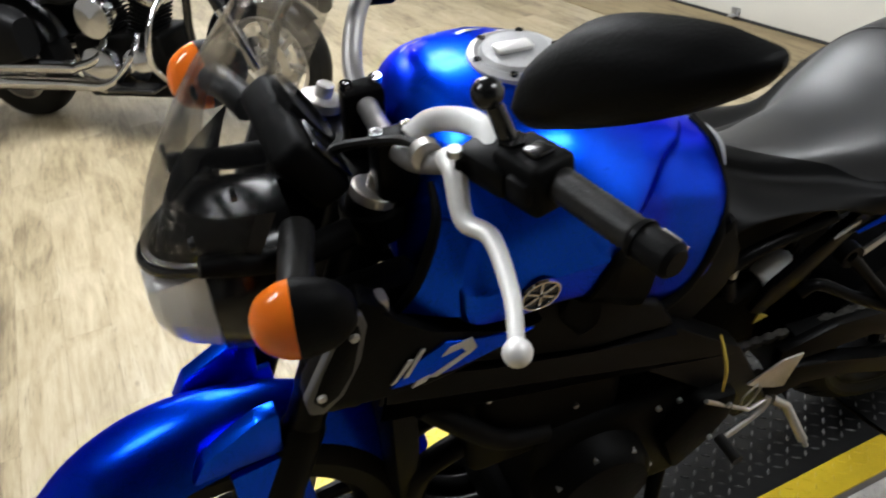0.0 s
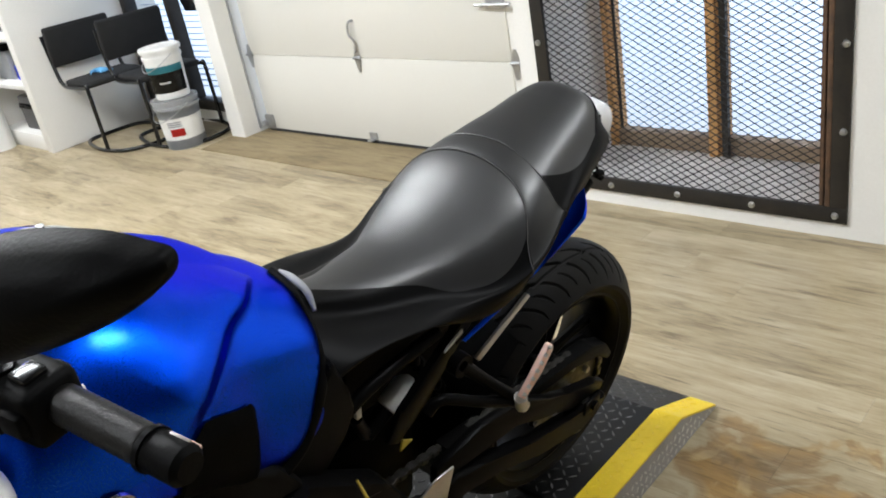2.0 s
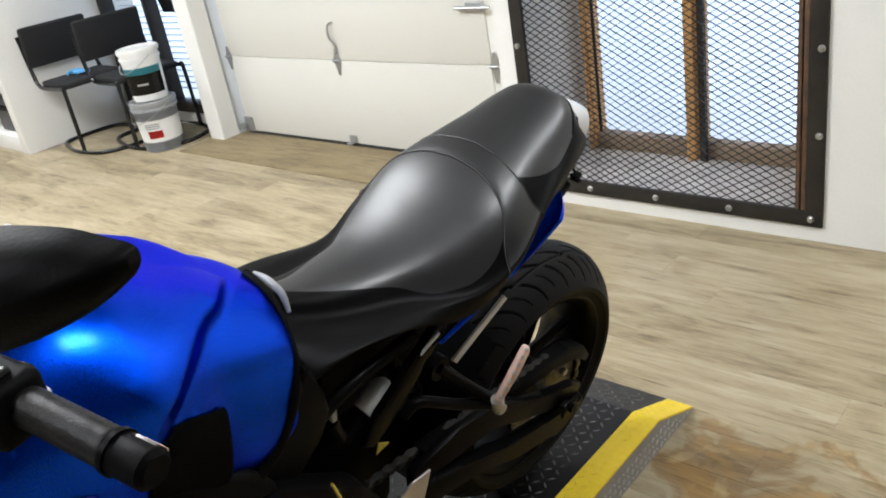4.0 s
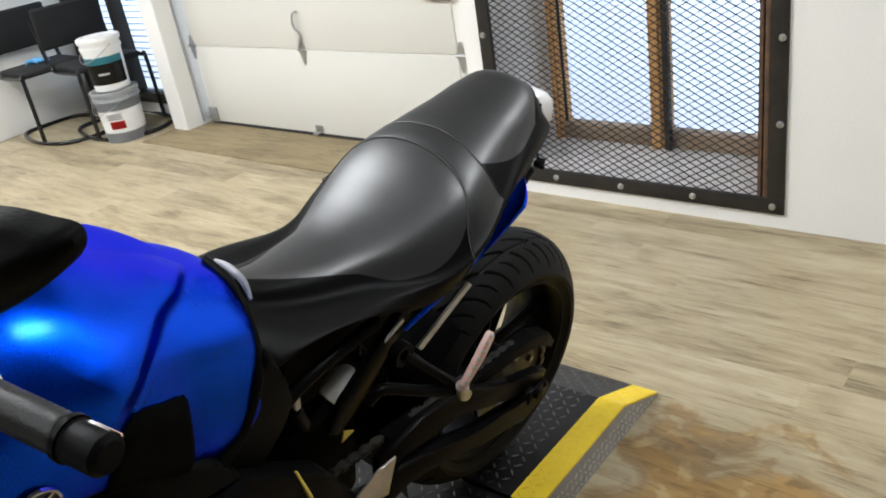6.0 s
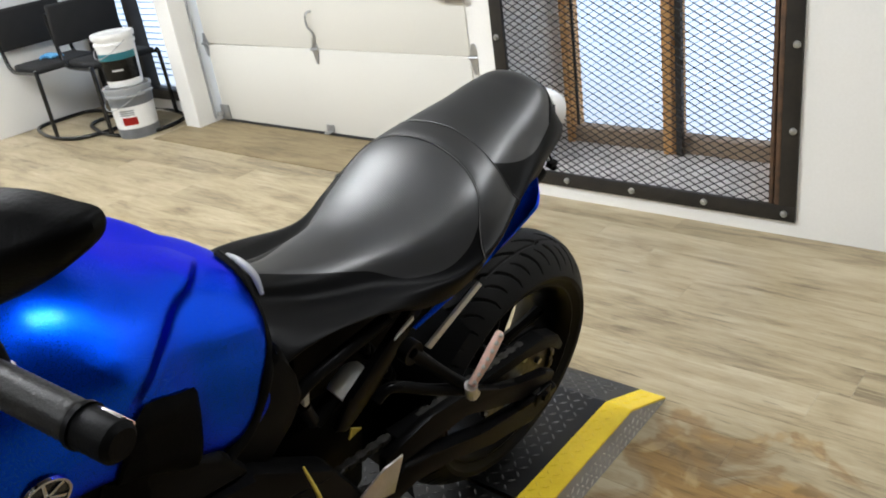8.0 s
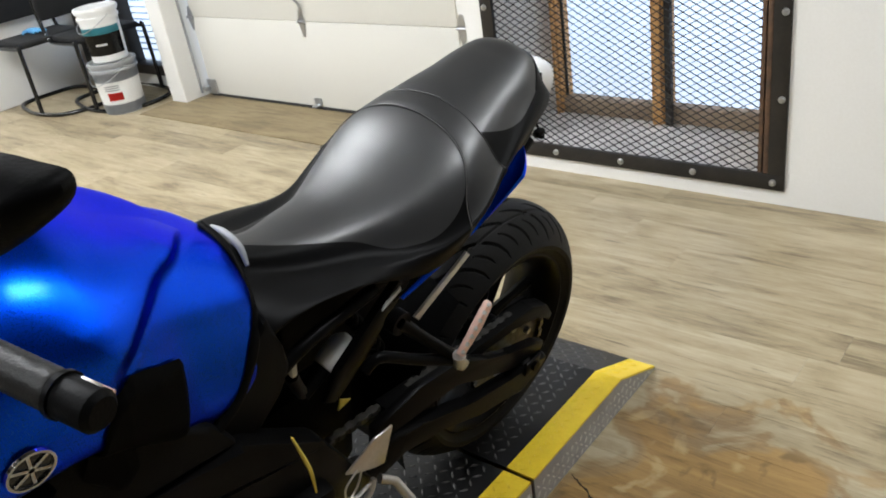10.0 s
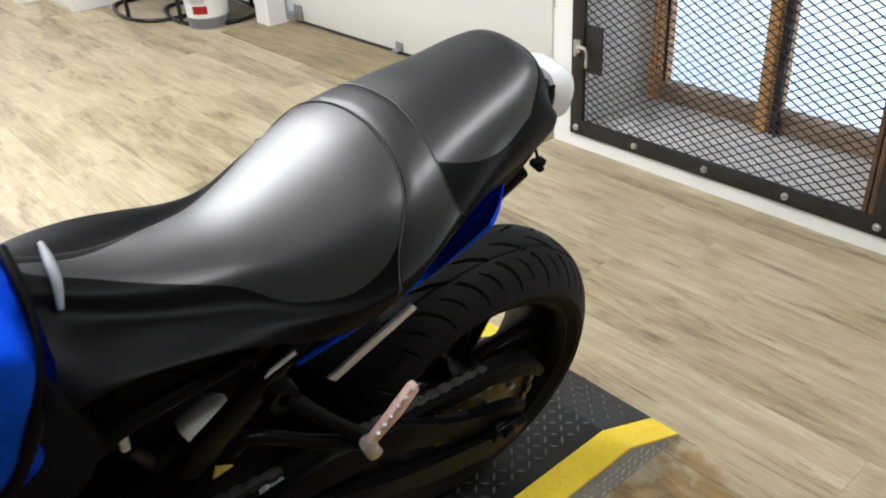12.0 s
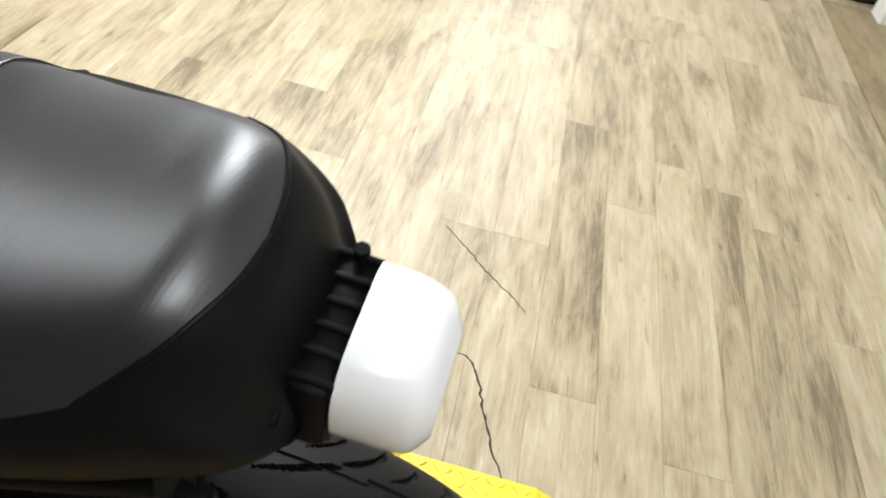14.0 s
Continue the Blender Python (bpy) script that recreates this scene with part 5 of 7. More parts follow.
def tank_label(x0, x1, y0, y1):
    """A thin printed sheet on the right shoulder of the tank."""
    sheet = bmesh.new()
    rows = []
    for i in range(7):
        x = x0 + (x1 - x0) * i / 6
        k = [j for j in range(len(TK) - 1) if TK[j][0] >= x >= TK[j + 1][0]][0]
        f = (TK[k][0] - x) / (TK[k][0] - TK[k + 1][0])
        prof = smooth_path([((1 - f) * a[0] + f * b[0], (1 - f) * a[1] + f * b[1]) for a, b in zip(TK[k][1], TK[k + 1][1])], 120)[:60]
        ys = [y0 + (y1 - y0) * j / 6 for j in range(7)]
        rows.append([sheet.verts.new(knee_recess(Vector((x, y, float(np.interp(y, [p[0] for p in prof], [p[1] for p in prof]))))) + Vector((0, 0.0013, 0.0017))) for y in ys])
    for p, q in zip(rows, rows[1:]):
        for j in range(6):
            sheet.faces.new((p[j], p[j + 1], q[j + 1], q[j]))
    return sheet


sticker = part("warning_label", tank_label(-0.948, -0.892, 0.132, 0.166), M_decal, tank, "grey and orange printed label")
part("orange_strip", tank_label(-0.966, -0.9485, 0.132, 0.166), M_sticker, sticker, "orange header strip")

for s in (-1, 1):
    wing = bmesh.new()
    face = [wing.verts.new((x, s * y, z)) for x, y, z in ((-1.224, 0.160, 0.952), (-1.196, 0.166, 0.990), (-1.174, 0.160, 1.034), (-1.160, 0.146, 1.062), (-1.135, 0.162, 1.046), (-1.120, 0.192, 0.990), (-1.120, 0.192, 0.930), (-1.170, 0.178, 0.936))]
    hub = wing.verts.new((-1.160, s * 0.178, 0.985))
    for i in range(8):
        wing.faces.new((face[i], face[(i + 1) % 8], hub))
    bmesh.ops.recalc_face_normals(wing, faces=wing.faces[:])
    bmesh.ops.subdivide_edges(wing, edges=wing.edges[:], cuts=2, use_grid_fill=True)
    bmesh.ops.solidify(wing, geom=wing.faces[:], thickness=0.010)
    part("tank_wing", wing, M_blue, tank, "pointed blue nose of the tank flank")
    part("tank_edge_trim", tube([(-1.230, s * 0.158, 0.948), (-1.203, s * 0.163, 0.990), (-1.181, s * 0.157, 1.034), (-1.166, s * 0.142, 1.064), (-1.158, s * 0.108, 1.084)], [0.006, 0.007, 0.007, 0.006, 0.004], 8, 24), M_plastic, tank, "black rubber edge of the tank")
    part("tank_side_cover", slab([(-1.225, 0.935), (-1.10, 0.905), (-1.00, 0.902), (-0.93, 0.86), (-0.84, 0.80), (-0.80, 0.73), (-0.95, 0.76), (-1.10, 0.81), (-1.20, 0.84)], s * 0.10, s * 0.168, 0.012), M_plastic, bike, "matt black cover under the tank")
# shroud beside the radiator
for s in (-1, 1):
    shr = part("side_shroud", slab([(-1.273, 1.024), (-1.246, 1.000), (-1.236, 0.964), (-1.199, 0.930), (-1.133, 0.900), (-1.040, 0.882), (-1.095, 0.868), (-1.148, 0.852), (-1.202, 0.838), (-1.252, 0.846), (-1.330, 0.850), (-1.354, 0.880), (-1.350, 0.900)], s * 0.155, s * 0.192, 0.008), M_plastic, bike, "black radiator shroud with pale lettering shapes")
    part("shroud_plate", slab([(-1.293, 1.026), (-1.276, 1.012), (-1.272, 0.992), (-1.284, 0.939), (-1.309, 0.889), (-1.336, 0.866), (-1.352, 0.873), (-1.355, 0.899), (-1.304, 0.997)], s * 0.188, s * 0.200, 0.003), M_dark_grey, shr, "dark grey cover plate")
    part("shroud_inset", slab([(-1.294, 1.006), (-1.282, 0.998), (-1.281, 0.985), (-1.296, 0.926), (-1.316, 0.894), (-1.336, 0.881), (-1.345, 0.896), (-1.329, 0.937)], s * 0.198, s * 0.202, 0.001), M_plastic, shr, "black inset")
    for x, z in ((-1.289, 0.985), (-1.336, 0.902)):
        part("screw", lathe([(0, 0.006), (s * 0.004, 0.005), (s * 0.005, 0.0)], "y", 12, (x, s * 0.202, z)), M_bolt, shr)
    part("radiator_cap", box((-1.272, s * 0.172 - 0.012, 0.968), (-1.240, s * 0.172 + 0.012, 1.006), 0.006), M_bar, shr, "dull grey filler block")
    part("blue_flash", slab([(-1.252, 0.862), (-1.216, 0.896), (-1.180, 0.914), (-1.136, 0.899), (-1.060, 0.884), (-1.100, 0.872), (-1.173, 0.856)], s * 0.191, s * 0.195, 0.001), M_blue, shr, "blue flash")
    # the lettering becomes plain slanted shapes
    for shape in (((-1.204, 0.862), (-1.194, 0.858), (-1.150, 0.880), (-1.140, 0.888), (-1.146, 0.908), (-1.176, 0.904), (-1.186, 0.892), (-1.160, 0.896), (-1.154, 0.886)),
                  ((-1.252, 0.872), (-1.246, 0.872), (-1.222, 0.904), (-1.228, 0.906)), ((-1.236, 0.876), (-1.230, 0.876), (-1.206, 0.916), (-1.212, 0.918)), ((-1.226, 0.852), (-1.208, 0.856), (-1.202, 0.866), (-1.220, 0.862))):
        part("decal_shape", slab([(x, z) for x, z in shape], s * 0.194, s * 0.1965), M_decal, shr)
    part("radiator_side_cover", slab([(-1.30, 0.98), (-1.19, 0.985), (-1.16, 0.93), (-1.20, 0.80), (-1.30, 0.78)], s * 0.10, s * 0.150, 0.01), M_plastic, bike, "black cover beside the radiator")

# seat
# rows of x, height of the crown, half width of the top, half width low down, fall of the shoulder
SEAT_ROWS = [(-0.742, 0.980, 0.042, 0.128, 0.030), (-0.70, 0.938, 0.050, 0.134, 0.030), (-0.63, 0.906, 0.066, 0.138, 0.031), (-0.56, 0.893, 0.086, 0.141, 0.034), (-0.49, 0.892, 0.105, 0.144, 0.042), (-0.43, 0.906, 0.138, 0.150, 0.060), (-0.37, 0.932, 0.170, 0.160, 0.078), (-0.30, 0.966, 0.182, 0.160, 0.079), (-0.22, 0.990, 0.156, 0.144, 0.062), (-0.14, 1.009, 0.124, 0.128, 0.045), (-0.08, 1.026, 0.107, 0.112, 0.039), (-0.040, 1.036, 0.091, 0.099, 0.042), (-0.010, 1.016, 0.079, 0.087, 0.046), (0.005, 0.984, 0.066, 0.074, 0.040), (0.014, 0.958, 0.055, 0.062, 0.030), (0.019, 0.940, 0.046, 0.052, 0.020)]
SEAT_LOW = [(-0.75, 0.79), (-0.73, 0.82), (-0.70, 0.845), (-0.66, 0.856), (-0.62, 0.855), (-0.56, 0.842), (-0.50, 0.822), (-0.45, 0.796), (-0.40, 0.786), (-0.337, 0.800), (-0.294, 0.818), (-0.208, 0.872), (-0.16, 0.902), (-0.08, 0.912), (0.0, 0.918), (0.03, 0.920)]
ST = []
for sx, sz, sw, sb, fall in SEAT_ROWS:
    lo = float(np.interp(sx, [a for a, b in SEAT_LOW], [b for a, b in SEAT_LOW]))
    h = sz - lo
    ST.append((sx, [(0.0, sz), (0.60 * sw, sz - 0.26 * fall), (0.91 * sw, sz - fall), (0.5 * (sw + sb) + 0.006, sz - 0.45 * h - 0.012 - 0.3 * max(0.0, fall - 0.036)), (sb + 0.003, lo + 0.18 * h), (0.95 * sb, lo)]))


SEAT_FLAT = np.array(smooth_path([[a] + [v for p in b for v in p] for a, b in ST], 400))


def seat_section(x):
    row = [float(np.interp(x, SEAT_FLAT[:, 0], SEAT_FLAT[:, c])) for c in range(1, SEAT_FLAT.shape[1])]
    return smooth_path([(row[2 * i], row[2 * i + 1]) for i in range(len(row) // 2)], 81, True)


def on_seat(x, k, lift=0.0):
    """A point of the seat's skin: k runs from -1 (left low edge) over 0 (crown) to 1."""
    sec = seat_section(x)
    u = min(abs(k), 1.0) * 80
    i = min(int(u), 79)
    p, q = Vector(sec[i]), Vector(sec[i + 1])
    c = p.lerp(q, u - i)
    d = (q - p).normalized()
    nrm = Vector((-d.y, d.x)) * (1 if d.x * 1 > 0 or d.y < 0 else -1)
    c = c + lift * Vector((abs(nrm.x), abs(nrm.y)))
    return Vector((x, c.x if k > 0 else -c.x, c.y))


seat = part("seat", skin(ST, 100, 40, True), M_leather, bike, "black vinyl dual seat with stitched strap")


def along(rows):
    """A smooth curve through (place, value) rows."""
    return lambda v: float(np.interp(v, [p[0] for p in FINE[rows]], [p[1] for p in FINE[rows]]))


FINE = {
    "front_seam": smooth_path([(0.0, -0.270), (0.10, -0.274), (0.20, -0.287), (0.27, -0.303), (0.33, -0.320), (0.45, -0.330), (0.70, -0.335), (1.0, -0.338)], 60),
    "rear_seam": smooth_path([(0.0, -0.222), (0.10, -0.226), (0.20, -0.232), (0.30, -0.232), (0.45, -0.226), (0.70, -0.218), (1.0, -0.212)], 60),
    "pillion_end": smooth_path([(0.0, -0.014), (0.12, -0.019), (0.27, -0.035), (0.35, -0.050), (0.45, -0.076), (0.60, -0.11)], 60),
    "rider_side": smooth_path([(0.0, 0.03), (0.05, 0.07), (0.14, 0.09), (0.28, 0.165), (0.42, 0.235), (0.55, 0.30), (0.67, 0.385), (0.78, 0.395), (0.88, 0.375), (0.96, 0.345), (1.0, 0.31)], 80),
    "pillion_side": smooth_path([(0.0, 0.22), (0.2, 0.31), (0.42, 0.40), (0.62, 0.455), (0.80, 0.455), (1.0, 0.43)], 60),
}
front_curve, rear_curve, end_curve, rider_side, pillion_side = (along(n) for n in ("front_seam", "rear_seam", "pillion_end", "rider_side", "pillion_side"))
FRONT_SEAM = lambda k: front_curve(abs(k))
REAR_SEAM = lambda k: rear_curve(abs(k))
PILLION_END = lambda k: end_curve(abs(k))


def seat_sheet(x_from, x_to, k_max, nx, nk, lift):
    """A thin cover that lies on the seat between two curves."""
    bm = bmesh.new()
    rows = []
    for i in range(nx + 1):
        row = []
        for j in range(nk + 1):
            k = (k_max(i / nx) if callable(k_max) else k_max) * (2 * j / nk - 1)
            a, b = x_from(k), x_to(k)
            x = a + (b - a) * i / nx
            edge = min(1.0, 6 * min(i / nx, 1 - i / nx, j / nk, 1 - j / nk))
            row.append(bm.verts.new(on_seat(x, k, lift * (0.1 + 0.9 * edge))))
        rows.append(row)
    for a, b in zip(rows, rows[1:]):
        for j in range(nk):
            bm.faces.new((a[j], a[j + 1], b[j + 1], b[j]))
    return bm


def seat_line(xs, ks, radius, lift=0.0005):
    return tube([on_seat(x, k, lift) for x, k in zip(xs, ks)], radius, 6)


KS = [i / 30 for i in range(-30, 31)]
part("rider_cover", seat_sheet(lambda k: -0.708, lambda k: FRONT_SEAM(k) - 0.001, rider_side, 90, 60, 0.0010), M_patch, seat, "dark grey ribbed rider cover")
part("strap", seat_sheet(lambda k: FRONT_SEAM(k) + 0.004, lambda k: REAR_SEAM(k) - 0.001, 0.47, 8, 90, 0.0014), M_strap, seat, "smooth black strap across the seat")
part("pillion_cover", seat_sheet(lambda k: REAR_SEAM(k) + 0.002, PILLION_END, pillion_side, 44, 48, 0.0012), M_pillion, seat, "dark grey ribbed pillion cover")
part("seat_seam", seat_line([FRONT_SEAM(0.97 * k) for k in KS], [0.97 * k for k in KS], 0.0010, 0.0024), M_stitch, seat, "pale stitched seam")
part("seat_seam", seat_line([REAR_SEAM(0.97 * k) for k in KS], [0.97 * k for k in KS], 0.0008, 0.0010), M_strap, seat, "raised welt seam")
part("seat_seam", seat_line([PILLION_END(0.43 * k) for k in KS], [0.43 * k for k in KS], 0.0016, 0.0006), M_leather, seat, "rounded rear seam")

# tail
# its inner and outer edge: the panel flares out below the seat and ends in a pointed fin
TAIL_TOP = [(-0.458, 0.140, 0.768), (-0.372, 0.138, 0.790), (-0.30, 0.134, 0.820), (-0.24, 0.130, 0.852), (-0.19, 0.128, 0.888), (-0.135, 0.129, 0.913)]
TAIL_LOW = [(-0.450, 0.138, 0.757), (-0.371, 0.142, 0.776), (-0.305, 0.145, 0.801), (-0.268, 0.148, 0.818), (-0.225, 0.158, 0.856), (-0.188, 0.168, 0.894)]
for s in (-1, 1):
    bm = bmesh.new()
    rows = []
    for a, b in zip(smooth_path(TAIL_TOP, 30), smooth_path(TAIL_LOW, 30)):
        ring = []
        for j in range(9):
            f = j / 8
            x, y, z = (a[k] + (b[k] - a[k]) * f for k in range(3))
            ring.append(bm.verts.new((x, s * (y + 0.004 * math.sin(math.pi * f)), z)))
        rows.append(ring)
    for a, b in zip(rows, rows[1:]):
        for j in range(8):
            bm.faces.new((a[j], a[j + 1], b[j + 1], b[j]))
    bmesh.ops.recalc_face_normals(bm, faces=bm.faces[:])
    bmesh.ops.solidify(bm, geom=bm.faces[:], thickness=0.006)
    part("tail_panel", bm, M_blue, bike, "metallic blue pointed tail panel")
UT = [
    (-0.42, [(0.0, 0.80), (0.10, 0.80), (0.132, 0.790), (0.126, 0.765), (0.0, 0.74)]),
    (-0.30, [(0.0, 0.84), (0.10, 0.84), (0.134, 0.830), (0.122, 0.785), (0.0, 0.76)]),
    (-0.16, [(0.0, 0.92), (0.09, 0.92), (0.120, 0.905), (0.104, 0.850), (0.0, 0.82)]),
    (-0.08, [(0.0, 0.932), (0.085, 0.932), (0.100, 0.920), (0.088, 0.868), (0.0, 0.85)]),
    (-0.02, [(0.0, 0.940), (0.070, 0.940), (0.078, 0.928), (0.068, 0.885), (0.0, 0.875)]),
    (0.010, [(0.0, 0.945), (0.050, 0.945), (0.058, 0.932), (0.050, 0.900), (0.0, 0.892)]),
]
part("under_tail", skin(UT, 26, 14), M_plastic, bike, "black plastic under-tail")
br = part("tail_bracket", box((0.008, -0.046, 0.892), (0.034, 0.052, 0.962), 0.008), M_plastic, bike, "ribbed black tail light bracket")
for i in range(6):
    y = -0.038 + i * 0.0165
    part("rib", box((0.007, y - 0.0022, 0.896), (0.0345, y + 0.0022, 0.9645), 0.001), M_plastic, br)
part("bracket_screw", lathe([(0.955, 0.005), (0.969, 0.005), (0.969, 0.0)], "z", 10, (0.020, 0.046, 0)), M_plastic, br)
LN = [
    (0.034, [(0.0, 0.976), (0.031, 0.973), (0.045, 0.957), (0.047, 0.928), (0.038, 0.900), (0.0, 0.892)]),
    (0.058, [(0.0, 0.976), (0.031, 0.973), (0.044, 0.956), (0.046, 0.926), (0.037, 0.897), (0.0, 0.888)]),
    (0.078, [(0.0, 0.968), (0.029, 0.965), (0.041, 0.949), (0.043, 0.922), (0.034, 0.896), (0.0, 0.888)]),
    (0.089, [(0.0, 0.950), (0.020, 0.948), (0.030, 0.936), (0.031, 0.918), (0.023, 0.905), (0.0, 0.900)]),
]
part("tail_light", skin(LN, 18, 20, True, lambda v: v + Vector((0, 0.004, 0))), M_tail, bike, "frosted clear tail light lens")
tab = part("plate_stub", tube([(-0.024, -0.070, 0.908), (-0.026, -0.086, 0.886)], 0.0022, 8), M_plastic, bike, "thin black stub under the tail")
part("stub_end", mix_bm(box((-0.038, -0.096, 0.876), (-0.016, -0.082, 0.886), 0.002), box((-0.032, -0.100, 0.870), (-0.022, -0.078, 0.878), 0.002)), M_plastic, tab)

# frame, subframe, side covers
fr = part("main_frame", mix_bm(
    slab([(-1.22, 0.93), (-1.24, 0.84), (-1.10, 0.80), (-0.95, 0.745), (-0.80, 0.735), (-0.66, 0.62), (-0.55, 0.42), (-0.62, 0.40), (-0.72, 0.56), (-0.84, 0.67), (-0.98, 0.69), (-1.16, 0.75), (-1.27, 0.80)], -0.175, -0.125, 0.012),
    slab([(-1.22, 0.93), (-1.24, 0.84), (-1.10, 0.80), (-0.95, 0.745), (-0.80, 0.735), (-0.66, 0.62), (-0.55, 0.42), (-0.62, 0.40), (-0.72, 0.56), (-0.84, 0.67), (-0.98, 0.69), (-1.16, 0.75), (-1.27, 0.80)], 0.125, 0.175, 0.012)), M_frame, bike, "black diamond main frame")
for s in (-1, 1):
    part("subframe_rail", tube([(-0.47, s * 0.125, 0.768), (-0.40, s * 0.122, 0.775), (-0.30, s * 0.115, 0.79), (-0.05, s * 0.08, 0.87)], 0.014, 10, 24), M_frame, fr)
    part("subframe_strut", slab([(-0.456, 0.808), (-0.428, 0.785), (-0.547, 0.669), (-0.600, 0.628), (-0.625, 0.645), (-0.594, 0.698), (-0.500, 0.762)], s * 0.122, s * 0.136, 0.005), M_frame, fr, "flat black subframe strut")
    part("subframe_brace", tube([(-0.50, s * 0.122, 0.800), (-0.56, s * 0.125, 0.797), (-0.668, s * 0.128, 0.783), (-0.74, s * 0.125, 0.735)], 0.0115, 10, 14), M_frame, fr)
    part("side_cover", slab([(-0.722, 0.900), (-0.705, 0.84), (-0.690, 0.79), (-0.71, 0.745), (-0.755, 0.70), (-0.850, 0.69), (-0.850, 0.745), (-0.800, 0.780), (-0.772, 0.815), (-0.752, 0.86), (-0.738, 0.890)], s * 0.095, s * 0.147, 0.010), M_plastic, bike, "matt black side cover")
    if s < 0:
        part("tank_trim", tube([(-0.711, s * 0.0, 0.970), (-0.711, s * 0.048, 0.962), (-0.716, s * 0.082, 0.940), (-0.725, s * 0.110, 0.915), (-0.737, s * 0.132, 0.888), (-0.752, s * 0.145, 0.862), (-0.771, s * 0.149, 0.826), (-0.797, s * 0.152, 0.792), (-0.845, s * 0.155, 0.765)], [0.006, 0.006, 0.006, 0.007, 0.008, 0.009, 0.009, 0.009, 0.008], 10, 48), M_plastic, bike, "black rubber edge trim")
        # grey tube imitates the highlight along the seat's front lip
        part("nose_highlight", tube([(-0.667, 0.045, 0.922), (-0.670, 0.010, 0.930), (-0.674, -0.028, 0.928), (-0.682, -0.054, 0.912)], [0.003, 0.0055, 0.0055, 0.003], 10, 18), M_grey, bike, "pale grey tube for the highlight on the seat's nose")
    # white strips stand in for bright slivers of light under the seat
    part("glint_strip", slab([(-0.498, 0.763), (-0.492, 0.772), (-0.457, 0.789), (-0.455, 0.781)], s * 0.136, s * 0.139), M_white, bike, "short pale strip for a sliver of light")
    part("glint_strip", slab([(-0.393, 0.667), (-0.381, 0.654), (-0.247, 0.725), (-0.257, 0.737)], s * 0.110, s * 0.116, 0.001), M_white, bike, "thin pale strip for a bright line of light")
    pg = part("passenger_peg_bracket", mix_bm(tube([(-0.487, s * 0.165, 0.748), (-0.44, s * 0.185, 0.692), (-0.389, s * 0.206, 0.630)], [0.013, 0.010, 0.013], 10, 12), tube([(-0.560, s * 0.160, 0.690), (-0.532, s * 0.168, 0.705), (-0.46, s * 0.188, 0.662), (-0.389, s * 0.206, 0.626)], [0.011, 0.010, 0.010, 0.012], 10, 14)), M_frame, bike, "black cast passenger peg bracket")
    part("bracket_eye", lathe([(s * 0.158, 0.010), (s * 0.156, 0.021), (s * 0.176, 0.021), (s * 0.174, 0.010), (s * 0.158, 0.010)], "y", 20, (-0.492, 0, 0.754), cap=False), M_frame, pg)
    part("peg_plate", slab([(-0.409, 0.664), (-0.398, 0.654), (-0.357, 0.692), (-0.331, 0.724), (-0.334, 0.738), (-0.344, 0.741), (-0.370, 0.706)], s * 0.222, s * 0.234, 0.003), M_copper, pg, "worn copper-coloured folded passenger peg")
    part("peg_pivot", lathe([(s * 0.200, 0.0), (s * 0.200, 0.010), (s * 0.232, 0.010), (s * 0.234, 0.0)], "y", 14, (-0.391, 0, 0.629)), M_bolt, pg)
    part("peg_hinge", tube([(-0.391, s * 0.222, 0.622), (-0.402, s * 0.226, 0.658)], [0.010, 0.012], 10), M_alu, pg)
    for i in range(7):
        part("peg_tooth", lathe([(0.0, 0.004), (s * 0.005, 0.003), (s * 0.006, 0.0)], "y", 6, (-0.404 + i * 0.0100, s * 0.233, 0.671 + i * 0.0112)), M_alu, pg)

part("battery_box", mix_bm(box((-0.76, -0.030, 0.60), (-0.36, 0.095, 0.83), 0.02, None, 2), box((-0.66, -0.085, 0.74), (-0.36, 0.085, 0.825), 0.012)), M_plastic, bike, "black plastic battery and filter box")
bm = bmesh.new()
rows = []
for i in range(15):
    a = radians(-105 + i * 5)
    rows.append([bm.verts.new((AXLE_X + 0.352 * math.sin(a), u * 0.105 + 0.01, AXLE_Z + 0.352 * math.cos(a) - 0.02 * abs(u) ** 2)) for u in (-1, -0.6, 0, 0.6, 1)])
for a, b in zip(rows, rows[1:]):
    for j in range(4):
        bm.faces.new((a[j], a[j + 1], b[j + 1], b[j]))
bmesh.ops.solidify(bm, geom=bm.faces[:], thickness=0.004)
part("inner_mudguard", bm, M_plastic, bike, "black inner rear mudguard")

# swingarm, chain, guard
for s in (-1, 1):
    arm = part("swingarm", slab([(-0.60, 0.42), (-0.47, 0.455), (-0.40, 0.430), (-0.255, 0.368), (-0.11, 0.322), (0.022, 0.318), (0.028, 0.296), (0.0, 0.278), (-0.06, 0.252), (-0.21, 0.302), (-0.34, 0.362), (-0.45, 0.402), (-0.60, 0.36)], s * 0.128, s * 0.158, 0.009), M_frame, bike, "black braced swingarm")
    part("upper_brace", slab([(-0.52, 0.500), (-0.40, 0.520), (-0.272, 0.502), (-0.19, 0.440), (-0.115, 0.396), (-0.012, 0.371), (0.026, 0.345), (0.018, 0.322), (-0.097, 0.338), (-0.213, 0.400), (-0.290, 0.450), (-0.52, 0.452)], s * 0.124, s * 0.146, 0.007), M_frame, arm, "black upper beam of the swingarm")
part("axle_block", mix_bm(box((-0.066, -0.164, 0.306), (-0.012, -0.156, 0.346), 0.004), lathe([(-0.172, 0.0), (-0.172, 0.012), (-0.160, 0.013)], "y", 6, (AXLE_X, 0, AXLE_Z))), M_frame, bike)
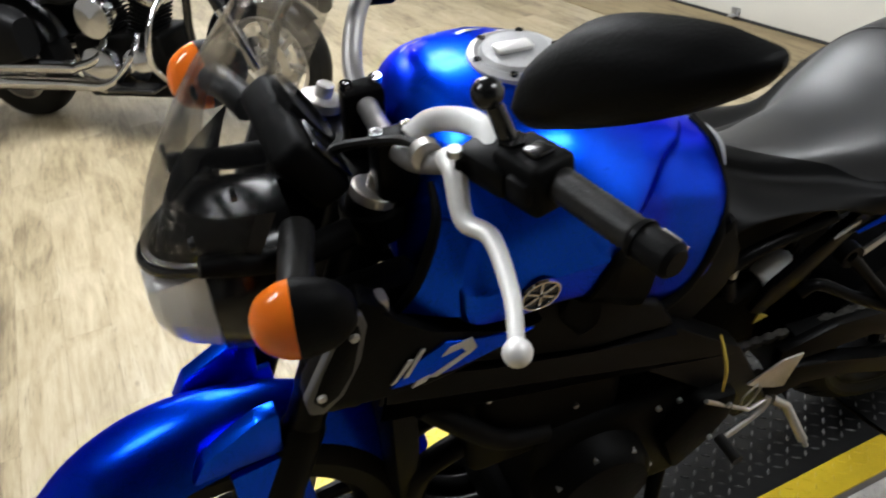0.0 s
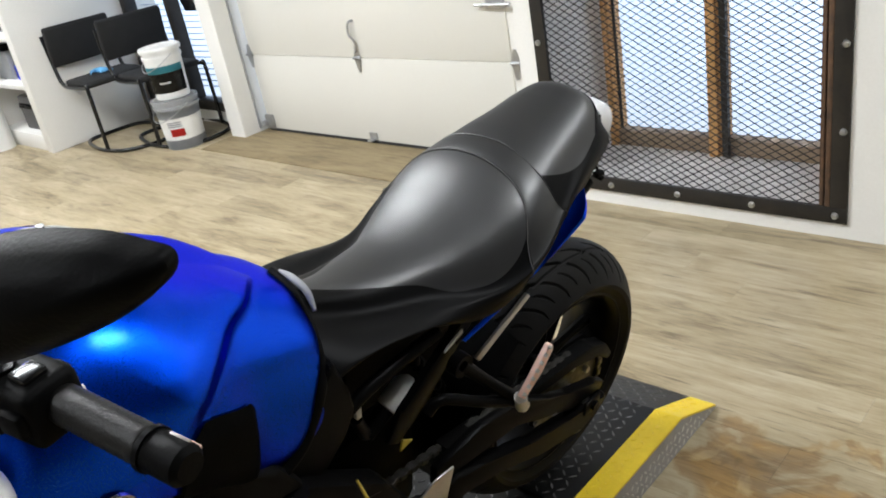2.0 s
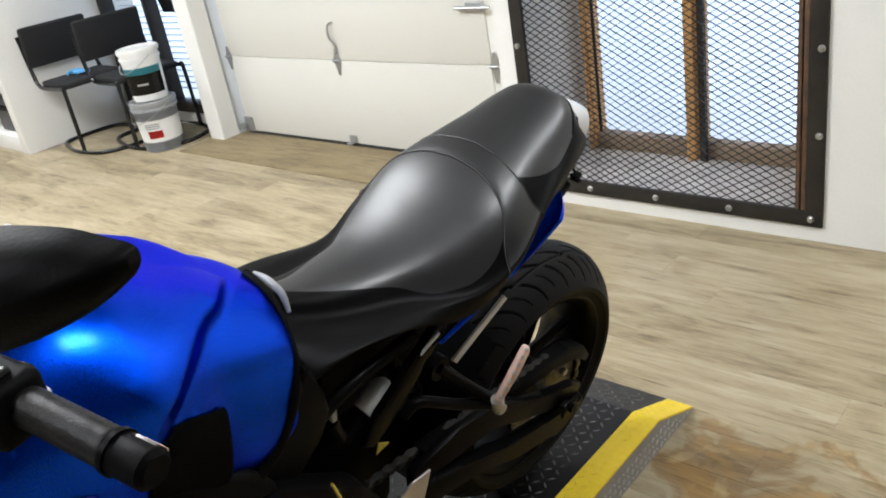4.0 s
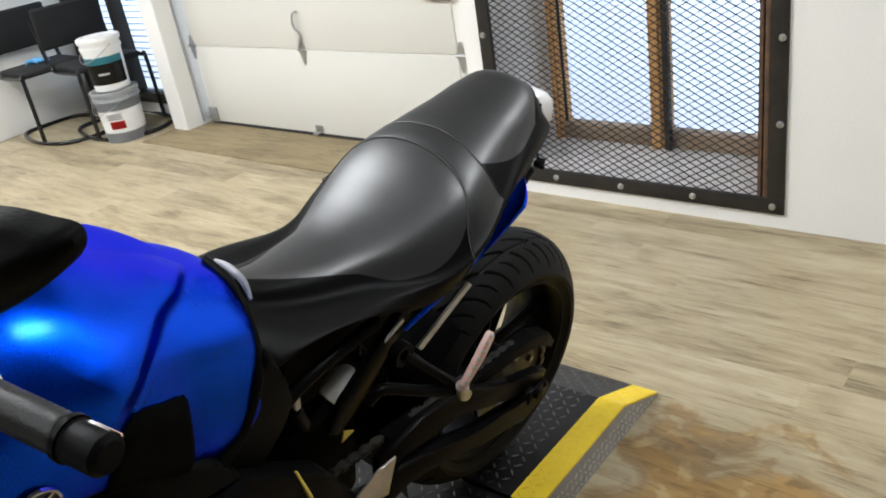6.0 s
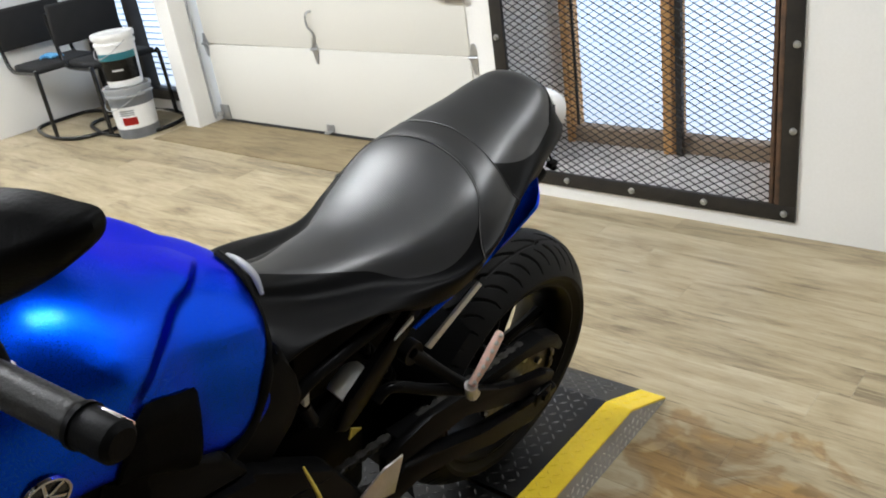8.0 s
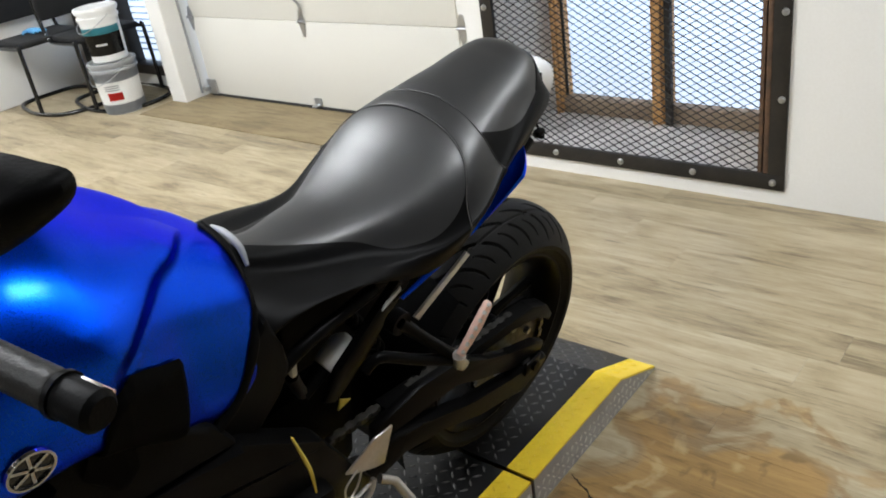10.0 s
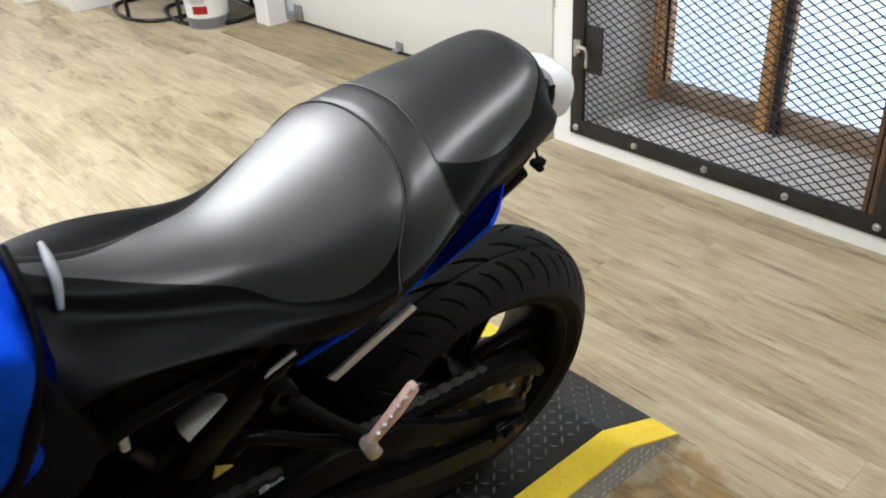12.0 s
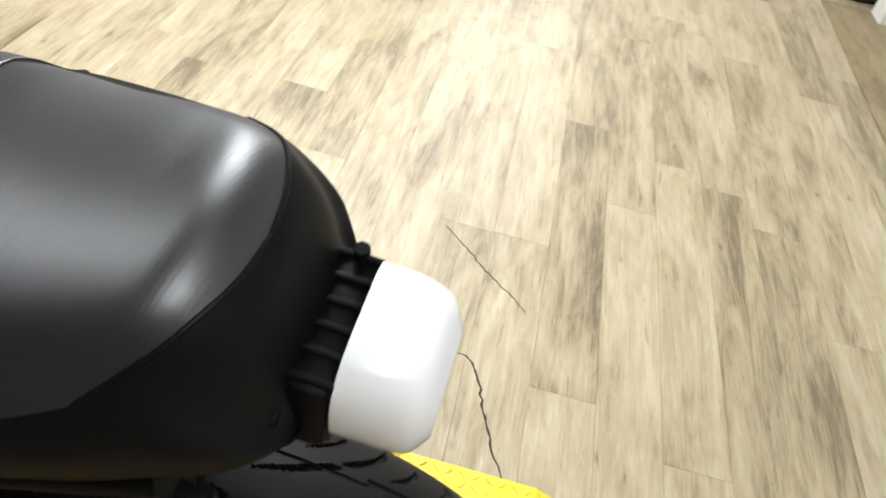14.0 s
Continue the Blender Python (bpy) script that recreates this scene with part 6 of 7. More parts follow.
part("chain_guard", slab([(-0.46, 0.485), (-0.30, 0.465), (-0.10, 0.452), (0.0, 0.445), (0.06, 0.415), (0.09, 0.37), (0.08, 0.355), (0.03, 0.40), (-0.06, 0.425), (-0.30, 0.44), (-0.46, 0.462)], -0.118, -0.082, 0.004), M_plastic, bike, "black chain guard")


def chain_pts(n):
    out = []
    c0, r0, c1, r1 = Vector((AXLE_X, AXLE_Z)), 0.113, Vector((-0.58, 0.44)), 0.045
    for i in range(n):
        u = i / n
        if u < 0.38:
            f = u / 0.38
            out.append(Vector((-0.58, 0.485)).lerp(Vector((AXLE_X + 0.012, AXLE_Z + 0.113)), f))
        elif u < 0.58:
            a = radians(84 - (u - 0.38) / 0.20 * 176)
            out.append(c0 + r0 * Vector((math.cos(a), math.sin(a))))
        elif u < 0.94:
            f = (u - 0.58) / 0.36
            out.append(Vector((AXLE_X - 0.005, AXLE_Z - 0.113)).lerp(Vector((-0.58, 0.395)), f))
        else:
            a = radians(270 - (u - 0.94) / 0.06 * 180)
            out.append(c1 + r1 * Vector((math.cos(a), math.sin(a))))
    return out


bm = bmesh.new()
cp = chain_pts(106)
for i, p in enumerate(cp):
    q = cp[(i + 1) % len(cp)]
    d = (q - p)
    ang = math.degrees(math.atan2(d.y, d.x))
    w = 0.009 if i % 2 else 0.006
    L = max(d.length, 0.010) * 0.62
    add_box(bm, (-L, -w, -0.0065), (L, w, 0.0065), 0.0015, Matrix.Translation(((p.x + q.x) / 2, -0.0945, (p.y + q.y) / 2)) @ pose(0, 0, 0, 0, -ang, 0), 1)
part("drive_chain", bm, M_chain, bike, "worn steel drive chain")
can = part("shock_reservoir", tube([(-0.592, -0.100, 0.680), (-0.585, -0.100, 0.684), (-0.553, -0.100, 0.704), (-0.543, -0.100, 0.710), (-0.537, -0.100, 0.714)], [0.019, 0.022, 0.022, 0.015, 0.006], 18), M_white, bike, "pale silver rear shock reservoir")
part("reservoir_collar", tube([(-0.640, -0.100, 0.655), (-0.594, -0.100, 0.680)], 0.015, 14), M_plastic, can)
part("shock_spring", tube([(-0.50 + 0.10 * i / 80, -0.02 + 0.03 * math.cos(i * 0.7), 0.72 - 0.17 * i / 80 + 0.02 * math.sin(i * 0.7)) for i in range(81)], 0.006, 8), M_frame, bike, "black shock spring")
part("connector", box((-0.674, -0.124, 0.730), (-0.663, -0.113, 0.763), 0.003), M_white, bike, "small pale electrical connector")
part("hose", tube([(-0.665, -0.11, 0.72), (-0.65, -0.105, 0.68), (-0.638, -0.10, 0.656)], 0.011, 10, 12), M_grip, bike)
part("fluid_tag", slab([(-0.560, 0.580), (-0.536, 0.563), (-0.566, 0.556)], -0.102, -0.099), M_tape, bike, "small yellow paper tag")

# engine
eng = part("engine", box((-1.02, -0.17, 0.28), (-0.70, 0.17, 0.56), 0.03, None, 3), M_engine, bike, "black inline engine block")
part("cylinder_block", box((-1.13, -0.15, 0.50), (-0.86, 0.15, 0.74), 0.025, None, 3), M_engine, eng)
part("oil_pan", box((-1.05, -0.13, 0.16), (-0.68, 0.13, 0.30), 0.03, None, 3), M_engine, eng)
part("gearbox", box((-0.72, -0.04, 0.28), (-0.46, 0.10, 0.57), 0.03, None, 2), M_engine, eng)
part("swingarm_mount", box((-0.50, 0.02, 0.28), (-0.345, 0.11, 0.60), 0.02, None, 2), M_engine, eng)
part("collector_box", box((-0.80, -0.03, 0.15), (-0.48, 0.125, 0.31), 0.03, None, 2), M_engine, eng)
part("generator_cover", lathe([(-0.16, 0.105), (-0.205, 0.10), (-0.222, 0.085), (-0.228, 0.04), (-0.228, 0.0)], "y", 36, (-0.92, 0, 0.42)), M_engine, eng, "round black engine cover")
part("sprocket_cover", slab([(-0.76, 0.36), (-0.70, 0.42), (-0.665, 0.48), (-0.665, 0.54), (-0.74, 0.55), (-0.80, 0.47)], -0.205, -0.16, 0.012), M_engine, eng, "black sprocket cover")
for i, (x, z) in enumerate([(-0.92 + 0.095 * math.cos(radians(a)), 0.42 + 0.095 * math.sin(radians(a))) for a in range(10, 370, 45)] + [(-0.755, 0.385), (-0.705, 0.44), (-0.685, 0.52), (-0.76, 0.53), (-1.06, 0.56), (-0.95, 0.60), (-1.10, 0.70), (-0.80, 0.53)]):
    face = -0.206 if i < 8 else -0.205 if x > -0.72 else -0.17 if x > -0.82 else -0.15
    part("engine_bolt", lathe([(face - 0.005, 0.0), (face - 0.005, 0.005), (face + 0.004, 0.0055)], "y", 8, (x, 0, z)), M_bolt, eng)
for i in range(4):
    y = -0.11 + i * 0.073
    part("exhaust_pipe", tube([(-1.12, y, 0.55), (-1.20, y, 0.50), (-1.20, y * 0.9, 0.32), (-1.08, y * 0.7, 0.17), (-0.8, y * 0.5, 0.14)], 0.021, 12, 26), M_frame, eng)
part("radiator", box((-1.235, -0.12, 0.45), (-1.195, 0.12, 0.78), 0.006, pose(0, 0, 0, 0, 0, 0)), M_frame, bike, "black radiator")
part("radiator_hose", tube([(-1.20, -0.15, 0.74), (-1.14, -0.17, 0.68), (-1.08, -0.16, 0.60), (-1.0, -0.15, 0.56)], 0.017, 12, 20), M_plastic, bike)

# rider peg, lever, stand
pgm = part("rider_peg_bracket", slab([(-0.513, 0.538), (-0.557, 0.541), (-0.625, 0.508), (-0.60, 0.490), (-0.554, 0.464), (-0.532, 0.455)], -0.181, -0.176, 0.002), M_alu, bike, "silver heel plate of the rider peg")
part("rider_peg", tube([(-0.540, -0.176, 0.415), (-0.515, -0.190, 0.398), (-0.500, -0.238, 0.345)], [0.009, 0.009, 0.009], 12), M_alu, pgm, "ribbed alloy rider peg")
part("peg_bolt", tube([(-0.500, -0.238, 0.345), (-0.497, -0.247, 0.336)], 0.005, 8), M_bolt, pgm)
part("shift_lever", tube([(-0.566, -0.186, 0.449), (-0.585, -0.192, 0.425), (-0.665, -0.200, 0.396)], 0.006, 8, 12), M_alu, pgm, "alloy gear shift lever")
part("shift_rubber", tube([(-0.665, -0.195, 0.396), (-0.666, -0.248, 0.398)], 0.011, 10), M_grip, pgm, "black rubber toe piece")
part("shift_rod", tube([(-0.745, -0.212, 0.57), (-0.608, -0.186, 0.435), (-0.566, -0.186, 0.445)], 0.004, 8), M_alu, pgm)
part("cable_loop", tube([(-0.60, -0.182, 0.50), (-0.635, -0.19, 0.49), (-0.63, -0.19, 0.455), (-0.605, -0.185, 0.46), (-0.59, -0.182, 0.49)], 0.002, 6, 24), M_alu, bike)
part("wiring", tube([(-0.735, -0.19, 0.705), (-0.722, -0.208, 0.64), (-0.712, -0.208, 0.575)], [0.002, 0.0035, 0.002], 6, 16), M_tape, bike, "yellow wire")
part("side_stand", mix_bm(tube([(-0.72, -0.13, 0.24), (-0.78, -0.20, 0.12), (-0.80, -0.245, 0.075)], [0.016, 0.013, 0.012], 10, 12), box((-0.83, -0.28, 0.065), (-0.76, -0.22, 0.073), 0.003)), M_frame, bike, "black side stand, folded out")
part("muffler", lathe([(-0.05, 0.0), (-0.05, 0.055), (0.0, 0.075), (0.30, 0.085), (0.32, 0.06), (0.32, 0.0)], "x", 24, (-0.55, 0.20, 0.30)), M_gloss, bike)

# ---- the lift under the motorcycle ----
lift = thing("lift_table", "low black diamond-plate motorcycle lift with yellow edges", "lift")
LX0, LX1 = -0.170, 0.478          # outer edges
EDGE = 0.078                       # width of the yellow band
JOIN, KINK, TIP = 2.035, 2.47, 2.662
TOP = 0.095


def lozenges(x0, x1, y0, y1, z_at, pitch=0.027, keep=None):
    """Raised bars of diamond plate in a basket-weave pattern, joined into one mesh."""
    verts, faces = [], []
    half = 0.44 * pitch
    ny, nx = int((y1 - y0) / pitch), int((x1 - x0) / pitch)
    for j in range(ny):
        for i in range(nx):
            cx, cy = x0 + (i + 0.5) * pitch, y0 + (j + 0.5) * pitch
            if keep and not keep(cx, cy):
                continue
            ang = radians(45 if (i + j) % 2 else -45)
            ux, uy = math.cos(ang), math.sin(ang)
            k = len(verts)
            for a, b, h in ((-half, 0, 0.0), (0, -0.30 * half, 0.0), (half, 0, 0.0), (0, 0.30 * half, 0.0), (-0.55 * half, 0, 0.0024), (0.55 * half, 0, 0.0024)):
                x, y = cx + a * ux - b * uy, cy + a * uy + b * ux
                verts.append((x, y, z_at(x, y) + h))
            faces += [(k, k + 1, k + 4), (k + 1, k + 5, k + 4), (k + 1, k + 2, k + 5), (k + 2, k + 3, k + 5), (k + 3, k + 4, k + 5), (k + 3, k, k + 4)]
    me = bpy.data.meshes.new("tread_pattern")
    me.from_pydata(verts, [], faces)
    return me


def height(x, y):
    return TOP if y < KINK else TOP + (0.012 - TOP) * (y - KINK) / (TIP - KINK)


def deck(name, x0, x1, ys, mat, parent, bevel_out=0):
    bm = bmesh.new()
    top = [(bm.verts.new((x0, y, height(0, y))), bm.verts.new((x1, y, height(0, y)))) for y in ys]
    low = [(bm.verts.new((x0, y, height(0, y) - 0.006)), bm.verts.new((x1, y, height(0, y) - 0.006))) for y in ys]
    for i in range(len(ys) - 1):
        bm.faces.new((top[i][0], top[i][1], top[i + 1][1], top[i + 1][0]))
        bm.faces.new((low[i][0], low[i + 1][0], low[i + 1][1], low[i][1]))
        bm.faces.new((top[i][0], top[i + 1][0], low[i + 1][0], low[i][0]))
        bm.faces.new((top[i][1], low[i][1], low[i + 1][1], top[i + 1][1]))
    bm.faces.new((top[0][0], low[0][0], low[0][1], top[0][1]))
    bm.faces.new((top[-1][0], top[-1][1], low[-1][1], low[-1][0]))
    return part(name, bm, mat, parent, smooth=False)


for name, y0, y1 in (("table", -0.45, JOIN - 0.006), ("ramp", JOIN + 0.006, TIP)):
    ys = [y0, y1] if name == "table" else [y0, KINK, y1]
    plate = deck(name + "_deck", LX0 + EDGE, LX1 - EDGE, ys, M_plate, lift)
    bars = new("tread_pattern", lozenges(LX0 + EDGE + 0.004, LX1 - EDGE - 0.004, max(y0, 0.75) + 0.003, y1 - 0.003, height))
    bars.data.materials.append(M_plate_worn)
    bars.parent = plate
    bars["kind"] = "stuff"
    for x0, x1 in ((LX0, LX0 + EDGE - 0.0005), (LX1 - EDGE + 0.0005, LX1)):
        edge = deck("yellow_edge", x0, x1, ys, M_yellow, lift)
        edge["label"] = "worn yellow painted edge"
        bars = new("tread_pattern", lozenges(x0 + 0.003, x1 - 0.002, max(y0, 0.75) + 0.003, y1 - 0.003, height, 0.025))
        bars.data.materials.append(M_yellow)
        bars.parent = edge
        bars["kind"] = "stuff"
    for x in (LX0, LX1 - 0.006):
        outline = [(y0, 0.0), (y1, 0.0)] + [(y, height(0, y) - 0.0065) for y in reversed(ys)]
        bm = slab(outline, 0, 0.006)
        for v in bm.verts:
            v.co = Vector((x + v.co.y, v.co.x, v.co.z))
        side = part("side_skirt", bm, M_cap, lift, "worn diamond-plate side with bright raised bars", smooth=False)
        me = lozenges(y0 + 0.003, y1 - 0.003, 0.002, TOP - 0.006, lambda a, b: 0, 0.022, lambda a, b: b < height(0, a) - 0.014)
        for v in me.vertices:
            a, b, h = v.co
            v.co = (x + 0.0062 + h, a, b) if x > 0 else (x - 0.0002 - h, a, b)
        bars = new("tread_pattern", me)
        me.materials.append(M_plate_bare)
        bars.parent = side
        bars["kind"] = "stuff"
bm = bmesh.new()
a = [bm.verts.new(p) for p in ((LX1 + 0.003, JOIN - 0.02, 0.07), (LX1 + 0.003, JOIN - 0.75, 0.075), (LX1 + 0.16, JOIN - 0.75, 0.004), (LX1 + 0.085, JOIN - 0.09, 0.004))]
bm.faces.new(a)
bmesh.ops.solidify(bm, geom=bm.faces[:], thickness=0.005)
flap = part("side_flap", bm, M_plate_bare, lift, "bare diamond-plate flap sloping to the floor", smooth=False)
me = lozenges(LX1 + 0.006, LX1 + 0.082, JOIN - 0.74, JOIN - 0.10, lambda x, y: 0.0755 - (x - LX1 - 0.003) * 0.83 / (1 + 0.6 * (JOIN - 0.09 - y)), 0.025)
bars = new("tread_pattern", me)
me.materials.append(M_plate_bare)
bars.parent = flap
bars["kind"] = "stuff"

# ---- the black cruiser behind ----
cr = thing("cruiser_motorcycle", "black and chrome cruiser motorcycle parked on the floor", "motorcycle", look((-2.72, 1.49, 0), (-3.90, 0.37, 0)) @ pose(0, 0, 0, -90, 0, 0) @ pose(0, 0, 0, 0, 0, 90))
CF, CR = 0.0, 1.63


def cruiser_wheel(name, x, r, w, rim):
    wh = part(name, lathe([(-0.09, 0.03), (-0.09, 0.055), (0.09, 0.055), (0.09, 0.03)], "y", 20), M_chrome, cr, m=pose(x, 0, r))
    prof = [(-w * 0.42, rim), (-w * 0.5, r - 0.05), (-w * 0.42, r - 0.018), (-w * 0.2, r - 0.003), (0, r), (w * 0.2, r - 0.003), (w * 0.42, r - 0.018), (w * 0.5, r - 0.05), (w * 0.42, rim)]
    part("tyre", lathe(prof, "y", 56, cap=False), M_tyre, wh, "black road tyre")
    part("rim", lathe([(-w * 0.42, rim + 0.004), (-w * 0.44, rim - 0.006), (-w * 0.2, rim - 0.03), (w * 0.2, rim - 0.03), (w * 0.44, rim - 0.006), (w * 0.42, rim + 0.004)], "y", 56, cap=False), M_alu, wh, "polished alloy rim")
    for k in range(7):
        a = 2 * math.pi * k / 7
        p0, p1 = Vector((0.05 * math.sin(a), 0, 0.05 * math.cos(a))), Vector(((rim - 0.025) * math.sin(a), 0, (rim - 0.025) * math.cos(a)))
        part("spoke", tube([p0, p0.lerp(p1, 0.5), p1], [0.02, 0.014, 0.02], 8), M_alu, wh)
    for s in (-1, 1):
        part("brake_disc", lathe([(s * 0.075, 0.10), (s * 0.075, 0.15), (s * 0.080, 0.15), (s * 0.080, 0.10), (s * 0.075, 0.10)], "y", 36, cap=False), M_chrome, wh)
    return wh


cruiser_wheel("front_wheel", CF, 0.325, 0.13, 0.235)
cruiser_wheel("rear_wheel", CR, 0.325, 0.17, 0.205)
for s in (-1, 1):
    part("fork_leg", tube([(0.0, s * 0.115, 0.325), (0.13, s * 0.115, 0.62)], 0.033, 14), M_chrome, cr, "chrome fork leg")
    part("fork_cover", tube([(0.13, s * 0.115, 0.62), (0.27, s * 0.115, 0.98)], 0.036, 14), M_gloss, cr)
bm = bmesh.new()
rows = []
for i in range(25):
    a = radians(-55 + i * 7)
    ring = []
    for j in range(11):
        u = j / 5 - 1
        rr = 0.355 - 0.06 * abs(u) ** 2.5
        ring.append(bm.verts.new((CF + rr * math.sin(a), u * 0.085, 0.325 + rr * math.cos(a))))
    rows.append(ring)
for a, b in zip(rows, rows[1:]):
    for j in range(10):
        bm.faces.new((a[j], a[j + 1], b[j + 1], b[j]))
bmesh.ops.solidify(bm, geom=bm.faces[:], thickness=-0.004)
part("front_mudguard", bm, M_gloss, cr)
bm = bmesh.new()
rows = []
for i in range(25):
    a = radians(-70 + i * 7)
    ring = []
    for j in range(11):
        u = j / 5 - 1
        rr = 0.375 - 0.09 * abs(u) ** 2.5
        ring.append(bm.verts.new((CR + rr * math.sin(a), u * 0.115, 0.325 + rr * math.cos(a))))
    rows.append(ring)
for a, b in zip(rows, rows[1:]):
    for j in range(10):
        bm.faces.new((a[j], a[j + 1], b[j + 1], b[j]))
bmesh.ops.solidify(bm, geom=bm.faces[:], thickness=-0.004)
part("rear_mudguard", bm, M_gloss, cr, "deep gloss black rear mudguard")
part("fuel_tank", skin([(0.38, [(0, 0.90), (0.07, 0.89), (0.10, 0.84), (0.09, 0.78), (0.05, 0.75)]), (0.50, [(0, 0.96), (0.12, 0.94), (0.17, 0.87), (0.16, 0.78), (0.08, 0.74)]), (0.72, [(0, 0.95), (0.11, 0.93), (0.16, 0.86), (0.15, 0.76), (0.08, 0.72)]), (0.92, [(0, 0.86), (0.06, 0.85), (0.09, 0.80), (0.08, 0.74), (0.04, 0.70)])], 26, 18), M_gloss, cr, "gloss black teardrop tank")
part("seat", skin([(0.86, [(0, 0.80), (0.08, 0.79), (0.11, 0.75), (0.09, 0.70), (0.04, 0.69)]), (1.05, [(0, 0.74), (0.13, 0.74), (0.17, 0.70), (0.15, 0.66), (0.06, 0.65)]), (1.25, [(0, 0.80), (0.13, 0.79), (0.16, 0.74), (0.13, 0.69), (0.06, 0.68)]), (1.30, [(0, 0.86), (0.10, 0.85), (0.13, 0.80), (0.11, 0.75), (0.05, 0.73)]), (1.62, [(0, 0.84), (0.08, 0.83), (0.10, 0.79), (0.09, 0.76), (0.04, 0.75)])], 28, 16), M_leather, cr, "black leather two-up seat")
eng2 = part("engine", box((0.52, -0.15, 0.17), (1.08, 0.15, 0.50), 0.03, None, 3), M_engine, cr, "black and chrome V-twin engine")
for dx, tilt in ((0.70, -22), (0.88, 22)):
    mm = pose(dx, 0, 0.46, 0, tilt, 0)
    barrel = part("cylinder", box((-0.06, -0.07, 0.0), (0.06, 0.07, 0.2), 0.01, mm, 1), M_engine, cr, "black finned cylinder")
    for i in range(8):
        part("cooling_fin", box((-0.075, -0.085, 0.02 + i * 0.022), (0.075, 0.085, 0.033 + i * 0.022), 0.004, mm, 1), M_engine, barrel)
    part("rocker_cover", box((-0.085, -0.09, 0.19), (0.085, 0.09, 0.25), 0.02, mm, 3), M_chrome, eng2, "chrome rocker cover")
for s in (-1, 1):
    part("case_cover", lathe([(s * 0.15, 0.13), (s * 0.19, 0.12), (s * 0.205, 0.09), (s * 0.21, 0.0)], "y", 32, (0.92, 0, 0.33)), M_chrome, eng2, "round chrome case cover")
    part("case_cover", lathe([(s * 0.15, 0.09), (s * 0.19, 0.085), (s * 0.205, 0.05), (s * 0.208, 0.0)], "y", 28, (0.66, 0, 0.36)), M_chrome, eng2)
part("air_cleaner", lathe([(0.15, 0.06), (0.24, 0.105), (0.26, 0.10), (0.27, 0.0)], "y", 28, (0.79, 0, 0.62)), M_chrome, eng2, "chrome air cleaner")
part("air_cleaner", lathe([(-0.15, 0.06), (-0.22, 0.09), (-0.24, 0.085), (-0.245, 0.0)], "y", 28, (0.79, 0, 0.60)), M_chrome, eng2)
for s in (-1, 1):
    for k, z in enumerate((0.27, 0.36)):
        part("exhaust", tube([(0.66 + k * 0.2, s * 0.12, 0.50), (0.68 + k * 0.22, s * 0.19, 0.40), (0.85 + k * 0.18, s * 0.21, z), (1.15, s * 0.215, z), (2.02, s * 0.225, z + 0.01)], [0.022, 0.024, 0.026, 0.038, 0.042], 14, 30), M_chrome, cr, "long chrome exhaust pipe")
    part("saddlebag", skin([(1.28, [(0.0, 0.62), (0.05, 0.61), (0.07, 0.56), (0.06, 0.44), (0.0, 0.42)]), (1.42, [(0.0, 0.68), (0.07, 0.67), (0.10, 0.60), (0.09, 0.42), (0.0, 0.39)]), (1.74, [(0.0, 0.68), (0.07, 0.67), (0.10, 0.60), (0.09, 0.43), (0.0, 0.40)]), (1.86, [(0.0, 0.63), (0.05, 0.62), (0.07, 0.56), (0.06, 0.46), (0.0, 0.44)])], 18, 14, True, lambda v, s=s: v + Vector((0, s * 0.235, 0))), M_leather, cr, "black leather saddlebag")
    part("turn_signal", lathe([(-0.05, 0.0), (-0.045, 0.025), (-0.01, 0.038), (0.0, 0.04), (0.012, 0.03), (0.018, 0.0)], "x", 18, (0.16, s * 0.21, 0.86)), M_orange, cr, "amber turn signal")
    part("floorboard", box((0.50, s * 0.25 - 0.055, 0.255), (0.80, s * 0.25 + 0.055, 0.28), 0.01), M_gloss, cr)
    part("highway_bar", tube([(0.42, s * 0.10, 0.72), (0.40, s * 0.30, 0.62), (0.44, s * 0.33, 0.42), (0.50, s * 0.14, 0.24)], 0.015, 10, 26), M_chrome, cr)
part("handlebar", tube([(0.62, -0.42, 0.99), (0.48, -0.36, 1.05), (0.34, -0.16, 1.06), (0.30, 0, 1.02), (0.34, 0.16, 1.06), (0.48, 0.36, 1.05), (0.62, 0.42, 0.99)], 0.0135, 10, 40), M_chrome, cr)
part("headlight", lathe([(-0.11, 0.0), (-0.105, 0.07), (-0.09, 0.088), (0.0, 0.085), (0.06, 0.05), (0.08, 0.0)], "x", 28, (0.14, 0, 0.84)), M_chrome, cr, "chrome headlight shell")
part("frame_tube", mix_bm(tube([(0.36, 0, 0.92), (0.44, 0, 0.5), (0.52, 0, 0.18), (1.2, 0, 0.17), (1.4, 0, 0.4)], 0.022, 10, 30), tube([(0.36, 0, 0.88), (0.9, 0, 0.72), (1.35, 0, 0.62)], 0.022, 10, 20)), M_gloss, cr)
part("swingarm", mix_bm(tube([(1.2, -0.11, 0.33), (CR, -0.12, 0.325)], 0.022, 10), tube([(1.2, 0.11, 0.33), (CR, 0.12, 0.325)], 0.022, 10)), M_gloss, cr)
part("tail_light", lathe([(0.0, 0.05), (0.03, 0.045), (0.045, 0.0)], "x", 20, (1.985, 0, 0.55)), M_red, cr)
part("kick_stand", tube([(0.75, -0.12, 0.2), (0.70, -0.24, 0.015)], 0.014, 8), M_chrome, cr)

# ---- floor planks ----
PW, PL = 0.152, 1.22
rng = random.Random(4)


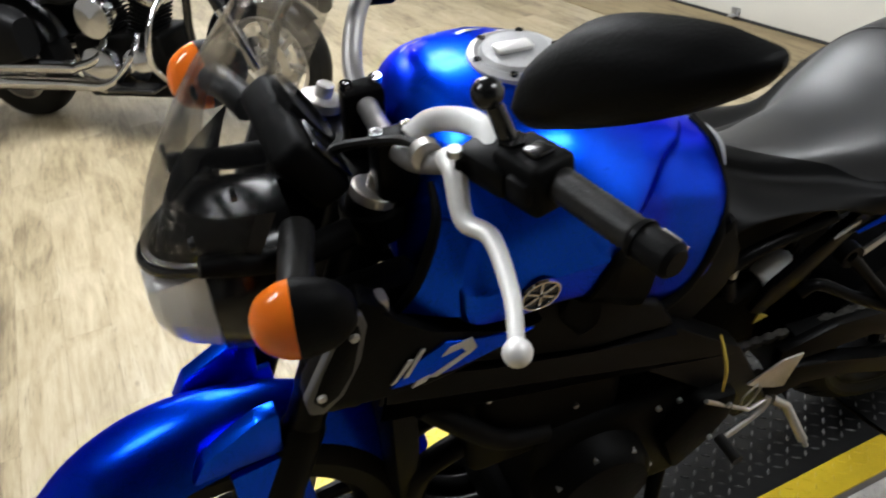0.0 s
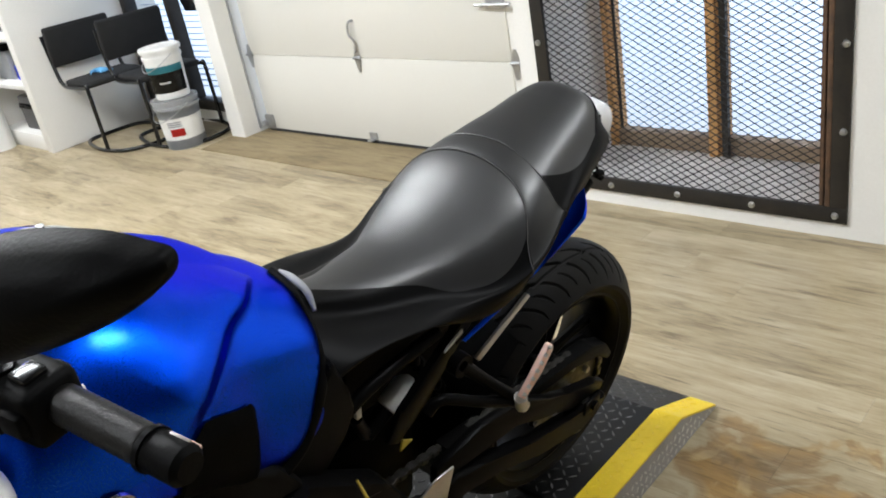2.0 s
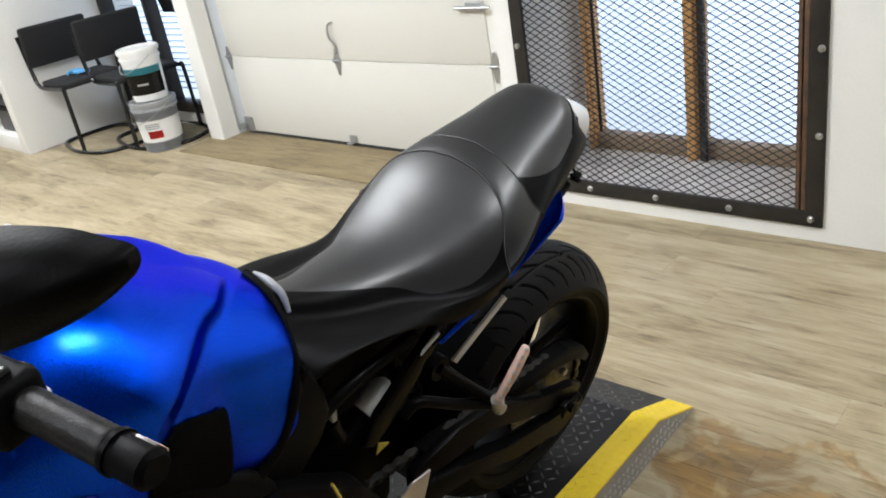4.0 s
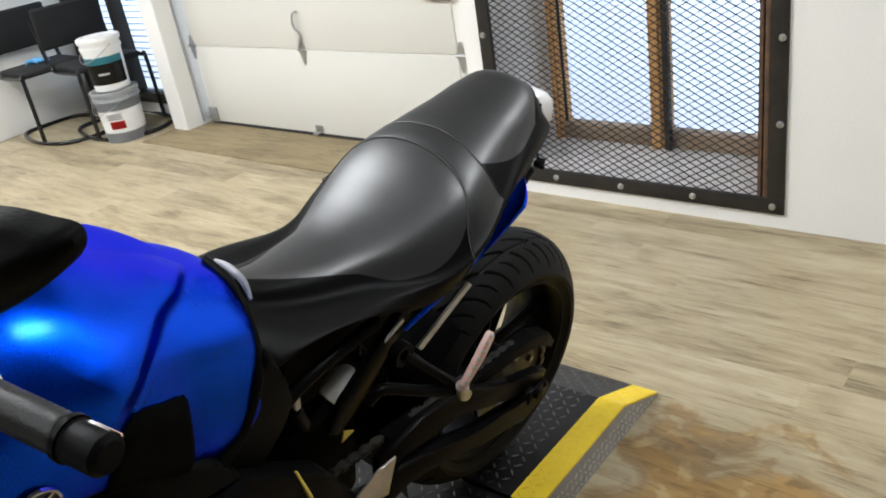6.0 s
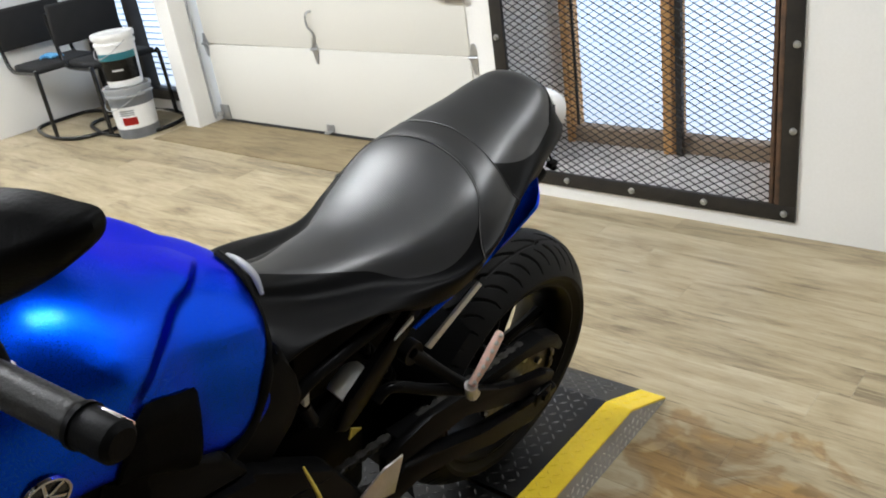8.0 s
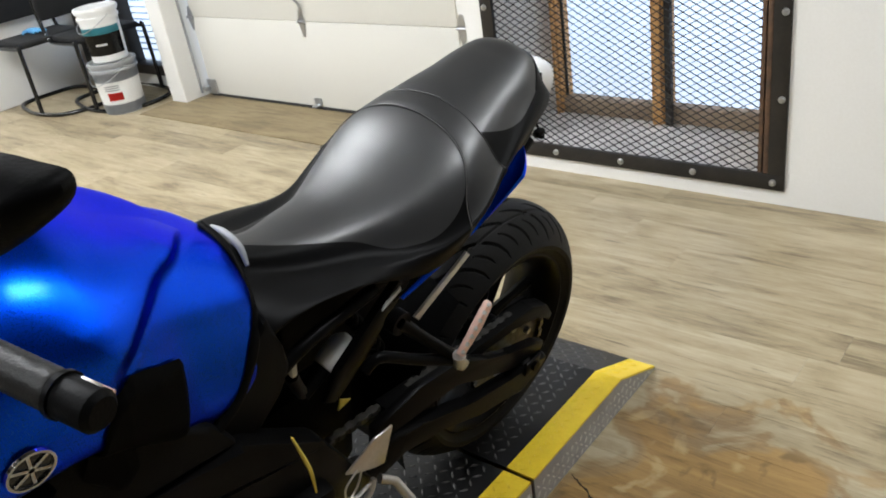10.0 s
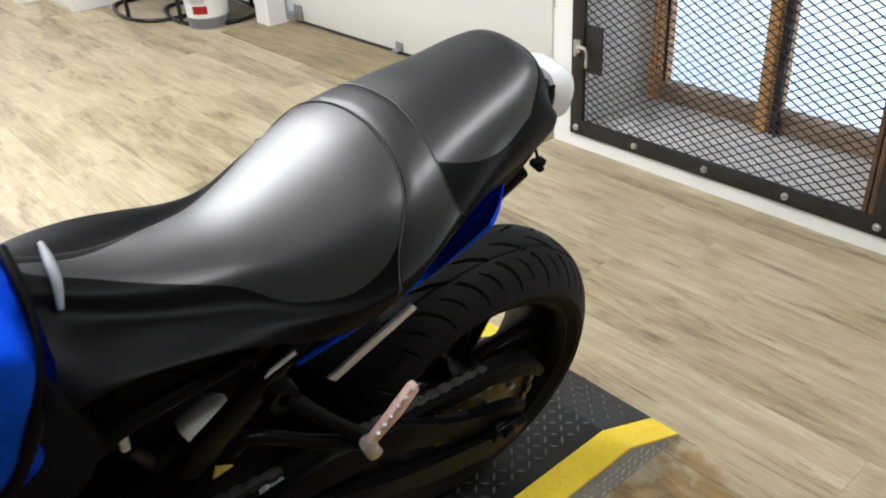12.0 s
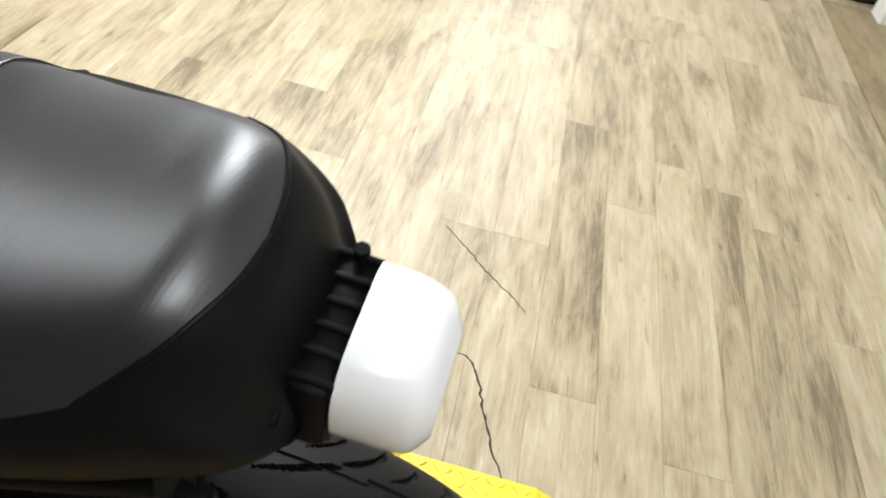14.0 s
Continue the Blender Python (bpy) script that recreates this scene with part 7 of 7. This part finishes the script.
def plank_data(length):
    bm = box((0.0004, 0.0004, -0.004), (length - 0.0004, PW - 0.0004, 0.0))
    me = bpy.data.meshes.new("plank")
    bm.to_mesh(me)
    bm.free()
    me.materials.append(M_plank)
    return me


full = plank_data(PL)
rest_v, rest_f = [], []
rows = int((4.1 - ROOM[2]) / PW) + 1
for j in range(rows):
    y = ROOM[2] + j * PW
    x = ROOM[0] - rng.random() * PL
    while x < ROOM[1]:
        x1 = min(x + PL, ROOM[1])
        near = -4.6 < x < 1.3 and 0.45 < y < 3.66
        if near:
            p = new("plank", full)
            p.parent = floor
            p.location = (x, y, 0)
        else:
            k = len(rest_v)
            x0 = max(x, ROOM[0])
            rest_v += [(x0 + 0.0004, y + 0.0004, 0), (x1 - 0.0004, y + 0.0004, 0), (x1 - 0.0004, y + PW - 0.0004, 0), (x0 + 0.0004, y + PW - 0.0004, 0)]
            rest_f.append((k, k + 1, k + 2, k + 3))
        x += PL
me = bpy.data.meshes.new("plank_field")
me.from_pydata(rest_v, [], rest_f)
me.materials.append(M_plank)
field = new("plank_field", me)
field.parent = floor
field["kind"] = "stuff"


def crack(pts, width):
    """A thin dark split in the floor covering, with a slightly lifted lip."""
    bm = bmesh.new()
    q = smooth_path([(x, y) for x, y in pts], len(pts) * 5)
    rows = []
    for i, p in enumerate(q):
        w = width * (0.35 + 0.65 * abs(math.sin(i * 1.7 + 0.6))) * (1 - abs(2 * i / (len(q) - 1) - 1) ** 4 * 0.8)
        jx, jy = rng.uniform(-0.003, 0.003), rng.uniform(-0.003, 0.003)
        rows.append([bm.verts.new((p[0] + jx, p[1] + jy - w, 0.0004)), bm.verts.new((p[0] + jx, p[1] + jy, 0.0022)), bm.verts.new((p[0] + jx, p[1] + jy + w, 0.0004))])
    for a, b in zip(rows, rows[1:]):
        for k in (0, 1):
            bm.faces.new((a[k], b[k], b[k + 1], a[k + 1]))
    part("crack", bm, M_crack, floor, "dark split in the worn floor covering")


crack([(0.49, 2.18), (0.524, 2.163), (0.583, 2.13), (0.667, 2.115), (0.761, 2.10), (0.849, 2.112), (0.93, 2.11)], 0.004)
crack([(-0.538, 2.263), (-0.541, 2.296), (-0.484, 2.331), (-0.409, 2.355), (-0.313, 2.387), (-0.24, 2.421)], 0.0035)
crack([(-0.985, 2.167), (-0.90, 2.25), (-0.848, 2.297), (-0.79, 2.36), (-0.733, 2.414)], 0.0018)
crack([(0.62, 1.86), (0.68, 1.92), (0.74, 1.93), (0.78, 2.0)], 0.003)
crack([(0.80, 1.70), (0.90, 1.74), (0.95, 1.82), (1.04, 1.86)], 0.0025)
